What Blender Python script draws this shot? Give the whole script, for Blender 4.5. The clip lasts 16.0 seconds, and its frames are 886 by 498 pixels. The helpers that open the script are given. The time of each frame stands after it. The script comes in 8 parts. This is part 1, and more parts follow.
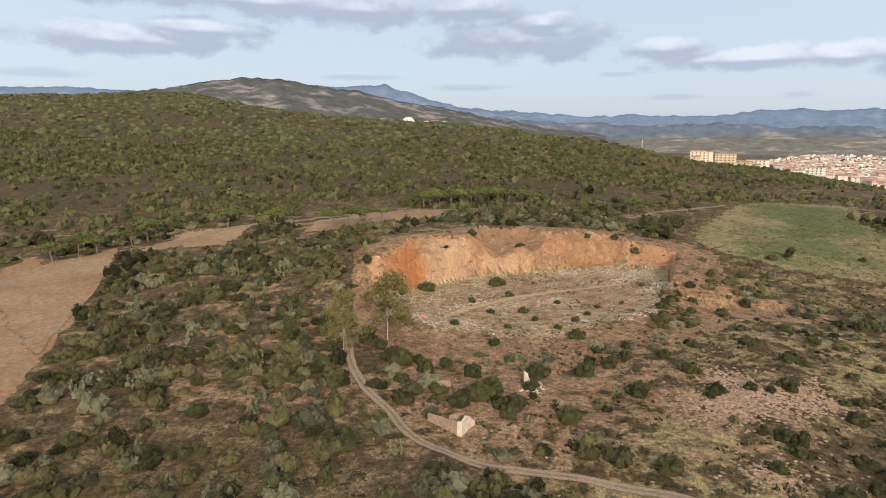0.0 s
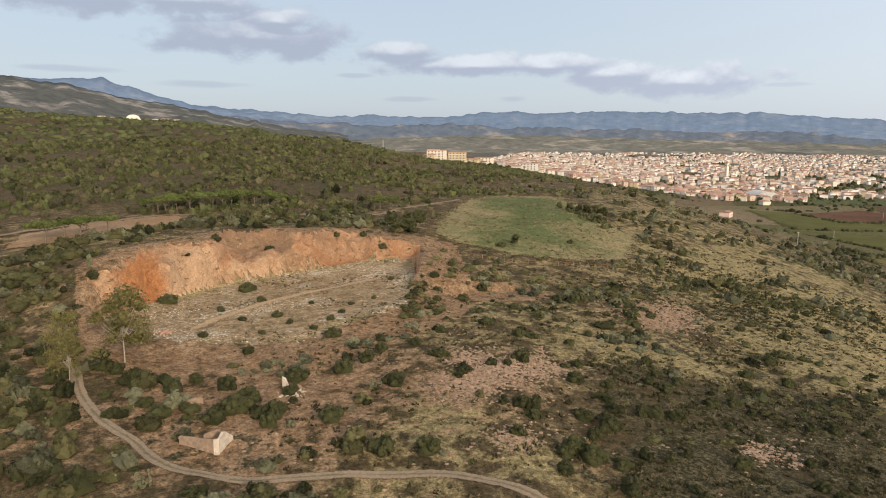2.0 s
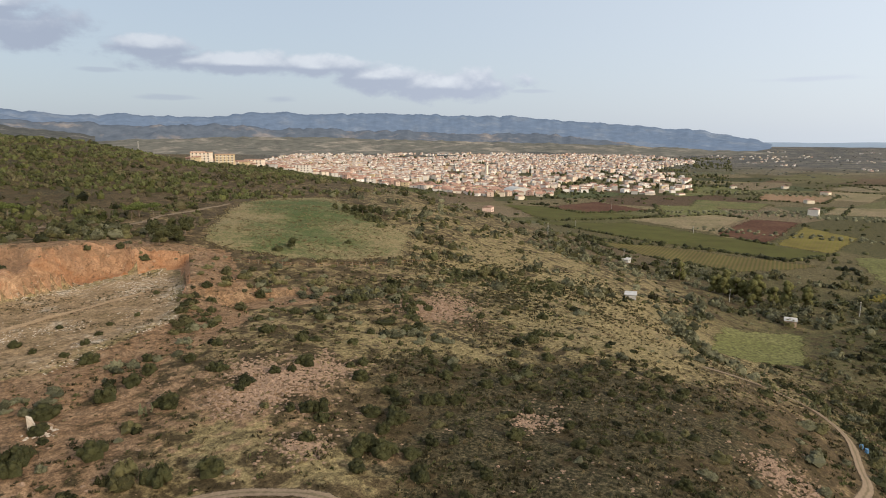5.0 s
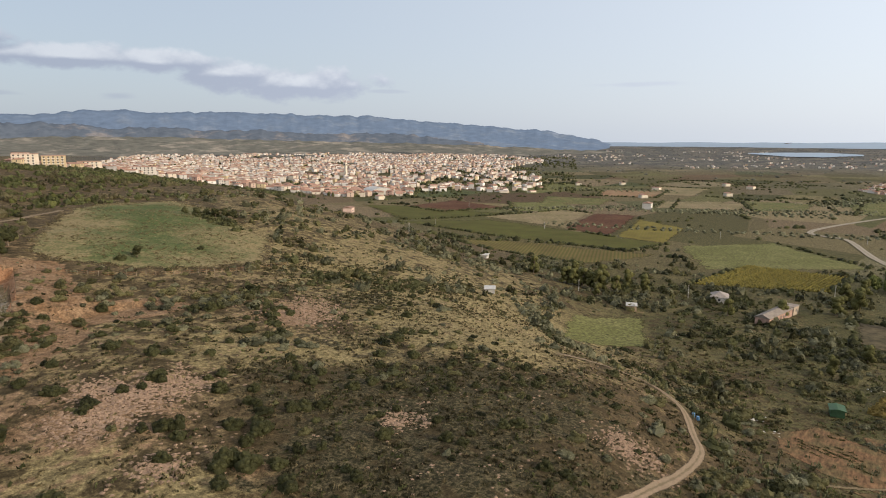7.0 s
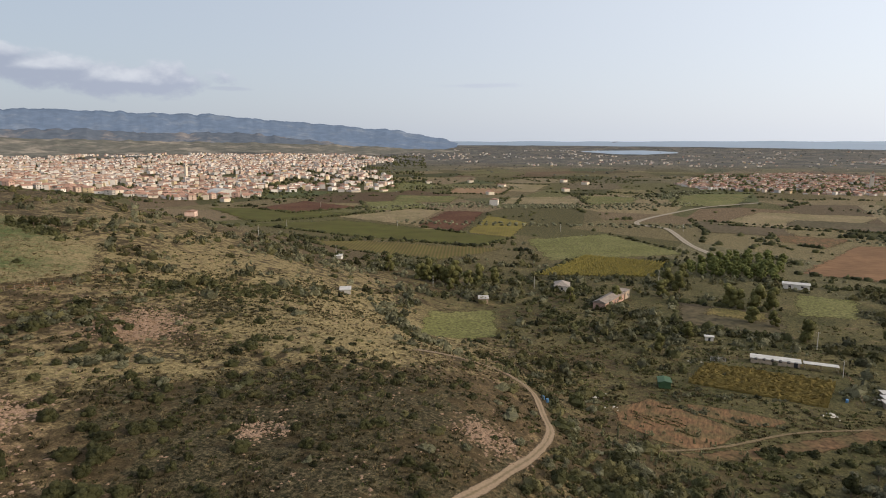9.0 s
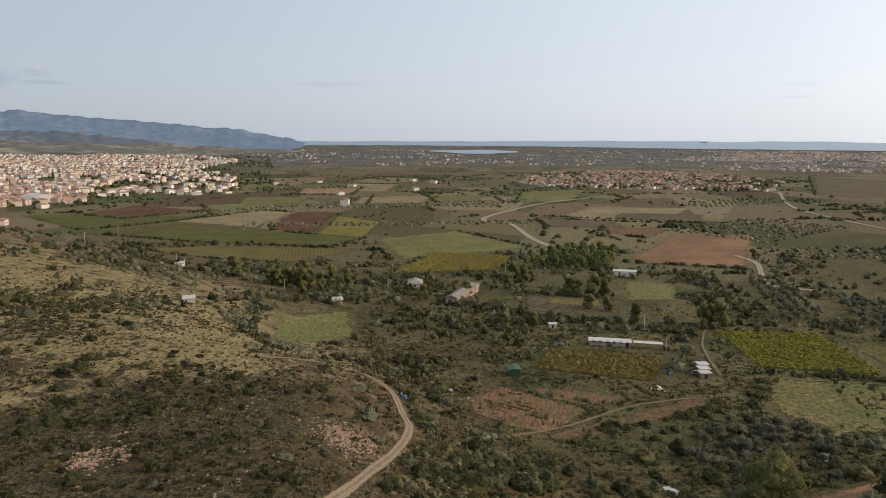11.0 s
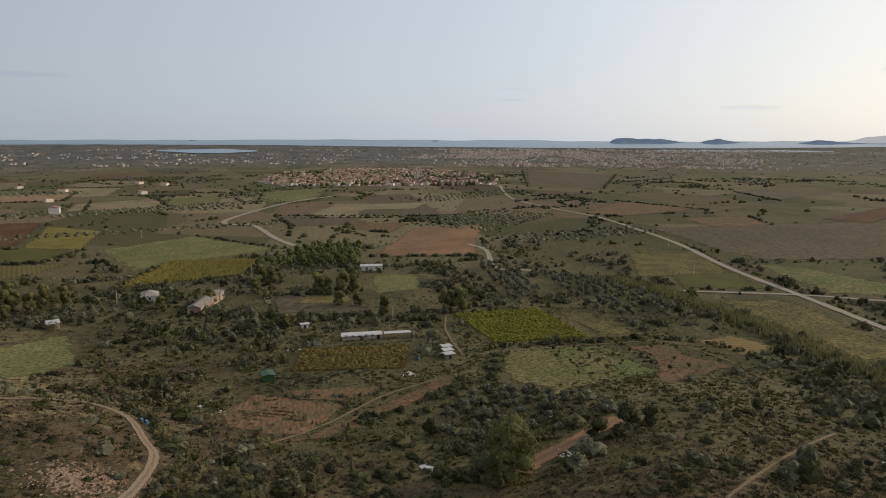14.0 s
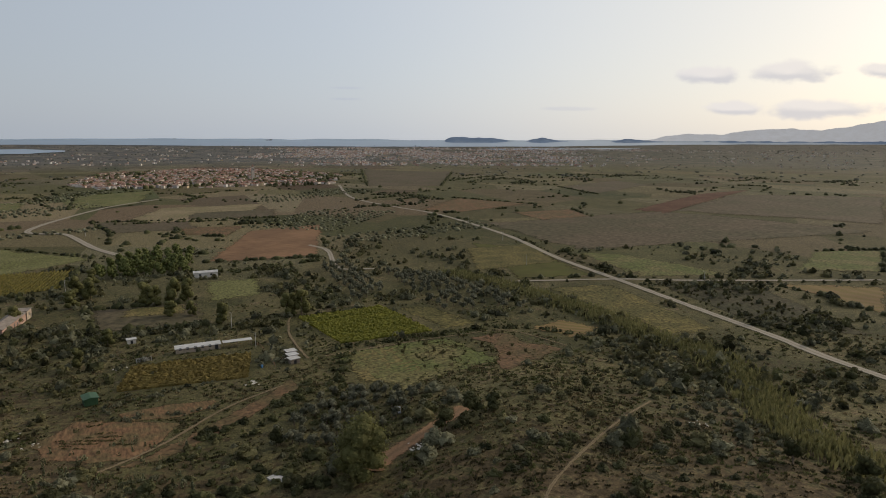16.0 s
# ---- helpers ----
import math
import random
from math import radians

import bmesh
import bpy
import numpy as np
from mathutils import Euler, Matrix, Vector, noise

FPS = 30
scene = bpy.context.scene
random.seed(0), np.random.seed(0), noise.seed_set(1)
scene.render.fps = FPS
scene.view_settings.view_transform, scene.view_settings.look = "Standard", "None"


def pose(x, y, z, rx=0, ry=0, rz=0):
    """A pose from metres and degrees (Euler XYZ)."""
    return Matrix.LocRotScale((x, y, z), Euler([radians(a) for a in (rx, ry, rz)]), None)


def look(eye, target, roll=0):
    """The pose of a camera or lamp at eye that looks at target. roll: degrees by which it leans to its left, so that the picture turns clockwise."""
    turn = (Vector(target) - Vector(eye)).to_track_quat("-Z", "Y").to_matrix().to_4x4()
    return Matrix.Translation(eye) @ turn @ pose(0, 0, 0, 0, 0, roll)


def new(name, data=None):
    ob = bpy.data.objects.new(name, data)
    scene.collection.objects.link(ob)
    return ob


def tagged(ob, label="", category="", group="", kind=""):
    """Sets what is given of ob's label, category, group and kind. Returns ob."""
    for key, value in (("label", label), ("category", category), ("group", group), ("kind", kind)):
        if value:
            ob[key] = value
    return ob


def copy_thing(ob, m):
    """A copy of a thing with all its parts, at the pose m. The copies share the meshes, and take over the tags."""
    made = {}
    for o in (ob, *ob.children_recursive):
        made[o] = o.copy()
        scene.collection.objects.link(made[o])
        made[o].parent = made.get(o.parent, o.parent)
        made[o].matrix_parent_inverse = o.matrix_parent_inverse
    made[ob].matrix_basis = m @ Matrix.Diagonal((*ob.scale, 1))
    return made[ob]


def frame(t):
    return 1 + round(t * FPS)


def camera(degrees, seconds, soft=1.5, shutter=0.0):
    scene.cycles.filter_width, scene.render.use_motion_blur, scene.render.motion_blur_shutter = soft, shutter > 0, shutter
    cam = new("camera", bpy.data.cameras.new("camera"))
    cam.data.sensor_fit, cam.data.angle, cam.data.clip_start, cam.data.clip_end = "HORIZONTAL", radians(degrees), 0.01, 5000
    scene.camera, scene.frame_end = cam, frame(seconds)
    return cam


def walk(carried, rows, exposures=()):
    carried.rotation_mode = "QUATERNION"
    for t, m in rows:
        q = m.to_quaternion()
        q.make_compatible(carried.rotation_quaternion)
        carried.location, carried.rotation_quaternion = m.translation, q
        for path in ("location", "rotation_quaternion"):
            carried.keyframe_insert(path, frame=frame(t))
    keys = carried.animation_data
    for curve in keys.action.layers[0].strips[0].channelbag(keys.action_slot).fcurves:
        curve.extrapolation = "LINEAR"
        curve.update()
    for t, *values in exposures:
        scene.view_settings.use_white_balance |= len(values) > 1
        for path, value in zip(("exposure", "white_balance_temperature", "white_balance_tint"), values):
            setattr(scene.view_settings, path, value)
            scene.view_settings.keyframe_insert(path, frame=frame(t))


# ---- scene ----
cam = camera(69.02, 16.0, soft=1.0)
EYE = 80.0  # metres over the plain
# seconds, bearing (clockwise from +y), tilt, lean
TURN = [(0.0, 0.0, -9.83, 0.15), (0.5, 5.69, -9.82, 0.17), (1.0, 11.56, -9.82, 0.16), (1.5, 17.01, -9.8, 0.18),
        (2.0, 22.22, -9.8, 0.16), (2.5, 27.05, -9.78, 0.17), (3.0, 30.02, -9.74, 0.17), (3.5, 33.07, -9.69, 0.17),
        (6.0, 47.91, -9.63, 0.14), (6.5, 51.05, -9.61, 0.14), (7.0, 54.4, -9.61, 0.16), (7.5, 57.54, -9.61, 0.16),
        (8.0, 60.84, -9.62, 0.13), (8.5, 64.17, -9.61, 0.1), (9.0, 67.5, -9.64, 0.09), (11.5, 84.05, -9.63, 0.15),
        (12.0, 87.48, -9.63, 0.16), (12.5, 91.31, -9.65, 0.17), (13.0, 95.32, -9.65, 0.17), (13.5, 99.3, -9.67, 0.16),
        (14.0, 103.24, -9.7, 0.16), (14.5, 107.22, -9.72, 0.15), (15.0, 111.16, -9.73, 0.14), (15.5, 114.75, -9.75, 0.15),
        (16.0, 117.41, -9.76, 0.14)]
EXPOSURE = [(0.0, -0.17, 6550, 10), (1.0, -0.2, 6650, 10), (2.5, -0.34, 6700, 8), (3.5, -0.39, 6700, 8), (6.0, -0.44, 6550, 8), (7.0, -0.46, 6600, 9), (9.0, -0.58, 6600, 10), (12.5, -0.83, 6500, 8), (16.0, -1.24, 6450, 8)]
walk(cam, [(t, pose(0.3, 0.4, EYE, 90 + p, -r, -b)) for t, b, p, r in TURN], EXPOSURE)

# ---- light ----
SUN_BEARING, SUN_HEIGHT = 172.0, 21.0
world = bpy.data.worlds.new("sky")
scene.world = world
world.use_nodes = True


def sky_nodes():
    nt = world.node_tree
    nt.nodes.clear()
    link = nt.links.new
    out = nt.nodes.new("ShaderNodeOutputWorld")
    back = nt.nodes.new("ShaderNodeBackground")
    link(back.outputs[0], out.inputs[0])
    back.inputs[1].default_value = 0.13
    sky = nt.nodes.new("ShaderNodeTexSky")
    sky.sky_type = "NISHITA"
    sky.sun_disc = False
    sky.sun_elevation = radians(SUN_HEIGHT)
    sky.sun_rotation = radians(SUN_BEARING)
    sky.air_density, sky.dust_density, sky.ozone_density = 1.0, 2.2, 1.2
    tex = nt.nodes.new("ShaderNodeTexCoord")
    sep = nt.nodes.new("ShaderNodeSeparateXYZ")
    link(tex.outputs["Generated"], sep.inputs[0])

    def m(op, a, b=None, c=None, clamp=False):
        n = nt.nodes.new("ShaderNodeMath")
        n.operation, n.use_clamp = op, clamp
        for k, v in enumerate((a, b, c)):
            if v is None:
                continue
            if isinstance(v, (int, float)):
                n.inputs[k].default_value = v
            else:
                link(v, n.inputs[k])
        return n.outputs[0]

    def ramp(v, a, b, c=0.0, d=1.0):
        n = nt.nodes.new("ShaderNodeMapRange")
        n.interpolation_type = "SMOOTHSTEP"
        link(v, n.inputs[0])
        for k, q in enumerate((a, b, c, d)):
            n.inputs[k + 1].default_value = q
        return n.outputs[0]

    bearing = m("MULTIPLY", m("ARCTAN2", sep.outputs[0], sep.outputs[1]), 57.2958)
    up = m("MULTIPLY", m("ARCSINE", sep.outputs[2]), 57.2958)

    def field(lift, scale, squash, seed):
        comb = nt.nodes.new("ShaderNodeCombineXYZ")
        link(m("MULTIPLY", bearing, 0.1), comb.inputs[0])
        link(m("MULTIPLY", m("ADD", up, lift), 0.1 * squash), comb.inputs[1])
        comb.inputs[2].default_value = seed
        n = nt.nodes.new("ShaderNodeTexNoise")
        n.inputs["Scale"].default_value, n.inputs["Detail"].default_value, n.inputs["Roughness"].default_value = scale, 6.0, 0.58
        link(comb.outputs[0], n.inputs["Vector"])
        return n.outputs[0]

    def bodies(lift, clouds):
        """How deep a direction lies inside the nearest cloud."""
        comb = nt.nodes.new("ShaderNodeCombineXYZ")
        link(bearing, comb.inputs[0])
        link(m("ADD", up, lift), comb.inputs[1])
        best = None
        for b0, u0, wide, tall in clouds:
            n = nt.nodes.new("ShaderNodeVectorMath")
            n.operation = "MULTIPLY_ADD"
            link(comb.outputs[0], n.inputs[0])
            n.inputs[1].default_value = (1 / wide, 1 / tall, 0)
            n.inputs[2].default_value = (-b0 / wide, -u0 / tall, 0)
            q = nt.nodes.new("ShaderNodeVectorMath")
            q.operation = "LENGTH"
            link(n.outputs[0], q.inputs[0])
            best = q.outputs["Value"] if best is None else m("MINIMUM", best, q.outputs["Value"])
        return m("SUBTRACT", 1.0, best)

    # banks of flat cumulus over the mountains, a few small ones near the sun
    puffs = [(-24, 11.0, 10, 1.3), (-14, 10.8, 8.0, 1.2), (-26, 7.4, 10, 1.3), (-20, 8.4, 5.0, 1.1), (-7.0, 10.5, 13, 1.5), (1.0, 10.6, 6.5, 1.2), (6.4, 8.1, 8.0, 1.9),
             (8.5, 9.4, 4.0, 1.1), (18.3, 7.1, 3.6, 1.1), (25, 6.1, 9.0, 0.9), (31.0, 6.0, 5.6, 1.1), (36.5, 5.3, 4.6, 1.0), (42.0, 4.5, 6.8, 1.5),
             (139.2, 5.0, 2.1, 0.75), (145.0, 5.0, 2.8, 0.9), (141.3, 2.4, 2.5, 0.6), (147.5, 2.3, 4.6, 0.8), (152.0, 4.9, 2.2, 0.6)]
    wisps = [(70.8, 4.6, 4.2, 0.28), (28.3, 3.3, 1.6, 0.35), (19.3, 3.3, 2.6, 0.28), (-31.4, 4.6, 4.0, 0.4), (49.5, 4.1, 2.0, 0.2), (128.0, 2.5, 2.8, 0.2), (109.0, 4.2, 1.8, 0.12), (109.0, 3.3, 1.6, 0.12), (2.0, 4.2, 3.5, 0.3), (-7.0, 5.0, 4.0, 0.3), (14.5, 5.2, 2.0, 0.25)]
    ragged = m("MULTIPLY", m("SUBTRACT", field(0.0, 3.0, 1.7, 3.7), 0.5), 2.1)
    ragged_up = m("MULTIPLY", m("SUBTRACT", field(0.6, 3.0, 1.7, 3.7), 0.5), 2.1)
    here, over = bodies(0.0, puffs), bodies(0.6, puffs)
    thick = m("ADD", here, ragged)
    rise = m("ADD", m("SUBTRACT", here, over), m("MULTIPLY", m("SUBTRACT", ragged, ragged_up), 0.4))
    mask = ramp(thick, -0.15, 0.42)
    # higher up and behind, broken cover of the same kind
    rest = m("MAXIMUM", ramp(up, 13, 17), m("MAXIMUM", ramp(bearing, -38, -48), ramp(bearing, 155, 165)))
    mask = m("MAXIMUM", mask, m("MULTIPLY", m("MULTIPLY", ramp(field(0.0, 0.75, 2.7, 3.7), 0.56, 0.66), rest), ramp(up, 2, 5)))
    thin = ramp(m("ADD", bodies(0.0, wisps), m("MULTIPLY", m("SUBTRACT", field(0.0, 2.0, 5.0, 1.3), 0.5), 1.6)), -0.1, 0.7)
    mask = m("MAXIMUM", mask, m("MULTIPLY", thin, 0.5))
    lit = m("MULTIPLY", ramp(rise, 0.0, 0.7), ramp(bearing, 58, 68, 1.0, 0.35))
    tone = nt.nodes.new("ShaderNodeMix")
    tone.data_type = "RGBA"
    link(lit, tone.inputs["Factor"])
    tone.inputs["A"].default_value = (0.60, 0.60, 0.65, 1)
    tone.inputs["B"].default_value = (1.10, 1.03, 0.96, 1)
    side = nt.nodes.new("ShaderNodeMix")  # thin high haze, brighter towards the sun
    side.data_type = "RGBA"
    link(ramp(m("ABSOLUTE", m("SUBTRACT", m("ABSOLUTE", bearing), SUN_BEARING)), 162, -2), side.inputs["Factor"])
    side.inputs["A"].default_value = (6.4, 7.3, 8.8, 1)
    side.inputs["B"].default_value = (17.6, 18.5, 20.2, 1)
    low_sun = nt.nodes.new("ShaderNodeMix")  # warmer still close to the sun
    low_sun.data_type = "RGBA"
    link(ramp(m("ABSOLUTE", m("SUBTRACT", m("ABSOLUTE", bearing), SUN_BEARING)), 68, 20, 0.0, 0.72), low_sun.inputs["Factor"])
    link(side.outputs["Result"], low_sun.inputs["A"])
    low_sun.inputs["B"].default_value = (21.4, 19.7, 17.6, 1)
    side = low_sun
    veil = nt.nodes.new("ShaderNodeMix")
    veil.data_type = "RGBA"
    veil.inputs["Factor"].default_value = 0.62
    link(sky.outputs[0], veil.inputs["A"])
    link(side.outputs["Result"], veil.inputs["B"])
    shine = nt.nodes.new("ShaderNodeMix")
    shine.data_type, shine.blend_type = "RGBA", "MULTIPLY"
    shine.inputs["Factor"].default_value = 1.0
    link(tone.outputs["Result"], shine.inputs["A"])
    link(side.outputs["Result"], shine.inputs["B"])
    mix = nt.nodes.new("ShaderNodeMix")
    mix.data_type = "RGBA"
    link(m("MULTIPLY", mask, 0.85), mix.inputs["Factor"])
    link(veil.outputs["Result"], mix.inputs["A"])
    link(shine.outputs["Result"], mix.inputs["B"])
    link(mix.outputs["Result"], back.inputs[0])


sky_nodes()
sun = new("sun", bpy.data.lights.new("sun", "SUN"))
sun.data.energy, sun.data.angle, sun.data.color = 4.6, radians(1.2), (1.0, 0.86, 0.68)
sun.matrix_world = look((0, 0, 300), (-300 * math.sin(radians(SUN_BEARING)), -300 * math.cos(radians(SUN_BEARING)), 300 - 300 * math.tan(radians(SUN_HEIGHT))))


# ---- materials ----
def blank(name, rough=0.85, spec=0.2):
    mt = bpy.data.materials.new(name)
    mt.use_nodes = True
    nt = mt.node_tree
    bsdf = nt.nodes["Principled BSDF"]
    bsdf.inputs["Roughness"].default_value = rough
    bsdf.inputs["Specular IOR Level"].default_value = spec
    return mt, nt, bsdf


def noise_node(nt, scale, detail=3.0, rough=0.6, stretch=None, distortion=0.0):
    tex = nt.nodes.new("ShaderNodeNewGeometry")
    n = nt.nodes.new("ShaderNodeTexNoise")
    n.inputs["Scale"].default_value, n.inputs["Detail"].default_value, n.inputs["Roughness"].default_value = scale, detail, rough
    n.inputs["Distortion"].default_value = distortion
    if stretch:
        mp = nt.nodes.new("ShaderNodeMapping")
        mp.inputs["Scale"].default_value = stretch
        nt.links.new(tex.outputs["Position"], mp.inputs["Vector"])
        nt.links.new(mp.outputs[0], n.inputs["Vector"])
    else:
        nt.links.new(tex.outputs["Position"], n.inputs["Vector"])
    return n.outputs[0]


def ramp_node(nt, fac, *stops):
    n = nt.nodes.new("ShaderNodeValToRGB")
    while len(n.color_ramp.elements) < len(stops):
        n.color_ramp.elements.new(0.5)
    for e, (p, c) in zip(n.color_ramp.elements, stops):
        e.position, e.color = p, (*c, 1) if len(c) == 3 else c
    nt.links.new(fac, n.inputs[0])
    return n.outputs[0]


def mix_node(nt, fac, a, b, blend="MIX"):
    n = nt.nodes.new("ShaderNodeMix")
    n.data_type, n.blend_type = "RGBA", blend
    for key, v in (("Factor", fac), ("A", a), ("B", b)):
        if isinstance(v, (int, float)):
            n.inputs[key].default_value = v
        elif isinstance(v, tuple):
            n.inputs[key].default_value = (*v, 1)
        else:
            nt.links.new(v, n.inputs[key])
    return n.outputs["Result"]


def math_node(nt, op, a, b=0.0, clamp=False):
    n = nt.nodes.new("ShaderNodeMath")
    n.operation, n.use_clamp = op, clamp
    for k, v in enumerate((a, b)):
        if isinstance(v, (int, float)):
            n.inputs[k].default_value = v
        else:
            nt.links.new(v, n.inputs[k])
    return n.outputs[0]


def step_node(nt, v, a, b):
    n = nt.nodes.new("ShaderNodeMapRange")
    n.interpolation_type = "SMOOTHSTEP"
    nt.links.new(v, n.inputs[0])
    n.inputs[1].default_value, n.inputs[2].default_value = a, b
    return n.outputs[0]


def bump_node(nt, bsdf, h, strength, distance):
    n = nt.nodes.new("ShaderNodeBump")
    n.inputs["Strength"].default_value, n.inputs["Distance"].default_value = strength, distance
    nt.links.new(h, n.inputs["Height"])
    nt.links.new(n.outputs[0], bsdf.inputs["Normal"])


def attr_node(nt, name):
    n = nt.nodes.new("ShaderNodeAttribute")
    n.attribute_name = name
    return n


def shade(c, k):
    return tuple(min(1.0, v * k) for v in c)


def fade(mt, nt, bsdf, key, a, b, wobble, size):
    """Lets the rim of a plot or lane break up over the ground."""
    e = attr_node(nt, key).outputs["Fac"]
    n = noise_node(nt, size, 4.0, 0.7)
    k = step_node(nt, math_node(nt, "ADD", e, math_node(nt, "MULTIPLY", math_node(nt, "SUBTRACT", n, 0.5), wobble)), a, b)
    clear = nt.nodes.new("ShaderNodeBsdfTransparent")
    both = nt.nodes.new("ShaderNodeMixShader")
    nt.links.new(k, both.inputs[0])
    nt.links.new(clear.outputs[0], both.inputs[1])
    nt.links.new(bsdf.outputs[0], both.inputs[2])
    nt.links.new(both.outputs[0], nt.nodes["Material Output"].inputs["Surface"])


def earth(name, colour, second=None, big=0.06, small=1.2, rough=0.95, bump=0.3, grain=0.25, stretch=None):
    """Soil, grass and the like: one colour drifting into a second, with grain."""
    mt, nt, bsdf = blank(name, rough, 0.1)
    second = second or shade(colour, 0.7)
    a = noise_node(nt, big, 4.0, 0.6)
    f = noise_node(nt, small, 3.0, 0.65, stretch)
    base = mix_node(nt, step_node(nt, a, 0.38, 0.62), colour, second)
    dark = ramp_node(nt, f, (0.3, (0.88 - grain * 1.8,) * 3), (0.7, (0.88 + grain * 1.2,) * 3))
    nt.links.new(mix_node(nt, 1.0, base, dark, "MULTIPLY"), bsdf.inputs["Base Color"])
    bump_node(nt, bsdf, f, bump, 0.3)
    fade(mt, nt, bsdf, "edge", 0.25, 0.6, 2.2, 0.16)
    return mt


def foliage(name, dark, light, rough=0.75):
    mt, nt, bsdf = blank(name, rough, 0.15)
    tint = attr_node(nt, "tint").outputs["Fac"]
    geo = nt.nodes.new("ShaderNodeNewGeometry")
    info = nt.nodes.new("ShaderNodeObjectInfo")
    k = math_node(nt, "ADD", math_node(nt, "MULTIPLY", tint, 0.68), math_node(nt, "MULTIPLY", geo.outputs["Random Per Island"], 0.4))
    k = math_node(nt, "ADD", k, math_node(nt, "MULTIPLY", math_node(nt, "SUBTRACT", info.outputs["Random"], 0.5), 0.3))
    f = noise_node(nt, 8.0, 4.0, 0.75)
    k = math_node(nt, "ADD", k, math_node(nt, "MULTIPLY", math_node(nt, "SUBTRACT", f, 0.5), 1.15), True)
    col = mix_node(nt, k, dark, light)
    nt.links.new(col, bsdf.inputs["Base Color"])
    bump_node(nt, bsdf, f, 1.0, 0.3)
    thin = nt.nodes.new("ShaderNodeBsdfTranslucent")
    nt.links.new(col, thin.inputs["Color"])
    both = nt.nodes.new("ShaderNodeMixShader")
    both.inputs[0].default_value = 0.3
    nt.links.new(bsdf.outputs[0], both.inputs[1])
    nt.links.new(thin.outputs[0], both.inputs[2])
    nt.links.new(both.outputs[0], nt.nodes["Material Output"].inputs["Surface"])
    return mt


def plain(name, colour, rough=0.8, metal=0.0, vary=0.15, scale=2.0, by_object=0.0):
    mt, nt, bsdf = blank(name, rough, 0.3)
    f = noise_node(nt, scale, 4.0, 0.6)
    col = mix_node(nt, 1.0, colour, ramp_node(nt, f, (0.3, (1 - vary,) * 3), (0.7, (1 + vary,) * 3)), "MULTIPLY")
    if by_object:
        info = nt.nodes.new("ShaderNodeObjectInfo")
        col = mix_node(nt, 1.0, col, ramp_node(nt, info.outputs["Random"], (0, (1 - by_object,) * 3), (1, (1 + by_object,) * 3)), "MULTIPLY")
    nt.links.new(col, bsdf.inputs["Base Color"])
    bsdf.inputs["Metallic"].default_value = metal
    bump_node(nt, bsdf, f, 0.15, 0.05)
    return mt


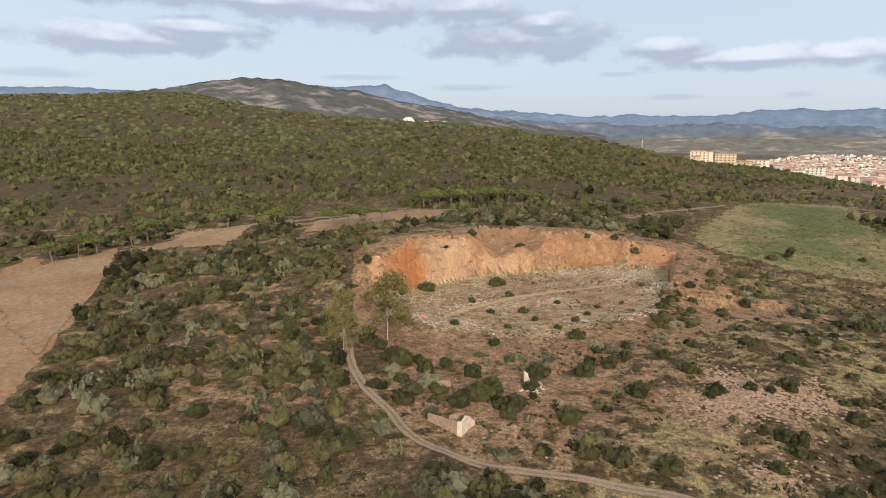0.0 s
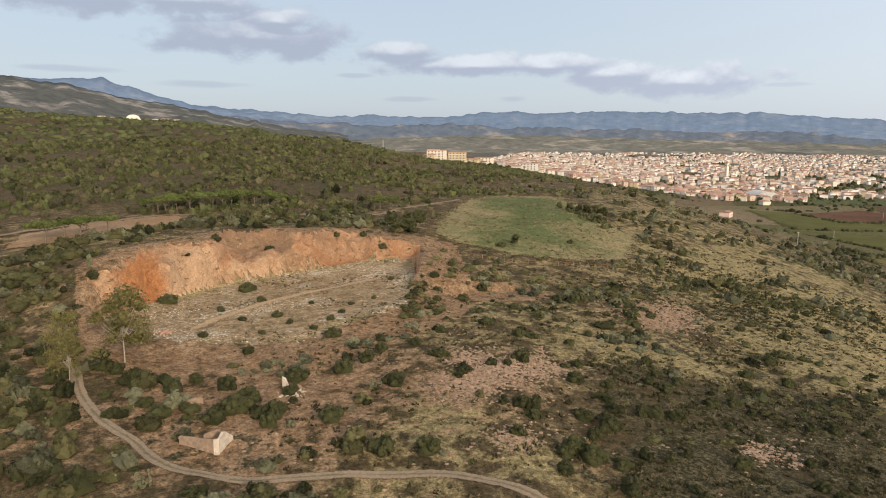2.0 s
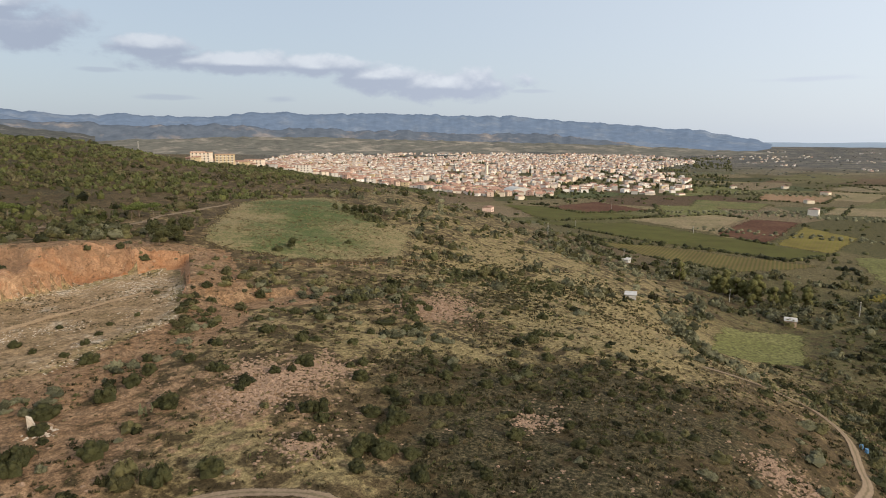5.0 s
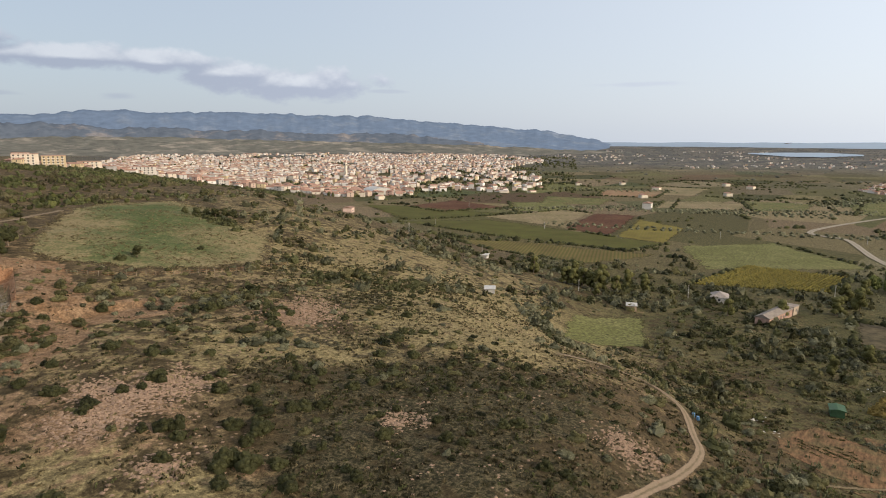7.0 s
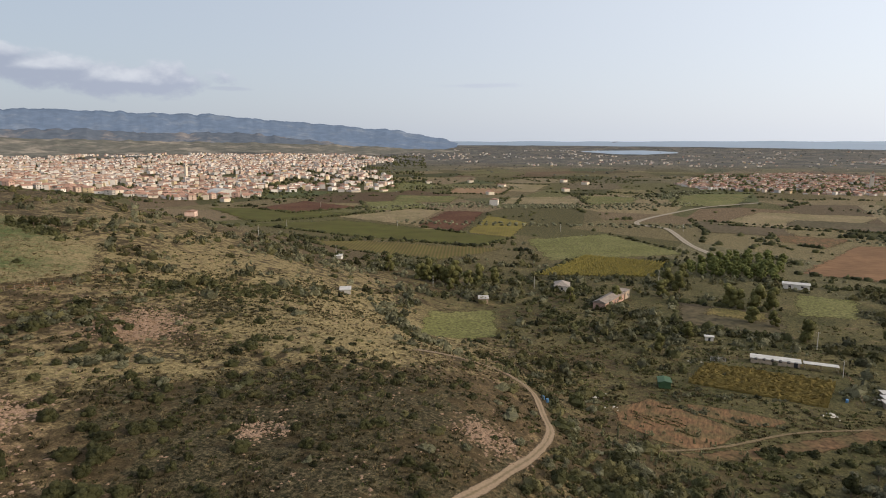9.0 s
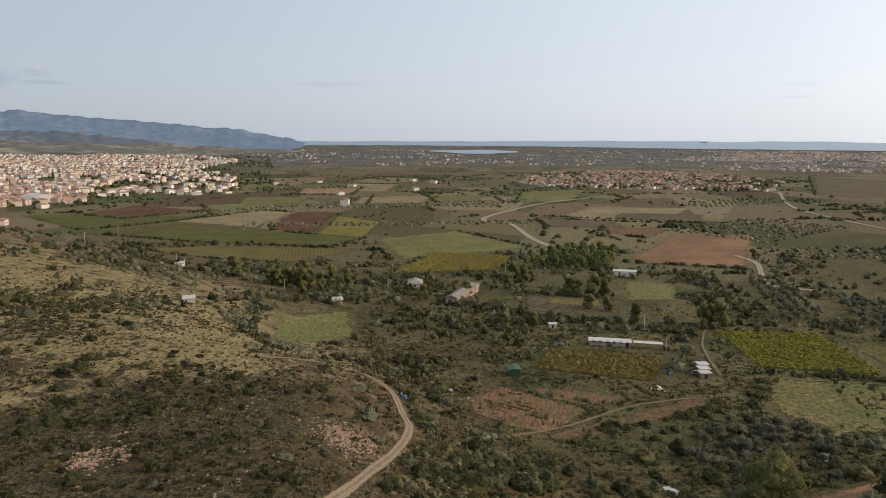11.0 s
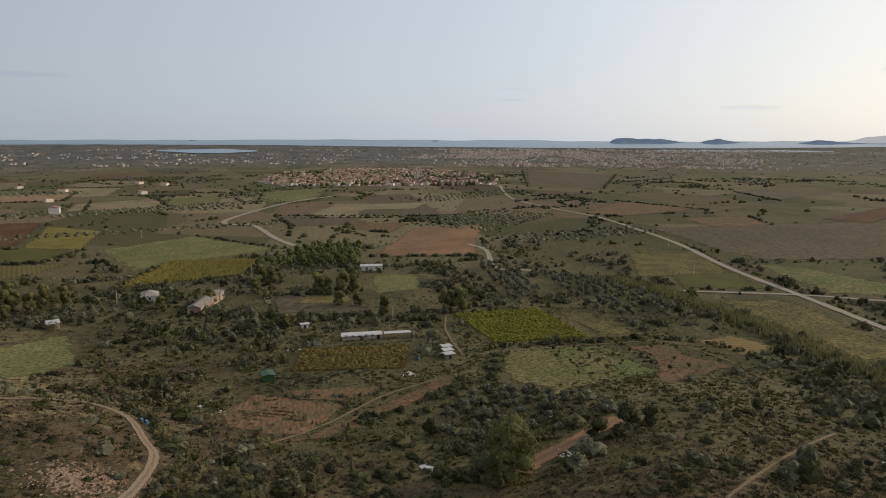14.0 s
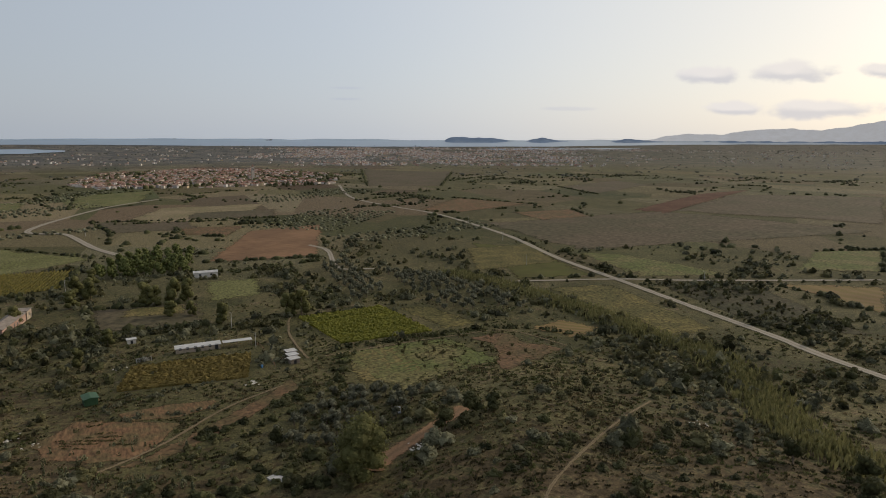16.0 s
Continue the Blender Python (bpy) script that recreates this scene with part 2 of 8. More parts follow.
def ground_material():
    mt, nt, bsdf = blank("ground_cover", 0.95, 0.1)
    cov = nt.nodes.new("ShaderNodeSeparateColor")
    nt.links.new(attr_node(nt, "cover").outputs["Color"], cov.inputs[0])
    big, mid, fine = noise_node(nt, 0.035, 5.0, 0.62), noise_node(nt, 0.22, 4.0, 0.65), noise_node(nt, 1.3, 5.0, 0.78)
    litter = mix_node(nt, step_node(nt, mid, 0.35, 0.65), (0.090, 0.067, 0.033), (0.17, 0.118, 0.064))
    wob = math_node(nt, "ADD", math_node(nt, "MULTIPLY", math_node(nt, "SUBTRACT", mid, 0.5), 2.4), math_node(nt, "MULTIPLY", math_node(nt, "SUBTRACT", big, 0.5), 1.3))

    def where(channel, soft=0.18):
        return step_node(nt, math_node(nt, "ADD", channel, wob), 0.5 - soft, 0.5 + soft)
    straw = mix_node(nt, fine, (0.24, 0.184, 0.084), (0.40, 0.318, 0.160))
    green = mix_node(nt, step_node(nt, big, 0.35, 0.65), (0.095, 0.090, 0.036), (0.180, 0.152, 0.068))
    bare = mix_node(nt, step_node(nt, mid, 0.3, 0.7), (0.27, 0.158, 0.084), (0.34, 0.222, 0.132))
    col = mix_node(nt, where(cov.outputs[2]), litter, straw)
    col = mix_node(nt, where(cov.outputs[1]), col, green)
    col = mix_node(nt, where(cov.outputs[0]), col, bare)
    heath = mix_node(nt, step_node(nt, noise_node(nt, 1.7, 4.0, 0.7), 0.42, 0.6), (0.044, 0.041, 0.019), (0.150, 0.118, 0.064))
    spread = math_node(nt, "ADD", attr_node(nt, "heath").outputs["Fac"], math_node(nt, "MULTIPLY", wob, 0.95))
    col = mix_node(nt, step_node(nt, spread, 0.38, 0.58), col, heath)
    stony = noise_node(nt, 0.11, 5.0, 0.68)
    gravel = ramp_node(nt, stony, (0.34, (0.25, 0.18, 0.095)), (0.45, (0.37, 0.255, 0.145)), (0.56, (0.40, 0.285, 0.17)), (0.66, (0.56, 0.47, 0.35)))
    gravel = mix_node(nt, step_node(nt, noise_node(nt, 0.6, 4.0, 0.7), 0.58, 0.72), gravel, (0.20, 0.158, 0.078))
    col = mix_node(nt, step_node(nt, math_node(nt, "ADD", attr_node(nt, "pit").outputs["Fac"], math_node(nt, "MULTIPLY", math_node(nt, "SUBTRACT", mid, 0.5), 1.6)), 0.25, 0.75), col, gravel)
    # far plots: each cell of the plain has its own crop
    cell = nt.nodes.new("ShaderNodeTexVoronoi")
    cell.inputs["Scale"].default_value = 1.0
    place = nt.nodes.new("ShaderNodeNewGeometry")
    turned = nt.nodes.new("ShaderNodeMapping")
    turned.inputs["Rotation"].default_value = (0, 0, 0.45)
    turned.inputs["Scale"].default_value = (0.0065, 0.0105, 0)
    nt.links.new(place.outputs["Position"], turned.inputs["Vector"])
    nt.links.new(turned.outputs[0], cell.inputs["Vector"])
    pick = nt.nodes.new("ShaderNodeSeparateColor")
    nt.links.new(cell.outputs["Color"], pick.inputs[0])
    crop = ramp_node(nt, pick.outputs[0], (0.0, (0.088, 0.086, 0.032)), (0.2, (0.178, 0.150, 0.066)), (0.38, (0.265, 0.205, 0.112)), (0.52, (0.135, 0.132, 0.050)), (0.66, (0.17, 0.108, 0.062)), (0.82, (0.26, 0.208, 0.122)), (1.0, (0.10, 0.112, 0.045)))
    crop = mix_node(nt, step_node(nt, mid, 0.55, 0.75), crop, (0.06, 0.06, 0.03))
    crop = mix_node(nt, 1.0, crop, ramp_node(nt, pick.outputs[1], (0.0, (0.72,) * 3), (1.0, (1.2,) * 3)), "MULTIPLY")
    # far woods and fields in greyed tones, haze painted into the ground colour
    hazed_woods = mix_node(nt, step_node(nt, noise_node(nt, 0.012, 5.0, 0.7), 0.42, 0.58), (0.110, 0.112, 0.104), (0.230, 0.200, 0.162))
    crop = mix_node(nt, attr_node(nt, "wooded_haze").outputs["Fac"], crop, hazed_woods)
    col = mix_node(nt, attr_node(nt, "tilled").outputs["Fac"], col, crop)
    grain = ramp_node(nt, fine, (0.34, (0.31,) * 3), (0.66, (0.99,) * 3))
    clump = ramp_node(nt, noise_node(nt, 0.55, 4.0, 0.7), (0.36, (0.62,) * 3), (0.62, (1.15,) * 3))
    col = mix_node(nt, 1.0, col, clump, "MULTIPLY")
    speck = ramp_node(nt, noise_node(nt, 4.0, 3.0, 0.8), (0.36, (0.62,) * 3), (0.64, (1.36,) * 3))
    col = mix_node(nt, 1.0, col, speck, "MULTIPLY")
    nt.links.new(mix_node(nt, 1.0, col, grain, "MULTIPLY"), bsdf.inputs["Base Color"])
    bump_node(nt, bsdf, fine, 0.6, 0.3)
    return mt


def rock_material():
    mt, nt, bsdf = blank("quarry_rock", 0.9, 0.15)
    a = noise_node(nt, 0.07, 4.0, 0.6, None, 0.8)
    b = noise_node(nt, 0.32, 5.0, 0.7, (1, 1, 0.9), 0.8)
    c = noise_node(nt, 2.2, 3.0, 0.7)
    crack = noise_node(nt, 0.5, 6.0, 0.72, (1, 1, 0.8), 1.0)
    zone = nt.nodes.new("ShaderNodeSeparateColor")
    nt.links.new(attr_node(nt, "strata").outputs["Color"], zone.inputs[0])
    wob = math_node(nt, "MULTIPLY", math_node(nt, "SUBTRACT", noise_node(nt, 0.2, 5.0, 0.7, None, 0.8), 0.5), 2.4)
    base = ramp_node(nt, a, (0.34, (0.39, 0.18, 0.085)), (0.46, (0.41, 0.220, 0.118)), (0.56, (0.44, 0.258, 0.150)), (0.68, (0.35, 0.19, 0.105)))
    for channel, colour in ((2, (0.30, 0.18, 0.105)), (1, (0.45, 0.195, 0.08)), (0, (0.53, 0.335, 0.20))):
        base = mix_node(nt, step_node(nt, math_node(nt, "ADD", zone.outputs[channel], wob), 0.3, 0.75), base, colour)
    col = mix_node(nt, step_node(nt, b, 0.58, 0.72), base, (0.51, 0.345, 0.225))
    col = mix_node(nt, step_node(nt, b, 0.40, 0.27), col, (0.24, 0.135, 0.075))
    col = mix_node(nt, step_node(nt, crack, 0.42, 0.30), col, (0.16, 0.085, 0.048))
    nt.links.new(mix_node(nt, 1.0, col, ramp_node(nt, c, (0.3, (0.72,) * 3), (0.7, (1.2,) * 3)), "MULTIPLY"), bsdf.inputs["Base Color"])
    bump_node(nt, bsdf, crack, 1.0, 2.2)
    return mt


def track_material(name, rut, middle, gravel=0.2, rim=(0.2, 0.5, 0.9)):
    """A lane: two worn wheel lines with weeds between and at the edges."""
    mt, nt, bsdf = blank(name, 0.95, 0.1)
    across = attr_node(nt, "across").outputs["Fac"]
    off = math_node(nt, "ABSOLUTE", math_node(nt, "SUBTRACT", math_node(nt, "ABSOLUTE", across), 0.46))
    f = noise_node(nt, 0.5, 4.0, 0.65)
    worn = step_node(nt, math_node(nt, "ADD", off, math_node(nt, "MULTIPLY", math_node(nt, "SUBTRACT", f, 0.5), 0.7)), 0.42, 0.2)
    g = noise_node(nt, 2.5, 3.0, 0.7)
    col = mix_node(nt, 1.0, mix_node(nt, worn, middle, rut), ramp_node(nt, g, (0.3, (1 - gravel,) * 3), (0.7, (1 + gravel,) * 3)), "MULTIPLY")
    nt.links.new(col, bsdf.inputs["Base Color"])
    bump_node(nt, bsdf, g, 0.3, 0.1)
    fade(mt, nt, bsdf, "verge", *rim, 0.6)
    return mt


def row_material(name, soil, leaf, turn, spacing):
    """Tilled land with planted rows."""
    mt, nt, bsdf = blank(name, 0.95, 0.1)
    geo = nt.nodes.new("ShaderNodeNewGeometry")
    mp = nt.nodes.new("ShaderNodeMapping")
    mp.inputs["Rotation"].default_value = (0, 0, radians(turn))
    mp.inputs["Scale"].default_value = (1 / spacing, 1 / spacing, 0)
    nt.links.new(geo.outputs["Position"], mp.inputs["Vector"])
    wv = nt.nodes.new("ShaderNodeTexWave")
    wv.inputs["Scale"].default_value, wv.inputs["Distortion"].default_value = 0.314, 0.6
    wv.inputs["Detail"].default_value = 2
    nt.links.new(mp.outputs[0], wv.inputs["Vector"])
    f, g = noise_node(nt, 0.05, 4.0, 0.6), noise_node(nt, 0.8, 3.0, 0.7)
    k = math_node(nt, "ADD", wv.outputs["Fac"], math_node(nt, "SUBTRACT", math_node(nt, "ADD", f, g), 1.0))
    col = mix_node(nt, step_node(nt, k, 0.15, 0.85), soil, leaf)
    col = mix_node(nt, 1.0, col, ramp_node(nt, f, (0.3, (0.78,) * 3), (0.7, (1.2,) * 3)), "MULTIPLY")
    nt.links.new(col, bsdf.inputs["Base Color"])
    bump_node(nt, bsdf, wv.outputs["Fac"], 0.15, 0.3)
    fade(mt, nt, bsdf, "edge", 0.25, 0.6, 2.2, 0.16)
    return mt


def distant(name, low, high, haze_glow, amount):
    """Far slopes: scrub with paler rock; miles of haze put into colour and emission."""
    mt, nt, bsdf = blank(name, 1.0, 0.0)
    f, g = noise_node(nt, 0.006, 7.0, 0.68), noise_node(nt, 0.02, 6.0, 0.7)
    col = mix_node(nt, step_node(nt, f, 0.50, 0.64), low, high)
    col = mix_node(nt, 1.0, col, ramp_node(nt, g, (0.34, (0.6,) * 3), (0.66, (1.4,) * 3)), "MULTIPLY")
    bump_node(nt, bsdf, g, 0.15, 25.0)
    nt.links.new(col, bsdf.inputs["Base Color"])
    bsdf.inputs["Emission Color"].default_value = (*haze_glow, 1)
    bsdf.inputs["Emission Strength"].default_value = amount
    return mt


def water_material():
    mt, nt, bsdf = blank("water", 0.3, 0.42)
    f = noise_node(nt, 0.01, 4.0, 0.6)
    nt.links.new(mix_node(nt, f, (0.09, 0.14, 0.20), (0.14, 0.20, 0.27)), bsdf.inputs["Base Color"])
    bump_node(nt, bsdf, noise_node(nt, 0.08, 3.0, 0.6), 0.25, 1.0)
    return mt


GROUND, ROCK, WATER = ground_material(), rock_material(), water_material()
OLIVE_TREE = foliage("olive_tree_leaf", (0.039, 0.042, 0.024), (0.251, 0.244, 0.164))
LENTISK = foliage("lentisk_leaf", (0.014, 0.016, 0.006), (0.128, 0.128, 0.054))
OLIVE = foliage("olive_leaf", (0.030, 0.032, 0.016), (0.258, 0.248, 0.150))
PINE = foliage("pine_needle", (0.024, 0.033, 0.009), (0.206, 0.236, 0.072))
GUM = foliage("eucalyptus_leaf", (0.026, 0.029, 0.009), (0.212, 0.201, 0.073))
GROVE_GUM = foliage("grove_eucalyptus_leaf", (0.034, 0.046, 0.012), (0.225, 0.240, 0.080))
GREAT_GUM = foliage("great_eucalyptus_leaf", (0.044, 0.047, 0.014), (0.262, 0.250, 0.094))
GUM_PALE = foliage("pale_eucalyptus_leaf", (0.071, 0.066, 0.022), (0.344, 0.299, 0.115))
HILL_MAQUIS = foliage("hill_maquis_leaf", (0.023, 0.028, 0.010), (0.142, 0.150, 0.060))
HILL_SCRUB = foliage("hill_scrub_leaf", (0.024, 0.023, 0.010), (0.178, 0.153, 0.080))
YOUNG_PINE = foliage("young_pine_needle", (0.022, 0.027, 0.007), (0.151, 0.156, 0.052))
# paler and greyer than near leaves: haze painted into the leaf colour
HAZED_LEAF = foliage("hazed_leaf", (0.070, 0.075, 0.062), (0.170, 0.165, 0.130))
QUARRY_WEED = foliage("quarry_weed", (0.027, 0.024, 0.011), (0.151, 0.130, 0.073))
MAQUIS = foliage("maquis_leaf", (0.022, 0.022, 0.008), (0.197, 0.179, 0.080))
BROOM = foliage("dry_scrub", (0.018, 0.017, 0.008), (0.118, 0.102, 0.052))
REED = foliage("reed_leaf", (0.080, 0.082, 0.030), (0.245, 0.228, 0.098))
CACTUS = foliage("cactus_pad", (0.066, 0.078, 0.036), (0.307, 0.307, 0.175))
VINE = foliage("vine_leaf", (0.080, 0.072, 0.020), (0.225, 0.188, 0.046))
VINE_LIME = foliage("vine_leaf_lime", (0.095, 0.100, 0.018), (0.260, 0.250, 0.040))
VINE_DARK = foliage("vine_leaf_brown", (0.095, 0.072, 0.022), (0.320, 0.240, 0.075))
STRAW = foliage("straw", (0.078, 0.060, 0.030), (0.274, 0.220, 0.122))
BARK = plain("bark", (0.16, 0.12, 0.09), 0.95, 0, 0.3, 3)
PALE_BARK = plain("pale_bark", (0.30, 0.255, 0.20), 0.9, 0, 0.25, 2)
TRAIL = track_material("faint_trail", (0.175, 0.130, 0.078), (0.130, 0.102, 0.056), 0.3, (0.5, 1.6, 2.2))
RAMP = track_material("red_earth_ramp", (0.23, 0.135, 0.074), (0.18, 0.112, 0.062), 0.3, (0.3, 1.2, 2.0))
TRACK = track_material("dirt_track", (0.215, 0.160, 0.110), (0.142, 0.110, 0.068), 0.25, (0.2, 0.9, 1.4))
LANE = track_material("pale_lane", (0.30, 0.26, 0.205), (0.22, 0.185, 0.13), 0.12)
PLASTER = plain("white_plaster", (0.60, 0.56, 0.50), 0.9, 0, 0.1, 0.6)
STONE = plain("old_stone", (0.25, 0.175, 0.122), 0.95, 0, 0.3, 1.5)
BRICK = plain("brick_red", (0.42, 0.20, 0.13), 0.9, 0, 0.25, 1.0)
TILES = plain("roof_tile", (0.30, 0.178, 0.130), 0.9, 0, 0.25, 1.2, 0.25)
SHEET = plain("roof_sheet", (0.44, 0.42, 0.39), 0.5, 0, 0.15, 0.5)
DARK = plain("dark_opening", (0.03, 0.03, 0.035), 0.3, 0, 0.1, 1)
GREEN_TIN = plain("green_tin", (0.036, 0.080, 0.036), 0.6, 0, 0.2, 1)
CONCRETE = plain("concrete", (0.42, 0.40, 0.37), 0.9, 0, 0.2, 0.7)
WOOD = plain("weathered_wood", (0.24, 0.19, 0.14), 0.9, 0, 0.3, 2)
CAR_PAINT = plain("car_paint", (0.30, 0.31, 0.33), 0.3, 0.3, 0.05, 1)
RUBBER = plain("rubber", (0.03, 0.03, 0.03), 0.9, 0, 0.1, 3)
GLASS = plain("dark_glass", (0.03, 0.035, 0.04), 0.08, 0, 0.05, 1)
BLUE = plain("blue_plastic", (0.10, 0.22, 0.38), 0.5, 0, 0.1, 1)
RUST = plain("rusty_iron", (0.28, 0.12, 0.06), 0.9, 0.2, 0.3, 2)


# ---- the lie of the land ----
def value_noise(x, y, seed=0):
    """Smooth noise from -1 to 1 with cells of one unit."""
    xi, yi = np.floor(x), np.floor(y)
    u, v = x - xi, y - yi
    u, v = u * u * (3 - 2 * u), v * v * (3 - 2 * v)

    def corner(a, b):
        s = np.sin(a * 127.1 + b * 311.7 + seed * 74.7) * 43758.5453
        return (s - np.floor(s)) * 2 - 1
    return ((corner(xi, yi) * (1 - u) + corner(xi + 1, yi) * u) * (1 - v)
            + (corner(xi, yi + 1) * (1 - u) + corner(xi + 1, yi + 1) * u) * v)


def rough_noise(x, y, seed=0, octaves=3):
    total, size = 0, 1.0
    for k in range(octaves):
        total = total + value_noise(x * 2 ** k, y * 2 ** k, seed + k) * size
        size *= 0.5
    return total


SLOPES = []  # bearing and the (distance, height) pairs of the ground along it


def slope(bearing, *pairs):
    SLOPES.append((bearing, pairs))


FAR = ((1500, 0), (2400, 0), (3000, 6), (4000, 22), (4600, 52), (5000, 74))
slope(-48, (10, 24), (80, 33), (130, 38), (235, 42), (420, 58), (600, 74), (1000, 110), (1500, 150), (2300, 130), (5000, 60))
slope(-32, (10, 24), (80, 33), (130, 38), (235, 42), (420, 58), (600, 75), (1000, 112), (1500, 152), (2300, 130), (5000, 60))
slope(-22, (10, 25), (80, 34), (130, 39), (235, 44), (420, 58), (600, 74), (1000, 115), (1500, 176), (2300, 130), (5000, 60))
slope(-14, (10, 25), (80, 35), (120, 38), (180, 44), (240, 48), (420, 58), (700, 79), (1000, 105), (1500, 142), (2500, 110), (5000, 60))
slope(-9, (10, 26), (80, 36), (120, 38), (150, 42), (175, 48), (195, 50), (250, 48.5), (420, 58), (700, 80), (1000, 100), (1300, 118), (2000, 102), (5000, 60))
slope(-5, (10, 26), (80, 36), (120, 37), (150, 42), (175, 50), (190, 53), (212, 51), (250, 49), (420, 58), (700, 80), (1000, 98), (1300, 112), (2000, 100), (5000, 60))
slope(5, (10, 28), (80, 35), (150, 38), (190, 52), (212, 52), (250, 49), (330, 51), (450, 60), (700, 80), (900, 91), (1200, 95), (2000, 60), (5000, 60))
slope(14, (10, 29), (80, 35), (150, 38), (190, 50), (250, 49), (320, 50), (450, 60), (640, 77), (760, 77), (1000, 45), (1500, 20), *FAR[1:])
slope(20, (10, 30), (80, 35), (150, 38), (185, 43), (250, 47), (320, 48), (450, 54), (560, 58), (700, 54), (850, 55), (1500, 18), *FAR[1:])
slope(28, (10, 30), (80, 36), (150, 38), (200, 39), (260, 45), (314, 48), (400, 48), (500, 50), (600, 50), (720, 44), (900, 42), (1500, 12), *FAR[1:])
slope(38, (10, 30), (80, 34), (150, 36), (220, 37), (300, 44), (380, 47), (500, 46), (580, 37), (720, 13), (900, 12), (1500, 3), *FAR[1:])
slope(46, (10, 30), (80, 34), (150, 33), (220, 32), (300, 34), (390, 33), (450, 29), (560, 11), (690, 5), (900, 3), *FAR)
slope(58, (10, 30), (80, 34), (150, 31), (200, 26), (260, 20), (330, 15), (430, 4), (600, 2), (1000, 0), *FAR)
slope(68, (10, 30), (80, 32), (130, 28), (165, 24), (200, 13), (260, 4), (400, 1), (1000, 0), *FAR)
slope(80, (10, 28), (60, 28), (100, 22), (130, 17), (170, 8), (250, 3), (400, 0), (1000, 0), *FAR)
slope(95, (10, 26), (60, 22), (100, 14), (150, 8), (250, 4), (400, 0), (1000, 0), *FAR)
slope(110, (10, 26), (60, 20), (100, 14), (150, 9), (250, 4), (400, 1), (1000, 0), *FAR)
slope(125, (10, 26), (60, 24), (110, 19), (160, 15), (205, 7), (260, 3), (400, 1), (1000, 3), *FAR)
slope(145, (10, 26), (60, 26), (110, 20), (150, 14), (200, 6), (300, 3), (400, 2), (700, 6), (1000, 8), *FAR)
slope(170, (10, 26), (60, 26), (110, 20), (150, 14), (200, 8), (300, 4), (400, 2), (700, 6), (1000, 8), *FAR)
slope(240, (10, 24), (80, 26), (200, 24), (400, 22), (1000, 40), (2000, 80), (5000, 74))
slope(296, (10, 24), (80, 30), (200, 34), (400, 50), (1000, 90), (2000, 130), (5000, 60))

LOG_D = np.linspace(math.log(10), math.log(5000), 260)


def smooth_rows(a, width, axis):
    half = int(width * 3)
    k = np.exp(-0.5 * (np.arange(-half, half + 1) / width) ** 2)
    k /= k.sum()
    pad = [(0, 0), (0, 0)]
    pad[axis] = (half, half)
    big = np.pad(a, pad, mode="edge")
    return np.apply_along_axis(lambda r: np.convolve(r, k, "valid"), axis, big)


def slope_table():
    rows = sorted(((b - 360 if b > 200 else b), p) for b, p in SLOPES)
    rows = [(rows[-1][0] - 360, rows[-1][1])] + rows + [(rows[0][0] + 360, rows[0][1])]
    lines = np.array([np.interp(LOG_D, [math.log(d) for d, _ in p], [z for _, z in p]) for _, p in rows])
    at = [b for b, _ in rows]
    degrees = np.arange(-210, 211)
    table = np.array([[np.interp(b, at, lines[:, j]) for b in degrees] for j in range(len(LOG_D))]).T
    return smooth_rows(smooth_rows(table, 2.2, 0), 2.2, 1)


TABLE = slope_table()
# plan of the quarry's floor and of a small scrape beside it
PIT = [(-20, 160), (-6, 174), (11, 189), (34, 199), (58, 204), (70, 198), (64, 178), (52, 150), (20, 132), (-2, 138), (-14, 150)]
SCRAPE = [(66, 158), (78, 160), (90, 158), (92, 151), (78, 149), (67, 151)]


def outside(x, y, plan):
    """Distance outside a convex plan, negative within."""
    best = np.full(np.shape(x), -1e9)
    n = len(plan)
    area = sum(plan[i][0] * plan[(i + 1) % n][1] - plan[(i + 1) % n][0] * plan[i][1] for i in range(n))
    for i in range(n):
        (ax, ay), (bx, by) = plan[i], plan[(i + 1) % n]
        nx, ny = by - ay, ax - bx
        if area < 0:
            nx, ny = -nx, -ny
        size = math.hypot(nx, ny)
        best = np.maximum(best, ((x - ax) * nx + (y - ay) * ny) / size)
    return best


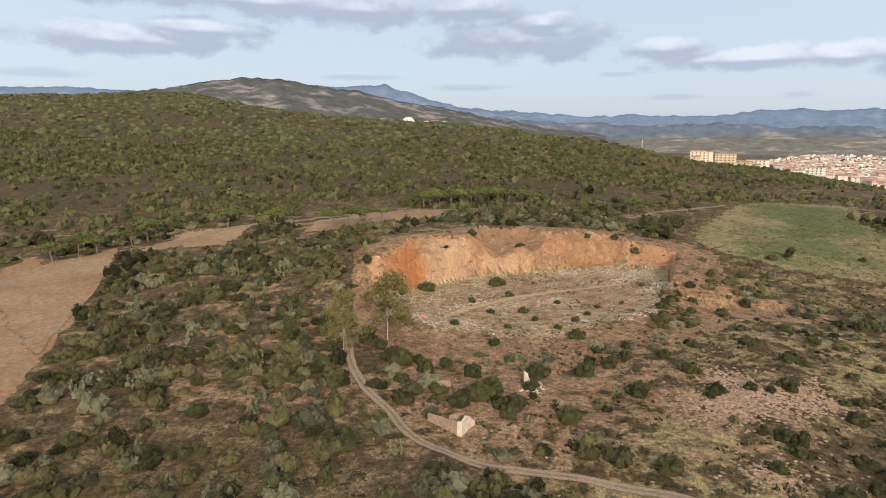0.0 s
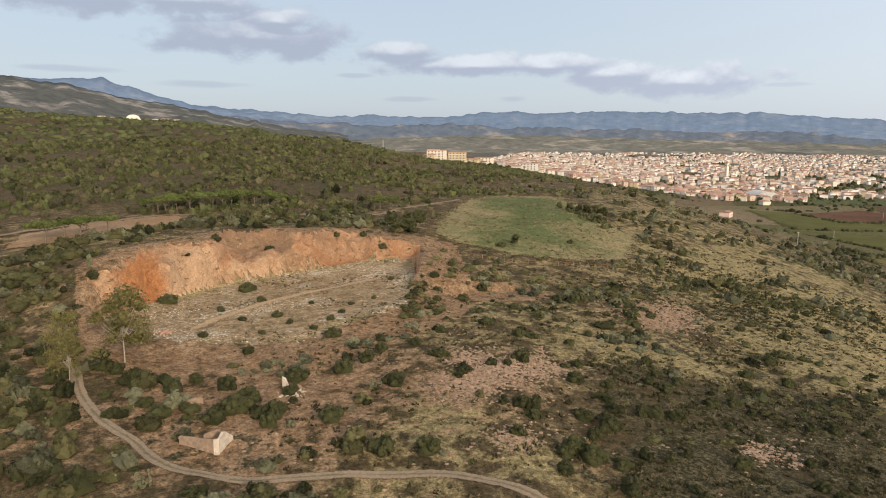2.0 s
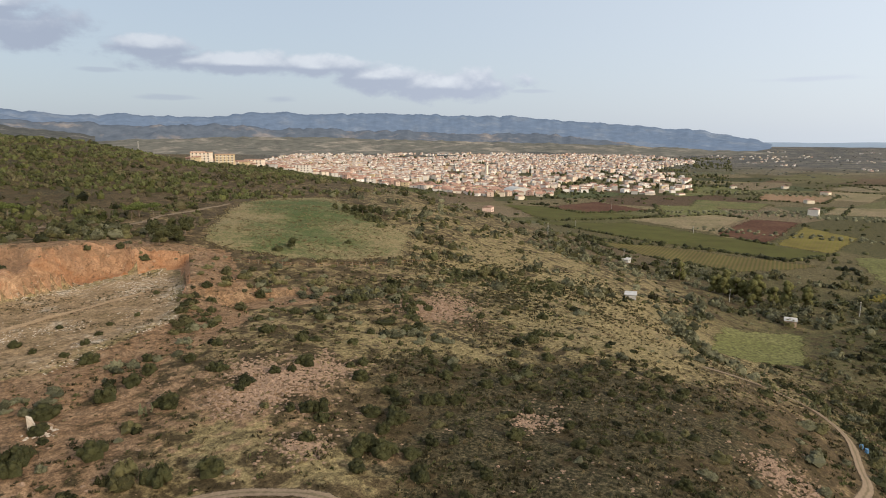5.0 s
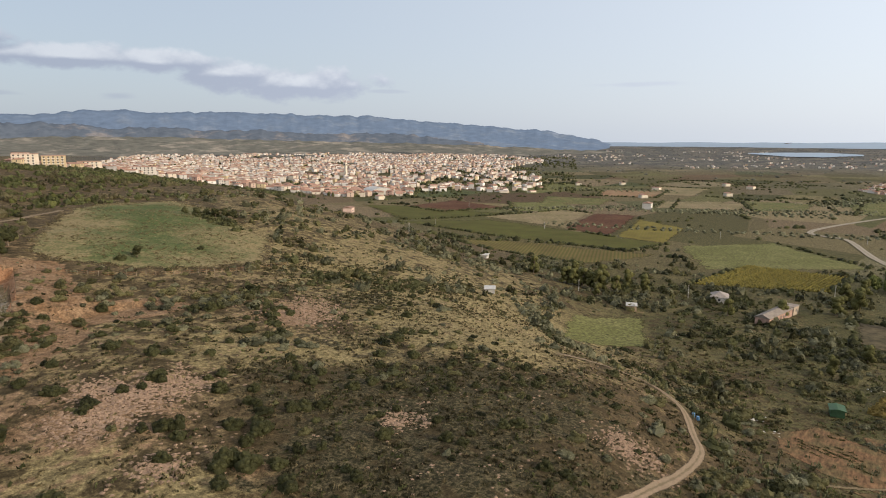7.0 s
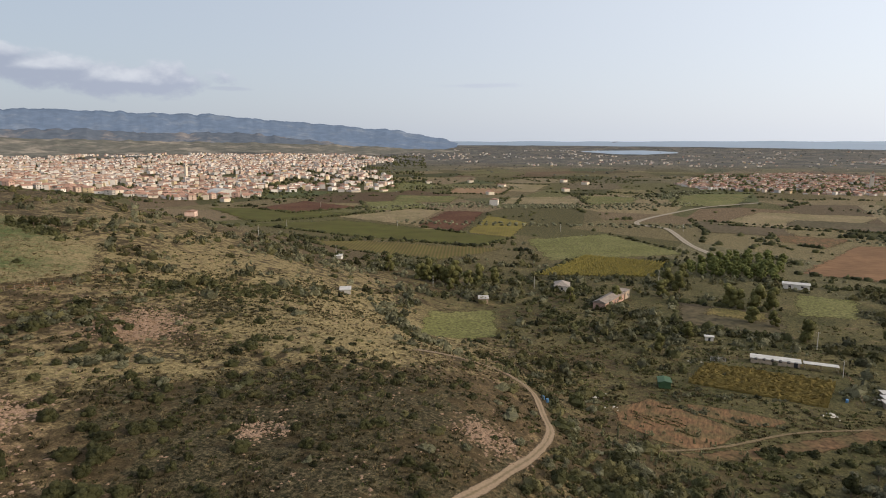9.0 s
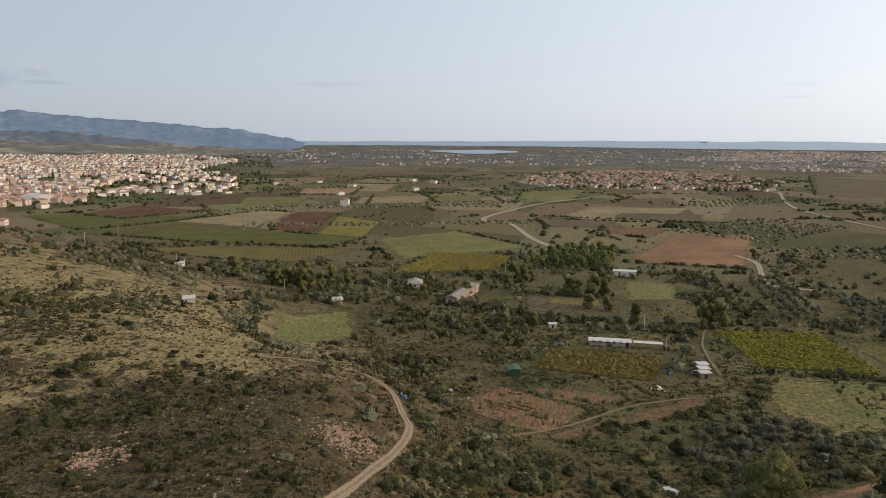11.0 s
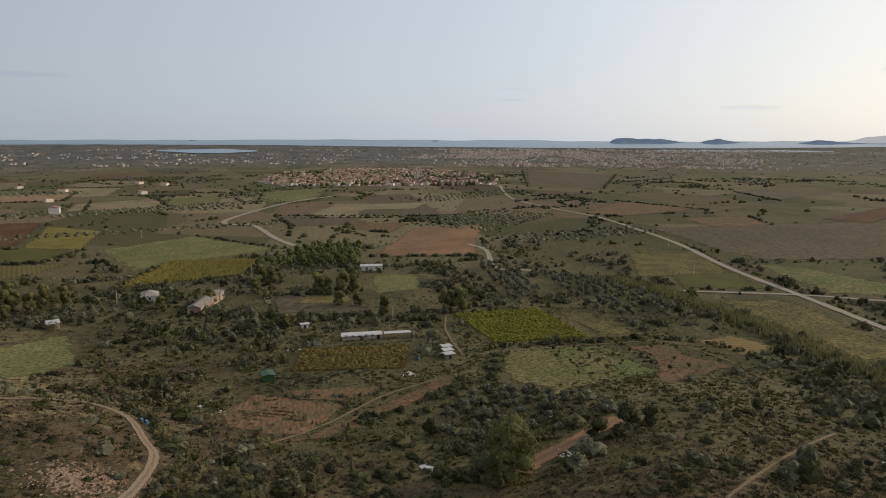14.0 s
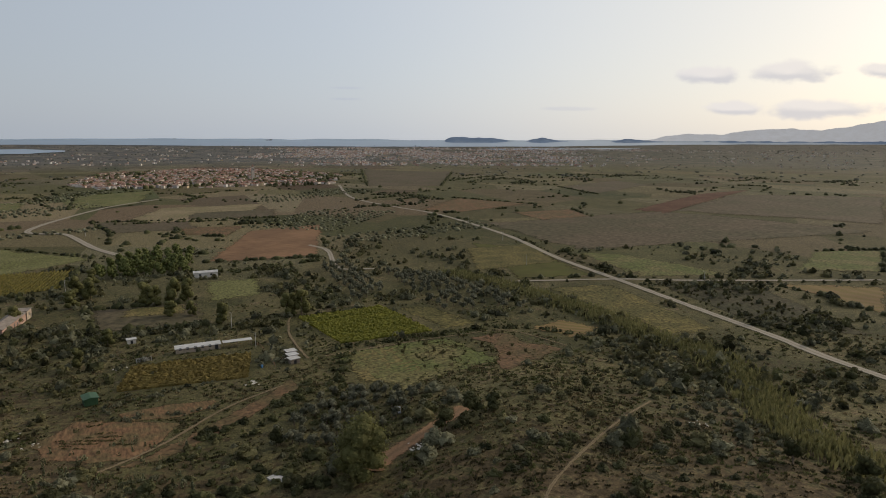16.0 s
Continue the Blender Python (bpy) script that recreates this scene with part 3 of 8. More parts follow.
def height(x, y, carve=True):
    x, y = np.asarray(x, float), np.asarray(y, float)
    d = np.maximum(np.hypot(x, y), 10.01)
    b = np.degrees(np.arctan2(x, y))
    fi = np.clip(b + 210, 0, 419.99)
    fj = np.clip((np.log(d) - LOG_D[0]) / (LOG_D[1] - LOG_D[0]), 0, len(LOG_D) - 1.01)
    i, j = fi.astype(int), fj.astype(int)
    u, v = fi - i, fj - j
    z = (TABLE[i, j] * (1 - u) + TABLE[i + 1, j] * u) * (1 - v) + (TABLE[i, j + 1] * (1 - u) + TABLE[i + 1, j + 1] * u) * v
    hilly = np.clip((z - 12) / 30, 0.08, 1)
    z = z + hilly * (0.35 * value_noise(x / 6, y / 6, 3) + 0.8 * value_noise(x / 22, y / 22, 4))
    wild = np.clip((d - 300) / 600, 0, 1) * np.clip((z - 45) / 40, 0, 1)
    z = z + wild * (9 * rough_noise(x / 260, y / 260, 7, 4) + 2.5 * value_noise(x / 40, y / 40, 9))
    far = np.clip((d - 1400) / 900, 0, 1) * np.clip((4300 - d) / 800, 0, 1)
    z = z + far * 7 * (rough_noise(x / 420, y / 420, 17, 3) + 0.25) * np.where(b > 14, 1, 0) * np.interp(b, [58, 66], [1, 0.2])
    if not carve:
        return z
    # the quarry: a level floor, steep gullied faces behind it
    out = outside(x, y, PIT)
    gully = 1 + 0.45 * value_noise(x / 7, y / 7, 21) + 0.25 * value_noise(x / 2.5, y / 2.5, 22)
    step = out + 3.0 * value_noise(x / 13, y / 13, 24) + 1.8 * value_noise(x / 5, y / 5, 25) + 0.9 * (gully - 1) + 1.3 * value_noise(x / 2.2, y / 2.2, 27) + 2.4 * np.abs(value_noise(x / 3.5, y / 9, 28)) - 2.2 * np.abs(value_noise(x / 8, y / 20, 29))
    step = step + np.clip(out / 2, 0, 1) * (4.0 * np.exp(-((b - 9.4) / 1.1) ** 2) + 3.0 * np.exp(-((b - 1.2) / 1.4) ** 2) - 3.0 * np.exp(-((b - 11.6) / 1.0) ** 2) - 3.0 * np.exp(-((b - 4.4) / 0.9) ** 2) - 2.4 * np.exp(-((b + 2.8) / 0.9) ** 2))
    step = np.maximum(step, 0) * np.clip(out / 1.5, 0, 1)
    lower = np.interp(b, [-9, -6, 2.5, 4.5, 8.5, 10.5, 17, 20], [6, 9.5, 9.5, 4.5, 4.5, 7, 6.5, 4]) + 1.6 * value_noise(x / 9, y / 9, 26)
    face = 38.0 + 0.25 * value_noise(x / 5, y / 5, 23) + np.minimum(1.45 * step, lower) + 0.6 * np.maximum(step - lower / 1.45, 0) + 0.3 * gully * np.clip(out, 0, 1) + 0.14 * np.clip(out + 7, 0, 7)
    face = face + np.clip(-(b + 6.8) / 1.6, 0, 1) * 30 * np.clip(out / 3, 0, 1)
    face = face + 0.05 * np.clip(x - 40, 0, 30)
    z = np.where(out < 34, np.minimum(z, face), z)
    out = outside(x, y, SCRAPE)
    z = np.where(out < 10, np.minimum(z, 37.0 + 0.2 * value_noise(x / 3, y / 3, 5) + np.maximum(out, 0) * 0.9 * gully), z)
    return z


# the sheet: finer where the land is open to view, rings that widen with distance
ANGLES = np.concatenate([np.arange(-46, 160, 0.36), np.arange(160, 314, 4.0)])
RINGS = np.concatenate([[0.01, 20.0], np.exp(np.arange(math.log(45), math.log(158), 0.0125)), np.exp(np.arange(math.log(158), math.log(236), 0.0055)), np.exp(np.arange(math.log(236), math.log(4960), 0.021)), [4960.0]])
GX = RINGS[:, None] * np.sin(np.radians(ANGLES))[None, :]
GY = RINGS[:, None] * np.cos(np.radians(ANGLES))[None, :]
GZ = height(GX, GY)


def ground(x, y):
    """Height of the sheet at x, y."""
    x, y = np.asarray(x, float), np.asarray(y, float)
    d = np.clip(np.hypot(x, y), RINGS[0] + 1e-6, RINGS[-1] - 1e-6)
    b = np.degrees(np.arctan2(x, y))
    b = np.where(b < -46, b + 360, b)
    j = np.clip(np.searchsorted(ANGLES, b) - 1, 0, len(ANGLES) - 2)
    i = np.clip(np.searchsorted(RINGS, d) - 1, 0, len(RINGS) - 2)
    u = np.clip((b - ANGLES[j]) / (ANGLES[j + 1] - ANGLES[j]), 0, 1)
    v = (d - RINGS[i]) / (RINGS[i + 1] - RINGS[i])
    return (GZ[i, j] * (1 - u) + GZ[i, j + 1] * u) * (1 - v) + (GZ[i + 1, j] * (1 - u) + GZ[i + 1, j + 1] * u) * v


# ---- mesh helpers ----
def sheet_mesh(name, verts, faces, material, tint=None, smooth=False, parent=None, across=None, edge=None, verge=None):
    """One mesh object from arrays of points and of faces with one number of corners."""
    verts, faces = np.asarray(verts, np.float32), np.asarray(faces, np.int32)
    me = bpy.data.meshes.new(name)
    me.vertices.add(len(verts))
    me.vertices.foreach_set("co", verts.ravel())
    k = faces.shape[1]
    me.loops.add(faces.size)
    me.loops.foreach_set("vertex_index", faces.ravel())
    me.polygons.add(len(faces))
    me.polygons.foreach_set("loop_start", np.arange(0, faces.size, k, dtype=np.int32))
    me.polygons.foreach_set("use_smooth", np.full(len(faces), bool(smooth)))
    for key, val in (("tint", tint), ("across", across), ("edge", edge), ("verge", verge)):
        if val is not None:
            at = me.attributes.new(key, "FLOAT", "POINT")
            at.data.foreach_set("value", np.asarray(val, np.float32))
    me.materials.append(material)
    me.update(calc_edges=True)
    me.validate()
    ob = new(name, me)
    if parent:
        ob.parent = parent
    return ob


def part(name, bm, material, parent, label=""):
    me = bpy.data.meshes.new(name)
    bm.to_mesh(me)
    bm.free()
    me.materials.append(material)
    ob = new(name, me)
    ob.parent = parent
    return tagged(ob, label)


def box(bm, x0, y0, z0, x1, y1, z1, bevel=0.0):
    r = bmesh.ops.create_cube(bm, size=1, matrix=Matrix.LocRotScale(((x0 + x1) / 2, (y0 + y1) / 2, (z0 + z1) / 2), None, (x1 - x0, y1 - y0, z1 - z0)))
    if bevel:
        bmesh.ops.bevel(bm, geom=list({e for v in r["verts"] for e in v.link_edges}), offset=bevel, segments=1, affect="EDGES")
    return bm


def fresh():
    return bmesh.new()


def thing(name, x, y, label, category, turn=0.0, sink=0.0, group="", z=None):
    ob = new(name)
    ob.empty_display_size = 0.5
    ob.matrix_world = pose(x, y, float(ground(x, y)) - sink if z is None else z, 0, 0, turn)
    return tagged(ob, label, category, group)


def in_quad(x, y, quad, margin=0.0):
    return outside(x, y, quad) < margin


def near_line(x, y, line, reach):
    hit = np.zeros(np.shape(x), bool)
    for (ax, ay), (bx, by) in zip(line[:-1], line[1:]):
        dx, dy = bx - ax, by - ay
        u = np.clip(((x - ax) * dx + (y - ay) * dy) / (dx * dx + dy * dy), 0, 1)
        hit |= np.hypot(x - ax - u * dx, y - ay - u * dy) < reach
    return hit


def in_plan(x, y, plan):
    """Even-odd test for any plan."""
    hit = np.zeros(np.shape(x), bool)
    for (ax, ay), (bx, by) in zip(plan, plan[1:] + plan[:1]):
        hit ^= ((ay > y) != (by > y)) & (x < (bx - ax) * (y - ay) / (by - ay + 1e-9) + ax)
    return hit


# ---- ground ----
def bell(b, d, b0, d0, wb, wd):
    return np.exp(-((b - b0) / wb) ** 2 - ((np.log(d) - math.log(d0)) / wd) ** 2)


def light_patches(x, y):
    """Dry straw and bare stony patches on the hill that heath leaves free."""
    d, b = np.maximum(np.hypot(x, y), 1), np.degrees(np.arctan2(x, y))
    return (bell(b, d, 58, 165, 8, 0.16) + bell(b, d, 41, 166, 3.5, 0.07) + bell(b, d, 38, 143, 5, 0.06) + bell(b, d, 46, 137, 4, 0.05)
            + 0.8 * bell(b, d, 26, 108, 7, 0.12) + 0.6 * bell(b, d, 36, 88, 4, 0.06) + 0.6 * bell(b, d, 66, 100, 4, 0.06) + 0.7 * bell(b, d, 76, 118, 5, 0.1))


def cover_of(x, y, z):
    """Shares of bare earth, green grass and straw."""
    d, b = np.maximum(np.hypot(x, y), 1), np.degrees(np.arctan2(x, y))
    bare = 0.10 + 0.62 * bell(b, d, 6, 105, 13, 0.30) + 0.10 * bell(b, d, 38, 190, 9, 0.25) + 0.22 * bell(b, d, 24, 100, 14, 0.3)
    bare += 0.32 * bell(b, d, -20, 115, 14, 0.4) + 0.28 * bell(b, d, 74, 112, 4, 0.12) + 0.3 * bell(b, d, 5, 250, 22, 0.12)
    bare += 0.28 * bell(b, d, 27, 112, 6, 0.1) + 0.6 * bell(b, d, 41, 168, 3.5, 0.07) + 0.3 * bell(b, d, 36, 88, 4, 0.06)
    bare = bare * np.where(b > 84, 0.5, 1)
    rim = outside(x, y, PIT)
    bare = np.where((rim >= 0) & (rim < 16) & (b > -8), 0.85, bare)
    bare = np.where(outside(x, y, SCRAPE) < 4, 0.8, bare)
    low = np.clip((14 - z) / 10, 0, 1)
    green = 0.06 + 0.45 * low * np.clip((d - 120) / 150, 0, 1) + 0.40 * bell(b, d, 108, 160, 22, 0.45) + 0.18 * np.clip((b - 68) / 8, 0, 1) * np.clip((d - 120) / 40, 0, 1) + 0.14 * np.clip((b - 82) / 8, 0, 1) * np.clip((d - 80) / 30, 0, 1)
    straw = 0.30 + 0.34 * bell(b, d, 50, 260, 16, 0.35) + 0.38 * bell(b, d, 60, 200, 8, 0.2) + 0.35 * bell(b, d, 18, 85, 9, 0.15)
    straw += 0.45 * bell(b, d, 22, 99, 4, 0.1) + 0.5 * bell(b, d, 38, 143, 5, 0.07) + 0.4 * bell(b, d, 46, 137, 4, 0.05) + 0.6 * bell(b, d, 58, 168, 8, 0.18) + 0.25 * bell(b, d, 55, 205, 14, 0.22) + 0.5 * bell(b, d, 32, 84, 4, 0.08) + 0.2 * bell(b, d, 30, 130, 10, 0.2) + 0.68 * bell(b, d, 121, 152, 9, 0.2) + 0.18 * bell(b, d, 132, 130, 18, 0.4) + 0.2 * np.clip((b - 70) / 8, 0, 1) * np.clip((d - 130) / 60, 0, 1) + 0.15 * low * np.clip((d - 500) / 500, 0, 1)
    straw = straw * np.interp(b, [80, 92], [1, 0.66])
    green = green + 0.12 * np.clip((b - 82) / 8, 0, 1) * np.clip((d - 95) / 40, 0, 1)
    straw = np.where(outside(x, y, PIT) < 1, 0.95, straw)
    green = np.where(outside(x, y, PIT) < 1, 0.0, green)
    hill = np.clip((z - 46) / 8, 0, 1) * np.clip((d - 260) / 60, 0, 1)
    return np.clip(bare * (1 - 0.5 * hill), 0, 1), np.clip(green, 0, 1), np.clip(straw * (1 - 0.6 * hill), 0, 1)


def heath_of(x, y):
    """Where low dark heath covers the hill."""
    d, b = np.hypot(x, y), np.degrees(np.arctan2(x, y))
    h = 0.66 * np.exp(-((b - 55) / 21) ** 4 - ((d - 100) / 52) ** 4) + 0.55 * np.exp(-((b - 48) / 7) ** 2 - ((d - 190) / 22) ** 2)
    h += 0.22 * np.exp(-((b - 100) / 20) ** 2 - ((d - 130) / 45) ** 2) + 0.30 * np.exp(-((b - 138) / 16) ** 2 - ((d - 120) / 40) ** 2) + 0.2 * np.exp(-((b - 85) / 20) ** 2 - ((d - 200) / 60) ** 2)
    h += 0.35 * np.exp(-((b + 20) / 20) ** 2 - ((d - 85) / 30) ** 2) + 0.40 * np.clip((d - 260) / 60, 0, 1) * np.clip((22 - b) / 8, 0, 1)
    return h * (1 - 0.8 * np.clip(light_patches(x, y), 0, 1))


def build_ground():
    nr, na = GX.shape
    idx = np.arange(nr * na).reshape(nr, na)
    nxt = np.roll(idx, -1, axis=1)
    faces = np.stack([idx[:-1], nxt[:-1], nxt[1:], idx[1:]], -1).reshape(-1, 4)
    verts = np.stack([GX, GY, GZ], -1).reshape(-1, 3)
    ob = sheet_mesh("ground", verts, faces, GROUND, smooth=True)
    me = ob.data
    me.materials.append(ROCK)
    cx, cy = verts[faces].mean(1)[:, 0], verts[faces].mean(1)[:, 1]
    out, out2 = outside(cx, cy, PIT), outside(cx, cy, SCRAPE)
    nz = np.zeros(len(faces) * 3, np.float32)
    me.polygons.foreach_get("normal", nz)
    steep = nz.reshape(-1, 3)[:, 2] < 0.66
    cut = height(cx, cy, False) - verts[faces].mean(1)[:, 2]
    rocky = ((out > 0.3) & (out < 30) & (cut > 0.5) & (cx < 78) & (cy > 165)) | ((out2 > 0) & (out2 < 5) & steep)
    me.polygons.foreach_set("material_index", rocky.astype(np.int32))
    r, g, s = cover_of(verts[:, 0], verts[:, 1], verts[:, 2])
    at = me.attributes.new("cover", "FLOAT_COLOR", "POINT")
    at.data.foreach_set("color", np.stack([r, g, s, np.ones_like(r)], -1).astype(np.float32).ravel())
    dd, bb = np.maximum(np.hypot(verts[:, 0], verts[:, 1]), 1), np.degrees(np.arctan2(verts[:, 0], verts[:, 1]))
    pale = 1.2 * bell(bb, dd, 1.2, 180, 2.6, 0.07) + 0.7 * bell(bb, dd, -6.2, 172, 1.0, 0.05) + bell(bb, dd, 7.0, 194, 3.0, 0.025)
    red = bell(bb, dd, -3.0, 177, 2.0, 0.06) + 0.6 * bell(bb, dd, 15, 208, 3.5, 0.03)
    soil = bell(bb, dd, 5.5, 207, 4.5, 0.05) + 0.7 * bell(bb, dd, -4, 190, 5, 0.03) + 0.5 * bell(bb, dd, 13, 216, 5, 0.03)
    at = me.attributes.new("strata", "FLOAT_COLOR", "POINT")
    at.data.foreach_set("color", np.stack([pale, red, soil, np.ones_like(r)], -1).astype(np.float32).ravel())
    hv = heath_of(verts[:, 0], verts[:, 1])
    me.attributes.new("heath", "FLOAT", "POINT").data.foreach_set("value", hv.astype(np.float32))
    rim = outside(verts[:, 0], verts[:, 1], PIT)
    me.attributes.new("pit", "FLOAT", "POINT").data.foreach_set("value", np.clip(0.4 - rim / 12, 0, 1).astype(np.float32))
    # share of the painted haze greying, rising from 1700 m to 2300 m
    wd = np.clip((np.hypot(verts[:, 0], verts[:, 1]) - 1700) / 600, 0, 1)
    me.attributes.new("wooded_haze", "FLOAT", "POINT").data.foreach_set("value", wd.astype(np.float32))
    tl = me.attributes.new("tilled", "FLOAT", "POINT")
    dd, bb = np.hypot(verts[:, 0], verts[:, 1]), np.degrees(np.arctan2(verts[:, 0], verts[:, 1]))
    tl.data.foreach_set("value", (np.clip((dd - 330) / 160, 0, 1) * np.clip((22 - verts[:, 2] + np.clip(dd - 2000, 0, 1e4) * 0.05) / 10, 0, 1) * np.clip((bb - 20) / 8, 0, 1) * np.interp(bb, [108, 122], [1, 0.55])).astype(np.float32))
    tagged(ob, "rolling reddish-brown ground with dry grass and an orange quarry cut", "ground", kind="structure")


build_ground()
FIELDS, ROADS, PLOTS = [], [], []


def field(name, material, plan, label, lift=0.06, kind="structure", category="field", keep_clear=True):
    """A tilled or grassed plot that lies on the ground."""
    (ax, ay), (bx, by), (cx, cy), (dx, dy) = plan
    n = int(np.clip(max(math.hypot(bx - ax, by - ay), math.hypot(cx - dx, cy - dy)) / 3, 10, 44))
    m = int(np.clip(max(math.hypot(dx - ax, dy - ay), math.hypot(cx - bx, cy - by)) / 3, 10, 44))
    u, v = np.meshgrid(np.linspace(0, 1, n), np.linspace(0, 1, m))
    size = math.hypot(cx - ax, cy - ay)
    seed = abs(ax + by) % 50
    u2 = u + 0.018 * value_noise(v * 9 + seed, u * 3, 31) * (1 - np.abs(2 * u - 1) * 0)
    v2 = v + 0.018 * value_noise(u * 9 + seed, v * 3, 32)
    x = (ax * (1 - u2) + bx * u2) * (1 - v2) + (dx * (1 - u2) + cx * u2) * v2
    y = (ay * (1 - u2) + by * u2) * (1 - v2) + (dy * (1 - u2) + cy * u2) * v2
    far = np.hypot(x, y)
    z = ground(x, y) + lift + 0.0003 * far
    idx = np.arange(n * m).reshape(m, n)
    faces = np.stack([idx[:-1, :-1], idx[:-1, 1:], idx[1:, 1:], idx[1:, :-1]], -1).reshape(-1, 4)
    a = (bx - ax) * (dy - ay) - (by - ay) * (dx - ax)
    if a < 0:
        faces = faces[:, ::-1]
    lu, lv = max(math.hypot(bx - ax, by - ay), 1), max(math.hypot(dx - ax, dy - ay), 1)
    inner = np.minimum(np.minimum(u, 1 - u) * lu, np.minimum(v, 1 - v) * lv) / (3.5 + 0.008 * np.hypot(ax, ay))
    ob = sheet_mesh(name, np.stack([x, y, z], -1).reshape(-1, 3), faces, material, smooth=True, edge=np.clip(inner, 0, 1.6).ravel())
    if keep_clear:
        FIELDS.append(plan)
    return tagged(ob, label, category, kind=kind)


def plot(name, material, plan, label, lift=0.06, cell=2.6, category="field", soft=5.0):
    """A plot of any outline: a sheet that follows the ground, thinning out at its rim."""
    px, py = [p[0] for p in plan], [p[1] for p in plan]
    u, v = np.meshgrid(np.arange(min(px) - cell, max(px) + cell, cell), np.arange(min(py) - cell, max(py) + cell, cell))
    rim = np.full(u.shape, 1e9)
    for (ax, ay), (bx, by) in zip(plan, plan[1:] + plan[:1]):
        dx, dy = bx - ax, by - ay
        k = np.clip(((u - ax) * dx + (v - ay) * dy) / (dx * dx + dy * dy), 0, 1)
        rim = np.minimum(rim, np.hypot(u - ax - k * dx, v - ay - k * dy))
    rim = np.where(in_plan(u, v, plan), rim, -rim)
    z = ground(u, v) + lift + 0.0003 * np.hypot(u, v)
    idx = np.arange(u.size).reshape(u.shape)
    faces = np.stack([idx[:-1, :-1], idx[:-1, 1:], idx[1:, 1:], idx[1:, :-1]], -1).reshape(-1, 4)
    faces = faces[rim.ravel()[faces].max(1) > 0]
    used, faces = np.unique(faces, return_inverse=True)
    pts = np.stack([u, v, z], -1).reshape(-1, 3)[used]
    ob = sheet_mesh(name, pts, faces.reshape(-1, 4), material, smooth=True, edge=np.clip(rim.ravel()[used] / soft, 0, 12))
    PLOTS.append(plan)
    return tagged(ob, label, category, kind="structure")


def smooth_line(pts, step):
    out = []
    p = [np.array(q, float) for q in pts]
    p = [2 * p[0] - p[1]] + p + [2 * p[-1] - p[-2]]
    for i in range(1, len(p) - 2):
        n = max(2, int(np.linalg.norm(p[i + 1] - p[i]) / step))
        for k in range(n):
            t = k / n
            out.append(0.5 * (2 * p[i] + (p[i + 1] - p[i - 1]) * t + (2 * p[i - 1] - 5 * p[i] + 4 * p[i + 1] - p[i + 2]) * t * t
                              + (3 * p[i] - p[i - 1] - 3 * p[i + 1] + p[i + 2]) * t ** 3))
    out.append(p[-2])
    return np.array(out)


def road(name, material, pts, width, label, lift=0.09, category="track"):
    line = smooth_line(pts, 2.0)
    tang = np.gradient(line, axis=0)
    tang /= np.linalg.norm(tang, axis=1)[:, None]
    side = np.stack([tang[:, 1], -tang[:, 0]], -1)
    ks = np.linspace(-1, 1, 7)
    wob = 1 + 0.12 * value_noise(np.arange(len(line)) / 4, np.zeros(len(line)), 41)
    x = line[:, None, 0] + side[:, None, 0] * ks[None] * width / 2 * wob[:, None]
    y = line[:, None, 1] + side[:, None, 1] * ks[None] * width / 2 * wob[:, None]
    far = np.hypot(x, y)
    z = ground(x, y) + lift + 0.0005 * far
    n, m = len(line), len(ks)
    idx = np.arange(n * m).reshape(n, m)
    faces = np.stack([idx[:-1, :-1], idx[:-1, 1:], idx[1:, 1:], idx[1:, :-1]], -1).reshape(-1, 4)
    ob = sheet_mesh(name, np.stack([x, y, z], -1).reshape(-1, 3), faces, material, smooth=True, across=np.tile(ks, n), verge=np.tile((1 - np.abs(ks)) * 2.2, n))
    ROADS.append((pts, width))
    return tagged(ob, label, category, kind="structure")


# ---- plots and lanes ----
PASTURE_PLAN = [(86, 208), (84, 220), (97, 246), (118, 280), (138, 306), (166, 322), (198, 318), (194, 290), (180, 240), (171, 206), (144, 178), (122, 180), (104, 188)]
FENCE_LINE = [(79, 199), (91, 188), (107, 180), (128, 174), (150, 175)]
SHED_AT = (220, 134)
CLAY = earth("orange_clay", (0.25, 0.150, 0.082), (0.285, 0.188, 0.112), 0.05, 0.9, grain=0.16)
PLOUGH = earth("ploughed_clay", (0.25, 0.142, 0.076), (0.19, 0.110, 0.060), 0.02, 0.5, grain=0.12, stretch=(1, 0.25, 1))
MAROON = earth("dark_ploughed_soil", (0.098, 0.045, 0.025), (0.125, 0.063, 0.036), 0.02, 0.4)
TAN = earth("stubble", (0.26, 0.20, 0.115), (0.20, 0.165, 0.085), 0.03, 0.5)
TAN_DULL = earth("grey_stubble", (0.124, 0.094, 0.058), (0.100, 0.084, 0.047), 0.012, 0.3)
MEADOW = earth("meadow_grass", (0.118, 0.130, 0.042), (0.172, 0.146, 0.062), 0.05, 0.8, grain=0.35)
GOLD = earth("golden_weeds", (0.20, 0.155, 0.062), (0.125, 0.112, 0.042), 0.08, 0.9, grain=0.4)
LAWN = earth("pale_grass", (0.178, 0.168, 0.066), (0.140, 0.138, 0.048), 0.04, 0.8, grain=0.35)


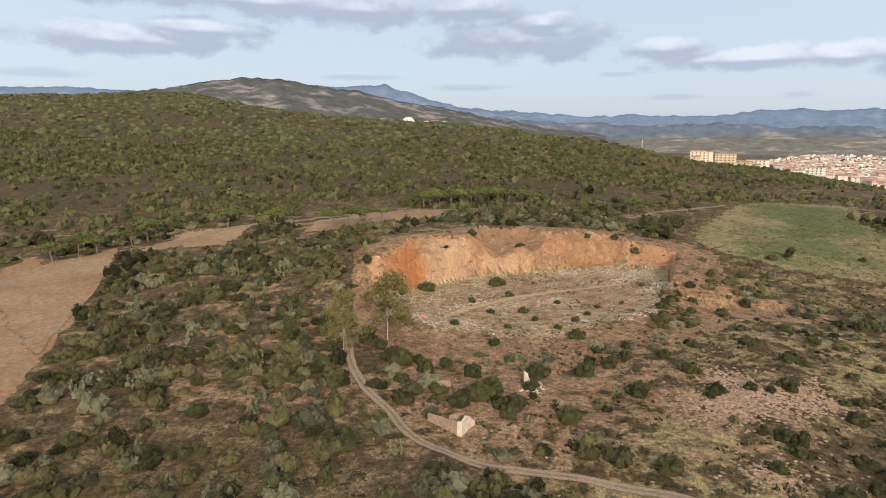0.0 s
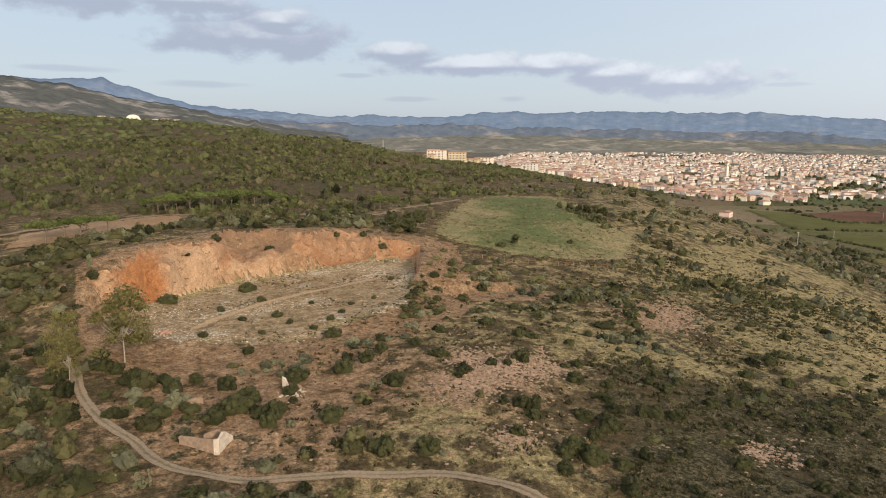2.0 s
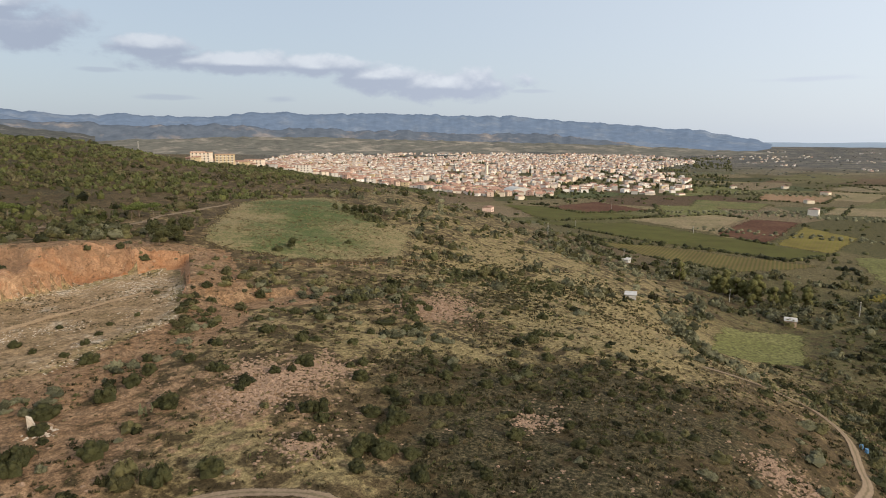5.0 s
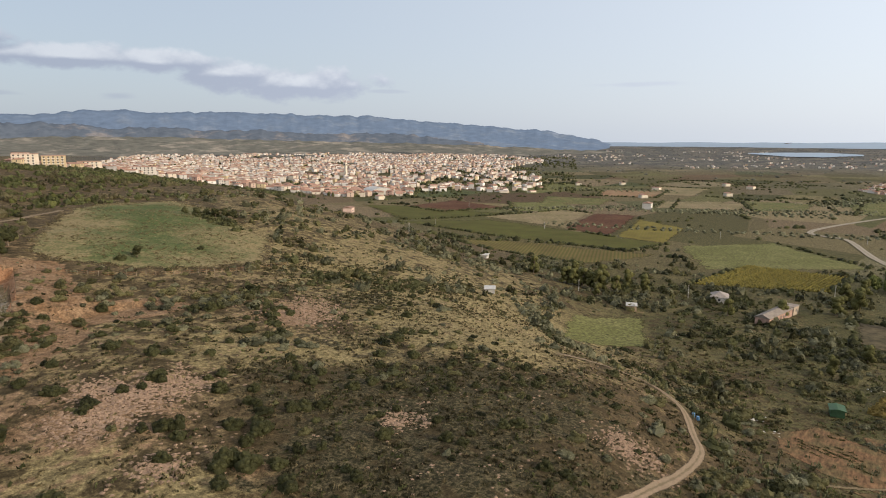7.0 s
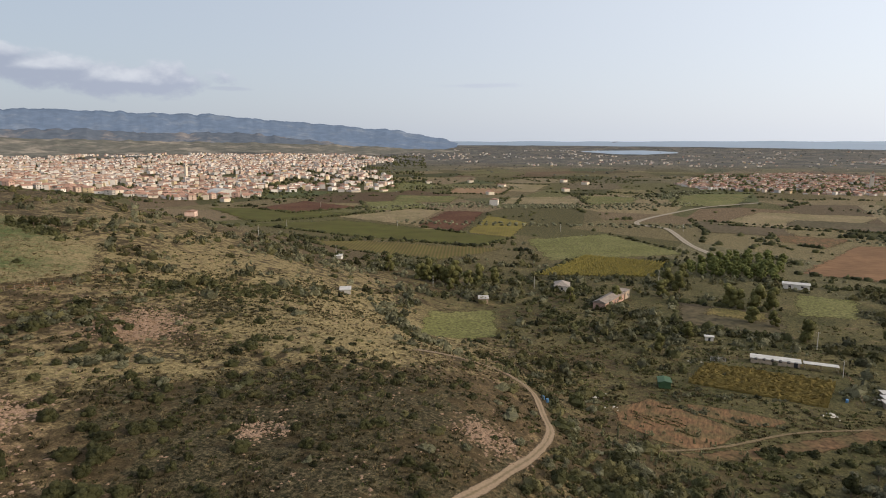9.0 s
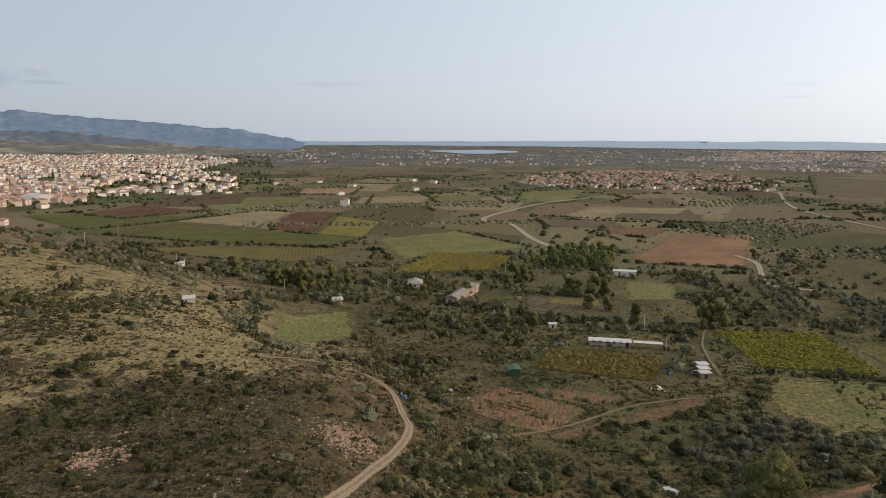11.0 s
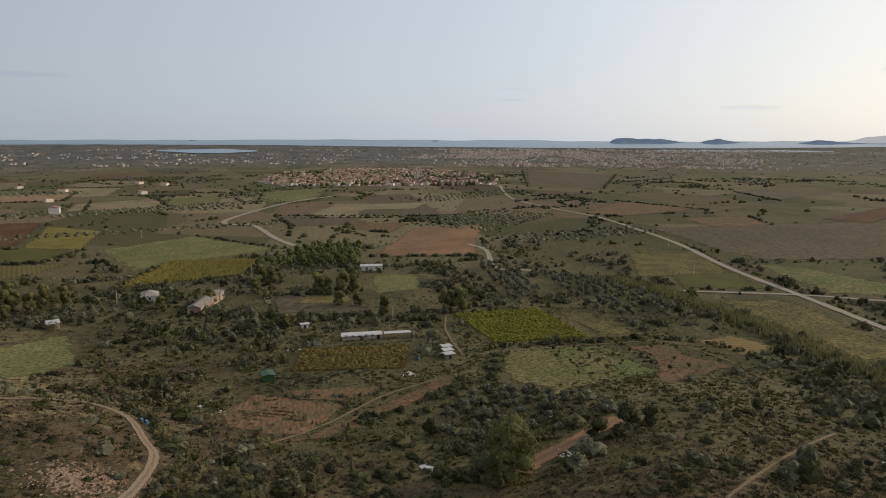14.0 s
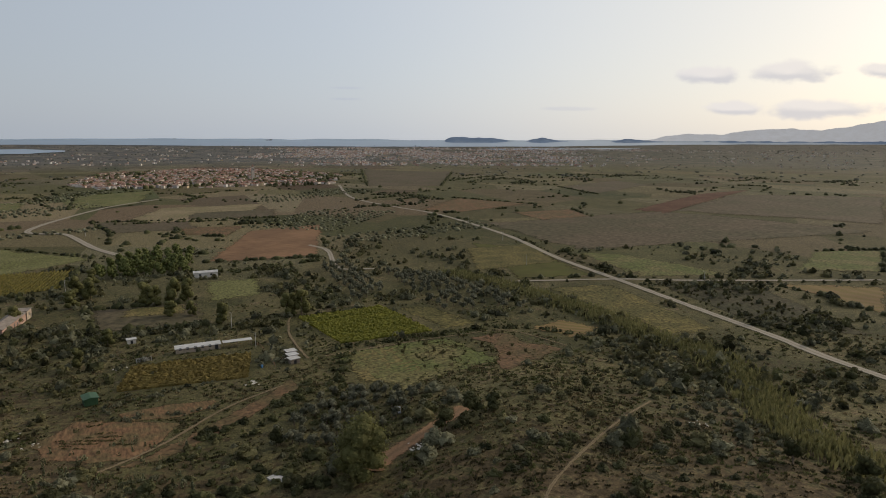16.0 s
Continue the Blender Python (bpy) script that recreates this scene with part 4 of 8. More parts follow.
def pasture_material():
    """Green in the middle, drier towards the rim and along old furrows."""
    mt, nt, bsdf = blank("green_hill_pasture", 0.95, 0.1)
    rim = attr_node(nt, "edge").outputs["Fac"]
    big, mid, fine = noise_node(nt, 0.03, 4.0, 0.6), noise_node(nt, 0.5, 6.0, 0.78, (0.8, 0.5, 1), 0.6), noise_node(nt, 1.6, 4.0, 0.75)
    k = math_node(nt, "ADD", math_node(nt, "MULTIPLY", rim, 0.075), math_node(nt, "ADD", math_node(nt, "MULTIPLY", math_node(nt, "SUBTRACT", mid, 0.5), 1.6), math_node(nt, "MULTIPLY", math_node(nt, "SUBTRACT", big, 0.5), 1.5)))
    col = mix_node(nt, step_node(nt, k, -0.14, 0.52), (0.222, 0.172, 0.090), (0.072, 0.092, 0.032))
    col = mix_node(nt, 1.0, col, ramp_node(nt, fine, (0.34, (0.45,) * 3), (0.66, (1.45,) * 3)), "MULTIPLY")
    nt.links.new(col, bsdf.inputs["Base Color"])
    bump_node(nt, bsdf, fine, 0.7, 0.3)
    fade(mt, nt, bsdf, "edge", 0.3, 0.9, 3.0, 0.3)
    return mt


PASTURE = pasture_material()
ROWS_OLIVE = row_material("vine_rows_olive", (0.084, 0.070, 0.022), (0.062, 0.070, 0.015), 20, 2.6)
ROWS_YELLOW = row_material("vine_rows_yellow", (0.150, 0.118, 0.036), (0.142, 0.118, 0.026), 75, 2.6)
ROWS_GREEN = row_material("vine_rows_green", (0.125, 0.092, 0.036), (0.082, 0.074, 0.020), 70, 2.5)
ROWS_LIME = row_material("vine_rows_lime", (0.185, 0.160, 0.045), (0.190, 0.175, 0.030), 75, 2.3)
ROWS_BROWN = row_material("crop_rows_brown", (0.20, 0.125, 0.062), (0.125, 0.100, 0.032), 15, 2.4)
WEEDY = earth("weedy_field", (0.105, 0.092, 0.032), (0.165, 0.132, 0.046), 0.07, 0.7, grain=0.4)
BROWN_SOIL = earth("brown_soil", (0.160, 0.096, 0.052), (0.112, 0.084, 0.040), 0.09, 0.8, grain=0.3)
FURROW = earth("furrowed_red_soil", (0.190, 0.108, 0.057), (0.130, 0.096, 0.046), 0.16, 0.9, stretch=(0.35, 1.4, 1), grain=0.3)

field("vineyard_field", ROWS_OLIVE, [(440, 378), (549, 339), (506, 146), (455, 158)], "long dark olive-green vineyard block on the plain", category="vineyard")
field("vineyard_field", ROWS_GREEN, [(379, 282), (434, 246), (455, 134), (384, 161)], "pale green vineyard strip on the plain", category="vineyard")
field("ploughed_field", MAROON, [(590, 479), (705, 490), (667, 378), (569, 410)], "dark maroon ploughed field on the plain")
field("ploughed_field", MAROON, [(673, 278), (684, 229), (514, 194), (536, 252)], "dark maroon ploughed field beside a lane")
field("vineyard_field", ROWS_YELLOW, [(653, 220), (608, 160), (506, 147), (515, 193)], "yellowing vineyard on the plain", category="vineyard")
field("vineyard_field", ROWS_OLIVE, [(565, 524), (595, 475), (612, 347), (458, 382)], "olive-brown vineyard strip on the plain", category="vineyard")
field("stubble_field", TAN, [(565, 357), (685, 317), (673, 278), (536, 256)], "pale tan stubble field on the plain")
field("grass_field", LAWN, [(502, 139), (566, 81), (480, 7), (415, 99)], "grey-green grass field on the plain")
field("vineyard_field", ROWS_YELLOW, [(367, 94), (449, 79), (443, 20), (392, 27)], "bright yellow autumn vineyard", category="vineyard")
field("clay_field", PLOUGH, [(435, -50), (569, -104), (586, -177), (419, -123)], "bare terracotta clay field")
field("clay_field", FURROW, [(621, -50), (607, -114), (544, -83), (569, -52)], "brown tilled strip on the plain")
field("vineyard_field", ROWS_BROWN, [(204, 4), (230, -1), (226, -41), (198, -35)], "small brown-green vineyard beside a farm shed", category="vineyard")
plot("tilled_field", FURROW, [(186, 13), (179, 0), (171, -12), (160, -8), (149, -2), (150, 10), (158, 19), (171, 22)], "reddish tilled kitchen plot with furrows", cell=1.3, soft=2.5)
plot("tilled_field", FURROW, [(186, 4), (187, -10), (184, -24), (177, -20), (174, -11), (178, 2)], "narrow strip of bare reddish soil", cell=1.2, soft=2.0)
field("vineyard_field", ROWS_LIME, [(268, -68), (271, -108), (222, -110), (221, -72)], "yellow-green vineyard beside the lane", category="vineyard")
field("vineyard_field", WEEDY, [(267, -112), (262, -130), (223, -136), (222, -114)], "dull olive vineyard with bare patches", category="vineyard")
field("meadow", MEADOW, [(210, -62), (213, -112), (174, -114), (160, -70)], "green orchard meadow", category="meadow", keep_clear=False)
plot("tilled_field", BROWN_SOIL, [(208, -116), (209, -137), (192, -135), (178, -143), (159, -104), (168, -106), (184, -116), (196, -120)], "brown orchard soil", lift=0.1, cell=1.8, soft=3.0)
field("stubble_field", TAN_DULL, [(331, 14), (322, -35), (275, -33), (285, 10)], "brown stubble field with yellow weeds")
field("grass_field", LAWN, [(375, -43), (368, -72), (322, -66), (319, -36)], "mown green grass field by a shed")
field("grass_field", LAWN, [(248, 112), (278, 89), (229, 70), (189, 89)], "pale green paddock in the hollow")
field("vineyard_field", ROWS_OLIVE, [(423, -242), (379, -269), (283, -248), (297, -200)], "dark olive vineyard beside the road", category="vineyard")
field("grass_field", MEADOW, [(353, -284), (330, -309), (244, -325), (269, -264)], "green grass strip beside the road")
field("ploughed_field", MAROON, [(523, -499), (612, -698), (633, -845), (472, -500)], "dark ploughed field on a low rise")
field("ploughed_field", FURROW, [(577, -378), (567, -454), (498, -427), (501, -367)], "brown ploughed field on a low rise")
field("grass_field", MEADOW, [(272, -429), (250, -477), (208, -398), (239, -357)], "green grass field past the road")
field("stubble_field", TAN_DULL, [(518, -308), (497, -518), (295, -558), (356, -292)], "wide grey-brown stubble field")
field("stubble_field", TAN_DULL, [(493, -524), (582, -738), (464, -870), (317, -605)], "wide tan stubble field behind another")
field("vineyard_field", ROWS_BROWN, [(213, -147), (216, -169), (196, -178), (187, -152)], "small rusty autumn vineyard", category="vineyard")
field("grass_field", GOLD, [(211, -66), (211, -90), (173, -86), (172, -61)], "golden weedy plot beside the orchard")
field("ploughed_field", FURROW, [(645, -300), (761, -408), (628, -451), (600, -330)], "dark reddish field along the road")
field("grass_field", GOLD, [(328, 0), (318, -30), (300, -28), (306, 2)], "yellow weeds over the stubble", lift=0.12)
field("vineyard_field", ROWS_BROWN, [(225, -316), (190, -366), (155, -302), (185, -314)], "rusty brown vineyard past the road", category="vineyard")
ORCHARD_SOIL = earth("orchard_ground", (0.078, 0.066, 0.036), (0.060, 0.056, 0.028), 0.05, 0.6, grain=0.35)
field("grass_field", WEEDY, [(272, -200), (264, -240), (170, -216), (176, -192)], "rough weedy field below the road")
field("orchard_field", ORCHARD_SOIL, [(258, -262), (229, -311), (136, -262), (170, -236)], "dark orchard ground beside the road", keep_clear=False)
field("grass_field", WEEDY, [(403, -225), (398, -283), (326, -255), (327, -190)], "yellow-brown weedy vineyard beside the road", lift=0.14)
field("stubble_field", TAN, [(878, 244), (897, 155), (801, 153), (780, 224)], "pale stubble field on the plain")
field("grass_field", MEADOW, [(1018, 52), (1080, -68), (946, -35), (880, 53)], "bright green field near the village")
field("stubble_field", TAN, [(804, -51), (804, -172), (652, -117), (667, -1)], "tan stubble field on the plain")
field("grass_field", LAWN, [(730, 418), (771, 354), (699, 304), (626, 348)], "grey-green fallow field on the plain")
field("stubble_field", CLAY, [(1013, 403), (1049, 309), (914, 285), (895, 364)], "pale orange-brown field on the plain")
field("grass_field", MEADOW, [(943, 180), (945, 89), (848, 88), (802, 139)], "green field on the plain")
field("grass_field", TAN_DULL, [(1567, -578), (1358, -728), (955, -491), (1019, -385)], "wide dull brown field past the village")
field("grass_field", MEADOW, [(846, 426), (859, 325), (760, 302), (740, 381)], "green field below the town")
field("stubble_field", TAN, [(868, 260), (919, 192), (802, 174), (769, 245)], "tan field on the plain")
field("grass_field", LAWN, [(964, 41), (986, -53), (859, -29), (829, 41)], "pale grass field on the plain")
field("tilled_field", TAN_DULL, [(691, 18), (674, -66), (603, -72), (601, 0)], "dull brown field on the plain")
field("stubble_field", TAN_DULL, [(838, -644), (931, -848), (796, -805), (691, -598)], "pale field on a low rise")
field("grass_field", MEADOW, [(989, 567), (1127, 512), (1024, 415), (848, 457)], "green field beside the town")
field("stubble_field", TAN, [(1144, 369), (1141, 263), (974, 247), (958, 316)], "tan field on the plain")
field("stubble_field", TAN_DULL, [(736, -78), (734, -169), (655, -150), (675, -60)], "brown field on the plain", lift=0.3)
field("clay_field", CLAY, [(-66, 86), (-128, 136), (-130, 205), (-82, 142)], "bare orange clay clearing")
field("clay_field", CLAY, [(-76, 116), (-130, 172), (-106, 214), (-90, 165)], "bare orange clay beside the maquis", lift=0.14)
field("clay_field", CLAY, [(-102, 200), (-94, 233), (-68, 242), (-70, 209)], "bare orange clay beside the forest track")
field("clay_field", CLAY, [(-28, 224), (-34, 259), (4, 275), (2, 233)], "bare tan clay along the forest track")
field("clay_field", CLAY, [(-51, 214), (-48, 238), (-30, 260), (-26, 220)], "tan clay slope beside the forest track", lift=0.12)
plot("tilled_field", BROWN_SOIL, [(143, 6), (165, -17), (182, -37), (193, -46), (181, -46), (160, -22), (147, -6)], "narrow reddish earth strip beside the path", cell=1.2, soft=1.6)
plot("pasture", PASTURE, PASTURE_PLAN, "green hill pasture patched with dry grass", category="pasture")

road("road", TRACK, [(147, 69), (155, 63), (162, 59), (167, 51), (157, 40), (137, 32), (126, 28), (110, 27), (94, 28), (82, 29), (71, 31), (60, 36), (50, 45), (43, 57), (38, 67), (30, 75), (20, 79),
                     (13, 81), (4, 84), (-4, 90), (-8, 98), (-13, 106), (-17, 117), (-19, 127)], 2.5, "winding dirt track with two wheel ruts")
road("road", LANE, [(1068, -352), (833, -292), (688, -295), (598, -304), (447, -288), (344, -263), (274, -251), (215, -239), (161, -228), (126, -218), (60, -205)], 5.0, "straight pale country road", category="road")
road("road", LANE, [(292, -198), (271, -249), (244, -292), (199, -378)], 3.6, "pale side lane at a junction", lift=0.12)
road("road", LANE, [(917, -58), (840, 0), (749, 38), (680, 60), (643, 64), (625, 50), (613, 34), (530, 13), (486, -4)], 6.0, "pale gravel lane across the plain")
road("road", LANE, [(470, -130), (440, -135), (375, -122), (361, -141)], 4.0, "pale farm lane")
road("road", TRAIL, [(209, -56), (231, -57), (252, -60), (275, -70), (278, -100)], 1.8, "narrow gravel lane beside a vineyard")
road("road", TRAIL, [(209, -62), (211, -91), (212, -115), (210, -138), (182, -145)], 1.5, "grassy field lane")
road("road", TRAIL, [(142, 8), (157, -6), (175, -23), (186, -42)], 1.8, "straw-coloured path beside the kitchen plot")
road("road", RAMP, [(117, -44), (122, -50), (127, -60), (135, -76)], 7.0, "reddish earth ramp")
road("road", TRAIL, [(80, -60), (87, -68), (101, -91), (118, -123)], 1.3, "faint wheel track through scrub")
road("road", TRACK, [(-118, 193), (-97, 211), (-75, 236), (-53, 240), (-24, 261), (1, 272), (28, 275), (50, 262), (70, 253), (99, 283), (132, 300)], 3.2, "orange forest track behind the quarry")


QUARRY_TRACK = track_material("quarry_track", (0.34, 0.235, 0.14), (0.29, 0.205, 0.12), 0.3, (0.4, 1.9, 2.6))
road("road", QUARRY_TRACK, [(1, 149), (4, 152), (12, 160), (22, 168), (33, 174), (44, 178), (54, 181)], 5.5, "tan wheel track over the quarry floor")
# ---- plants ----
def rng_of(seed):
    return np.random.RandomState(seed)


def unit_dirs(rng, n, low=-0.2):
    z = rng.uniform(low, 1, n)
    a = rng.uniform(0, 2 * np.pi, n)
    r = np.sqrt(1 - z * z)
    return np.stack([r * np.cos(a), r * np.sin(a), z], -1)


def leaf_cards(rng, centres, normals, size):
    """Small bent leaf clumps, two triangles each."""
    n = len(centres)
    ref = rng.normal(size=(n, 3))
    u = np.cross(normals, ref)
    u /= np.linalg.norm(u, axis=1)[:, None] + 1e-9
    v = np.cross(normals, u)
    s = size * rng.uniform(0.6, 1.3, (n, 1))
    k = rng.uniform(0.5, 1.0, (n, 1))
    a = centres - u * s
    b = centres - v * s * k + normals * s * 0.25
    c = centres + u * s
    d = centres + v * s * k - normals * s * 0.3
    verts = np.stack([a, b, c, d], 1).reshape(-1, 3)
    i = np.arange(n)[:, None] * 4
    faces = np.concatenate([i + [[0, 1, 2]], i + [[0, 2, 3]]], 0)
    return verts, faces


def ball(subdiv):
    bm = bmesh.new()
    bmesh.ops.create_icosphere(bm, subdivisions=subdiv, radius=1)
    v = np.array([p.co[:] for p in bm.verts])
    f = np.array([[q.index for q in p.verts] for p in bm.faces])
    bm.free()
    return v, f


BALL1, BALL2 = ball(1), ball(2)


def joined(pieces):
    vs, fs, n = [], [], 0
    for v, f in pieces:
        vs.append(v)
        fs.append(f + n)
        n += len(v)
    return np.concatenate(vs), np.concatenate(fs)


def lumpy(seed, base, flat=0.9, amount=0.28):
    """A low uneven dome, its foot at zero."""
    rng = rng_of(seed)
    v, f = base[0].copy(), base[1]
    d = v / np.linalg.norm(v, axis=1)[:, None]
    k = 1 + amount * (rng.rand(len(v)) - 0.5) * 2
    v = d * k[:, None]
    v[:, 2] = np.maximum(v[:, 2], -0.25) * flat + 0.22
    keep = v[f].mean(1)[:, 2] > 0.03
    return v, f[keep]


def bushy(seed, cards=60, flat=0.95, lobes=6, size=0.2):
    """A bush: rough leafy lobes heaped together, loose sprays round them."""
    rng = rng_of(seed)
    pieces = []
    a = rng.uniform(0, 6.28, lobes) + np.arange(lobes) * 2.4
    r = np.sqrt(np.linspace(0.02, 0.55, lobes))
    centre = np.stack([r * np.cos(a), r * np.sin(a), (0.62 - 0.45 * r + rng.normal(0, 0.06, lobes)) * flat], -1)
    radius = rng.uniform(0.30, 0.50, lobes)
    if lobes < 4:
        heart = lumpy(seed, BALL1, flat * 0.9, 0.3)
        pieces.append((heart[0] * [0.64, 0.64, 0.72], heart[1]))
    else:
        for c0, r0 in zip(centre, radius):
            k = 1 + 0.16 * (rng.rand(len(BALL1[0]), 1) - 0.5) * 2
            pieces.append((BALL1[0] * k * r0 * [0.86, 0.86, 0.80] + c0, BALL1[1]))
        skirt = lumpy(seed, BALL1, flat * 0.55, 0.25)
        pieces.append((skirt[0] * [0.85, 0.85, 0.8], skirt[1]))
    which = rng.randint(0, lobes, cards)
    d = unit_dirs(rng, cards, -0.2)
    c = centre[which] + d * radius[which][:, None] * rng.uniform(0.80, 1.06, (cards, 1))
    c[:, 2] = np.maximum(c[:, 2], 0.06)
    n = d + [0, 0, 0.3] + rng.normal(0, 0.4, (cards, 3))
    n /= np.linalg.norm(n, axis=1)[:, None]
    pieces.append(leaf_cards(rng, c, n, size))
    return joined(pieces)


BUSHES = [bushy(s, 116, 1.0, 6, 0.115) for s in range(1, 7)]
MIDDLING = [bushy(s, 58, 1.0, 5, 0.13) for s in range(41, 46)]
SMALL = [bushy(s, 18, 1.0, 3, 0.27) for s in range(11, 16)]
HILLSIDE = [bushy(s, 13, 0.95, 3, 0.23) for s in range(51, 56)]
CLEARINGS = [[(143, -22), (175, -50), (157, -80), (128, -42)], [(112, -56), (150, -90), (172, -128), (168, -152), (98, -112)], [(382, -112), (390, -131), (298, -122), (283, -100)], [(364, -141), (321, -165), (233, -173), (251, -129)],
             [(208, -58), (216, -82), (214, -142), (180, -148), (158, -110), (154, -72)], [(140, 10), (188, -48), (200, -36), (236, -4), (206, 14), (166, 22)], [(226, -8), (252, -8), (252, -50), (226, -50)]]
TUFTS = [lumpy(s, BALL1, 0.9, 0.34) for s in range(31, 37)]


def brush(seed, n=8):
    """A low clump of upright twigs, one blade each."""
    rng = rng_of(seed)
    a = rng.uniform(0, 6.28, n)
    r = rng.uniform(0.1, 0.75, n)
    foot = np.stack([r * np.cos(a), r * np.sin(a), np.zeros(n)], -1)
    turn = rng.uniform(0, 6.28, n)
    side = np.stack([np.cos(turn), np.sin(turn), np.zeros(n)], -1) * rng.uniform(0.22, 0.42, (n, 1))
    tip = foot * 1.35 + np.column_stack([rng.normal(0, 0.15, (n, 2)), rng.uniform(0.6, 1.25, n)])
    v = np.stack([foot - side, foot + side, tip], 1).reshape(-1, 3)
    return v, np.arange(n * 3).reshape(n, 3)


def pebble(seed):
    """A small angular stone of eight faces."""
    rng = rng_of(seed)
    v = np.array([(1, 0, 0.2), (0, 1, 0.15), (-1, 0, 0.25), (0, -1, 0.2), (0, 0, 1), (0, 0, -0.3)], float) * rng.uniform(0.7, 1.25, (6, 1)) + rng.normal(0, 0.12, (6, 3))
    return v, np.array([(0, 1, 4), (1, 2, 4), (2, 3, 4), (3, 0, 4)])


BRUSH = [brush(s) for s in range(61, 67)]
PEBBLES = [pebble(s) for s in range(71, 77)]


def scatter(name, shapes, x, y, width, high, material, label, category, seed=0, kind="stuff", sink=0.12, smooth=True, parent=None):
    """Many plants as one mesh: a shape for each, turned and sized at random."""
    rng = rng_of(seed)
    z = ground(x, y) - sink
    pick = rng.randint(0, len(shapes), len(x))
    vs, fs, ts, n = [], [], [], 0
    for k, (v, f) in enumerate(shapes):
        w = np.nonzero(pick == k)[0]
        if not len(w):
            continue
        a = rng.uniform(0, 6.28, len(w))
        c, s = np.cos(a)[:, None], np.sin(a)[:, None]
        q = rng.uniform(0.85, 1.18, (len(w), 2))
        px, py = v[None, :, 0] * (width[w] * q[:, 0])[:, None], v[None, :, 1] * (width[w] * q[:, 1])[:, None]
        p = np.stack([px * c - py * s + x[w][:, None], px * s + py * c + y[w][:, None], v[None, :, 2] * high[w][:, None] + z[w][:, None]], -1)
        vs.append(p.reshape(-1, 3))
        fs.append((f[None] + (np.arange(len(w)) * len(v))[:, None, None] + n).reshape(-1, 3))
        ts.append(np.repeat(rng.rand(len(w)), len(v)))
        n += len(w) * len(v)
    ob = sheet_mesh(name, np.concatenate(vs), np.concatenate(fs), material, np.concatenate(ts), smooth and shapes is TUFTS, parent)
    return tagged(ob, label, category, kind=kind) if parent is None else ob


def sector(rng, b0, b1, d0, d1, n):
    b = np.radians(rng.uniform(b0, b1, n))
    d = np.sqrt(rng.uniform(d0 * d0, d1 * d1, n))
    return d * np.sin(b), d * np.cos(b)


def free(x, y, road_gap=1.2, pit=3.0):
    ok = (outside(x, y, PIT) > pit) & (outside(x, y, SCRAPE) > 1)
    for plan in FIELDS:
        ok &= ~in_quad(x, y, plan, 1.0)
    for plan in PLOTS:
        ok &= ~in_plan(x, y, plan)
    for line, width in ROADS:
        ok &= ~near_line(x, y, line, width / 2 + road_gap)
    return ok & (np.hypot(x - 1.5, y - 89) > 7.5)


def patchy(x, y, size, low, high, seed):
    """Chance between 0 and 1 in natural patches."""
    return np.clip((rough_noise(x / size, y / size, seed, 3) - low) / (high - low), 0, 1)


def grow(seed, b0, b1, d0, d1, n, chance, gap=1.2, pit=3.0):
    rng = rng_of(seed)
    x, y = sector(rng, b0, b1, d0, d1, n)
    keep = rng.rand(n) < chance(x, y)
    x, y = x[keep], y[keep]
    keep = free(x, y, gap, pit)
    return x[keep], y[keep], rng


def bearing_of(x, y):
    return np.degrees(np.arctan2(x, y))


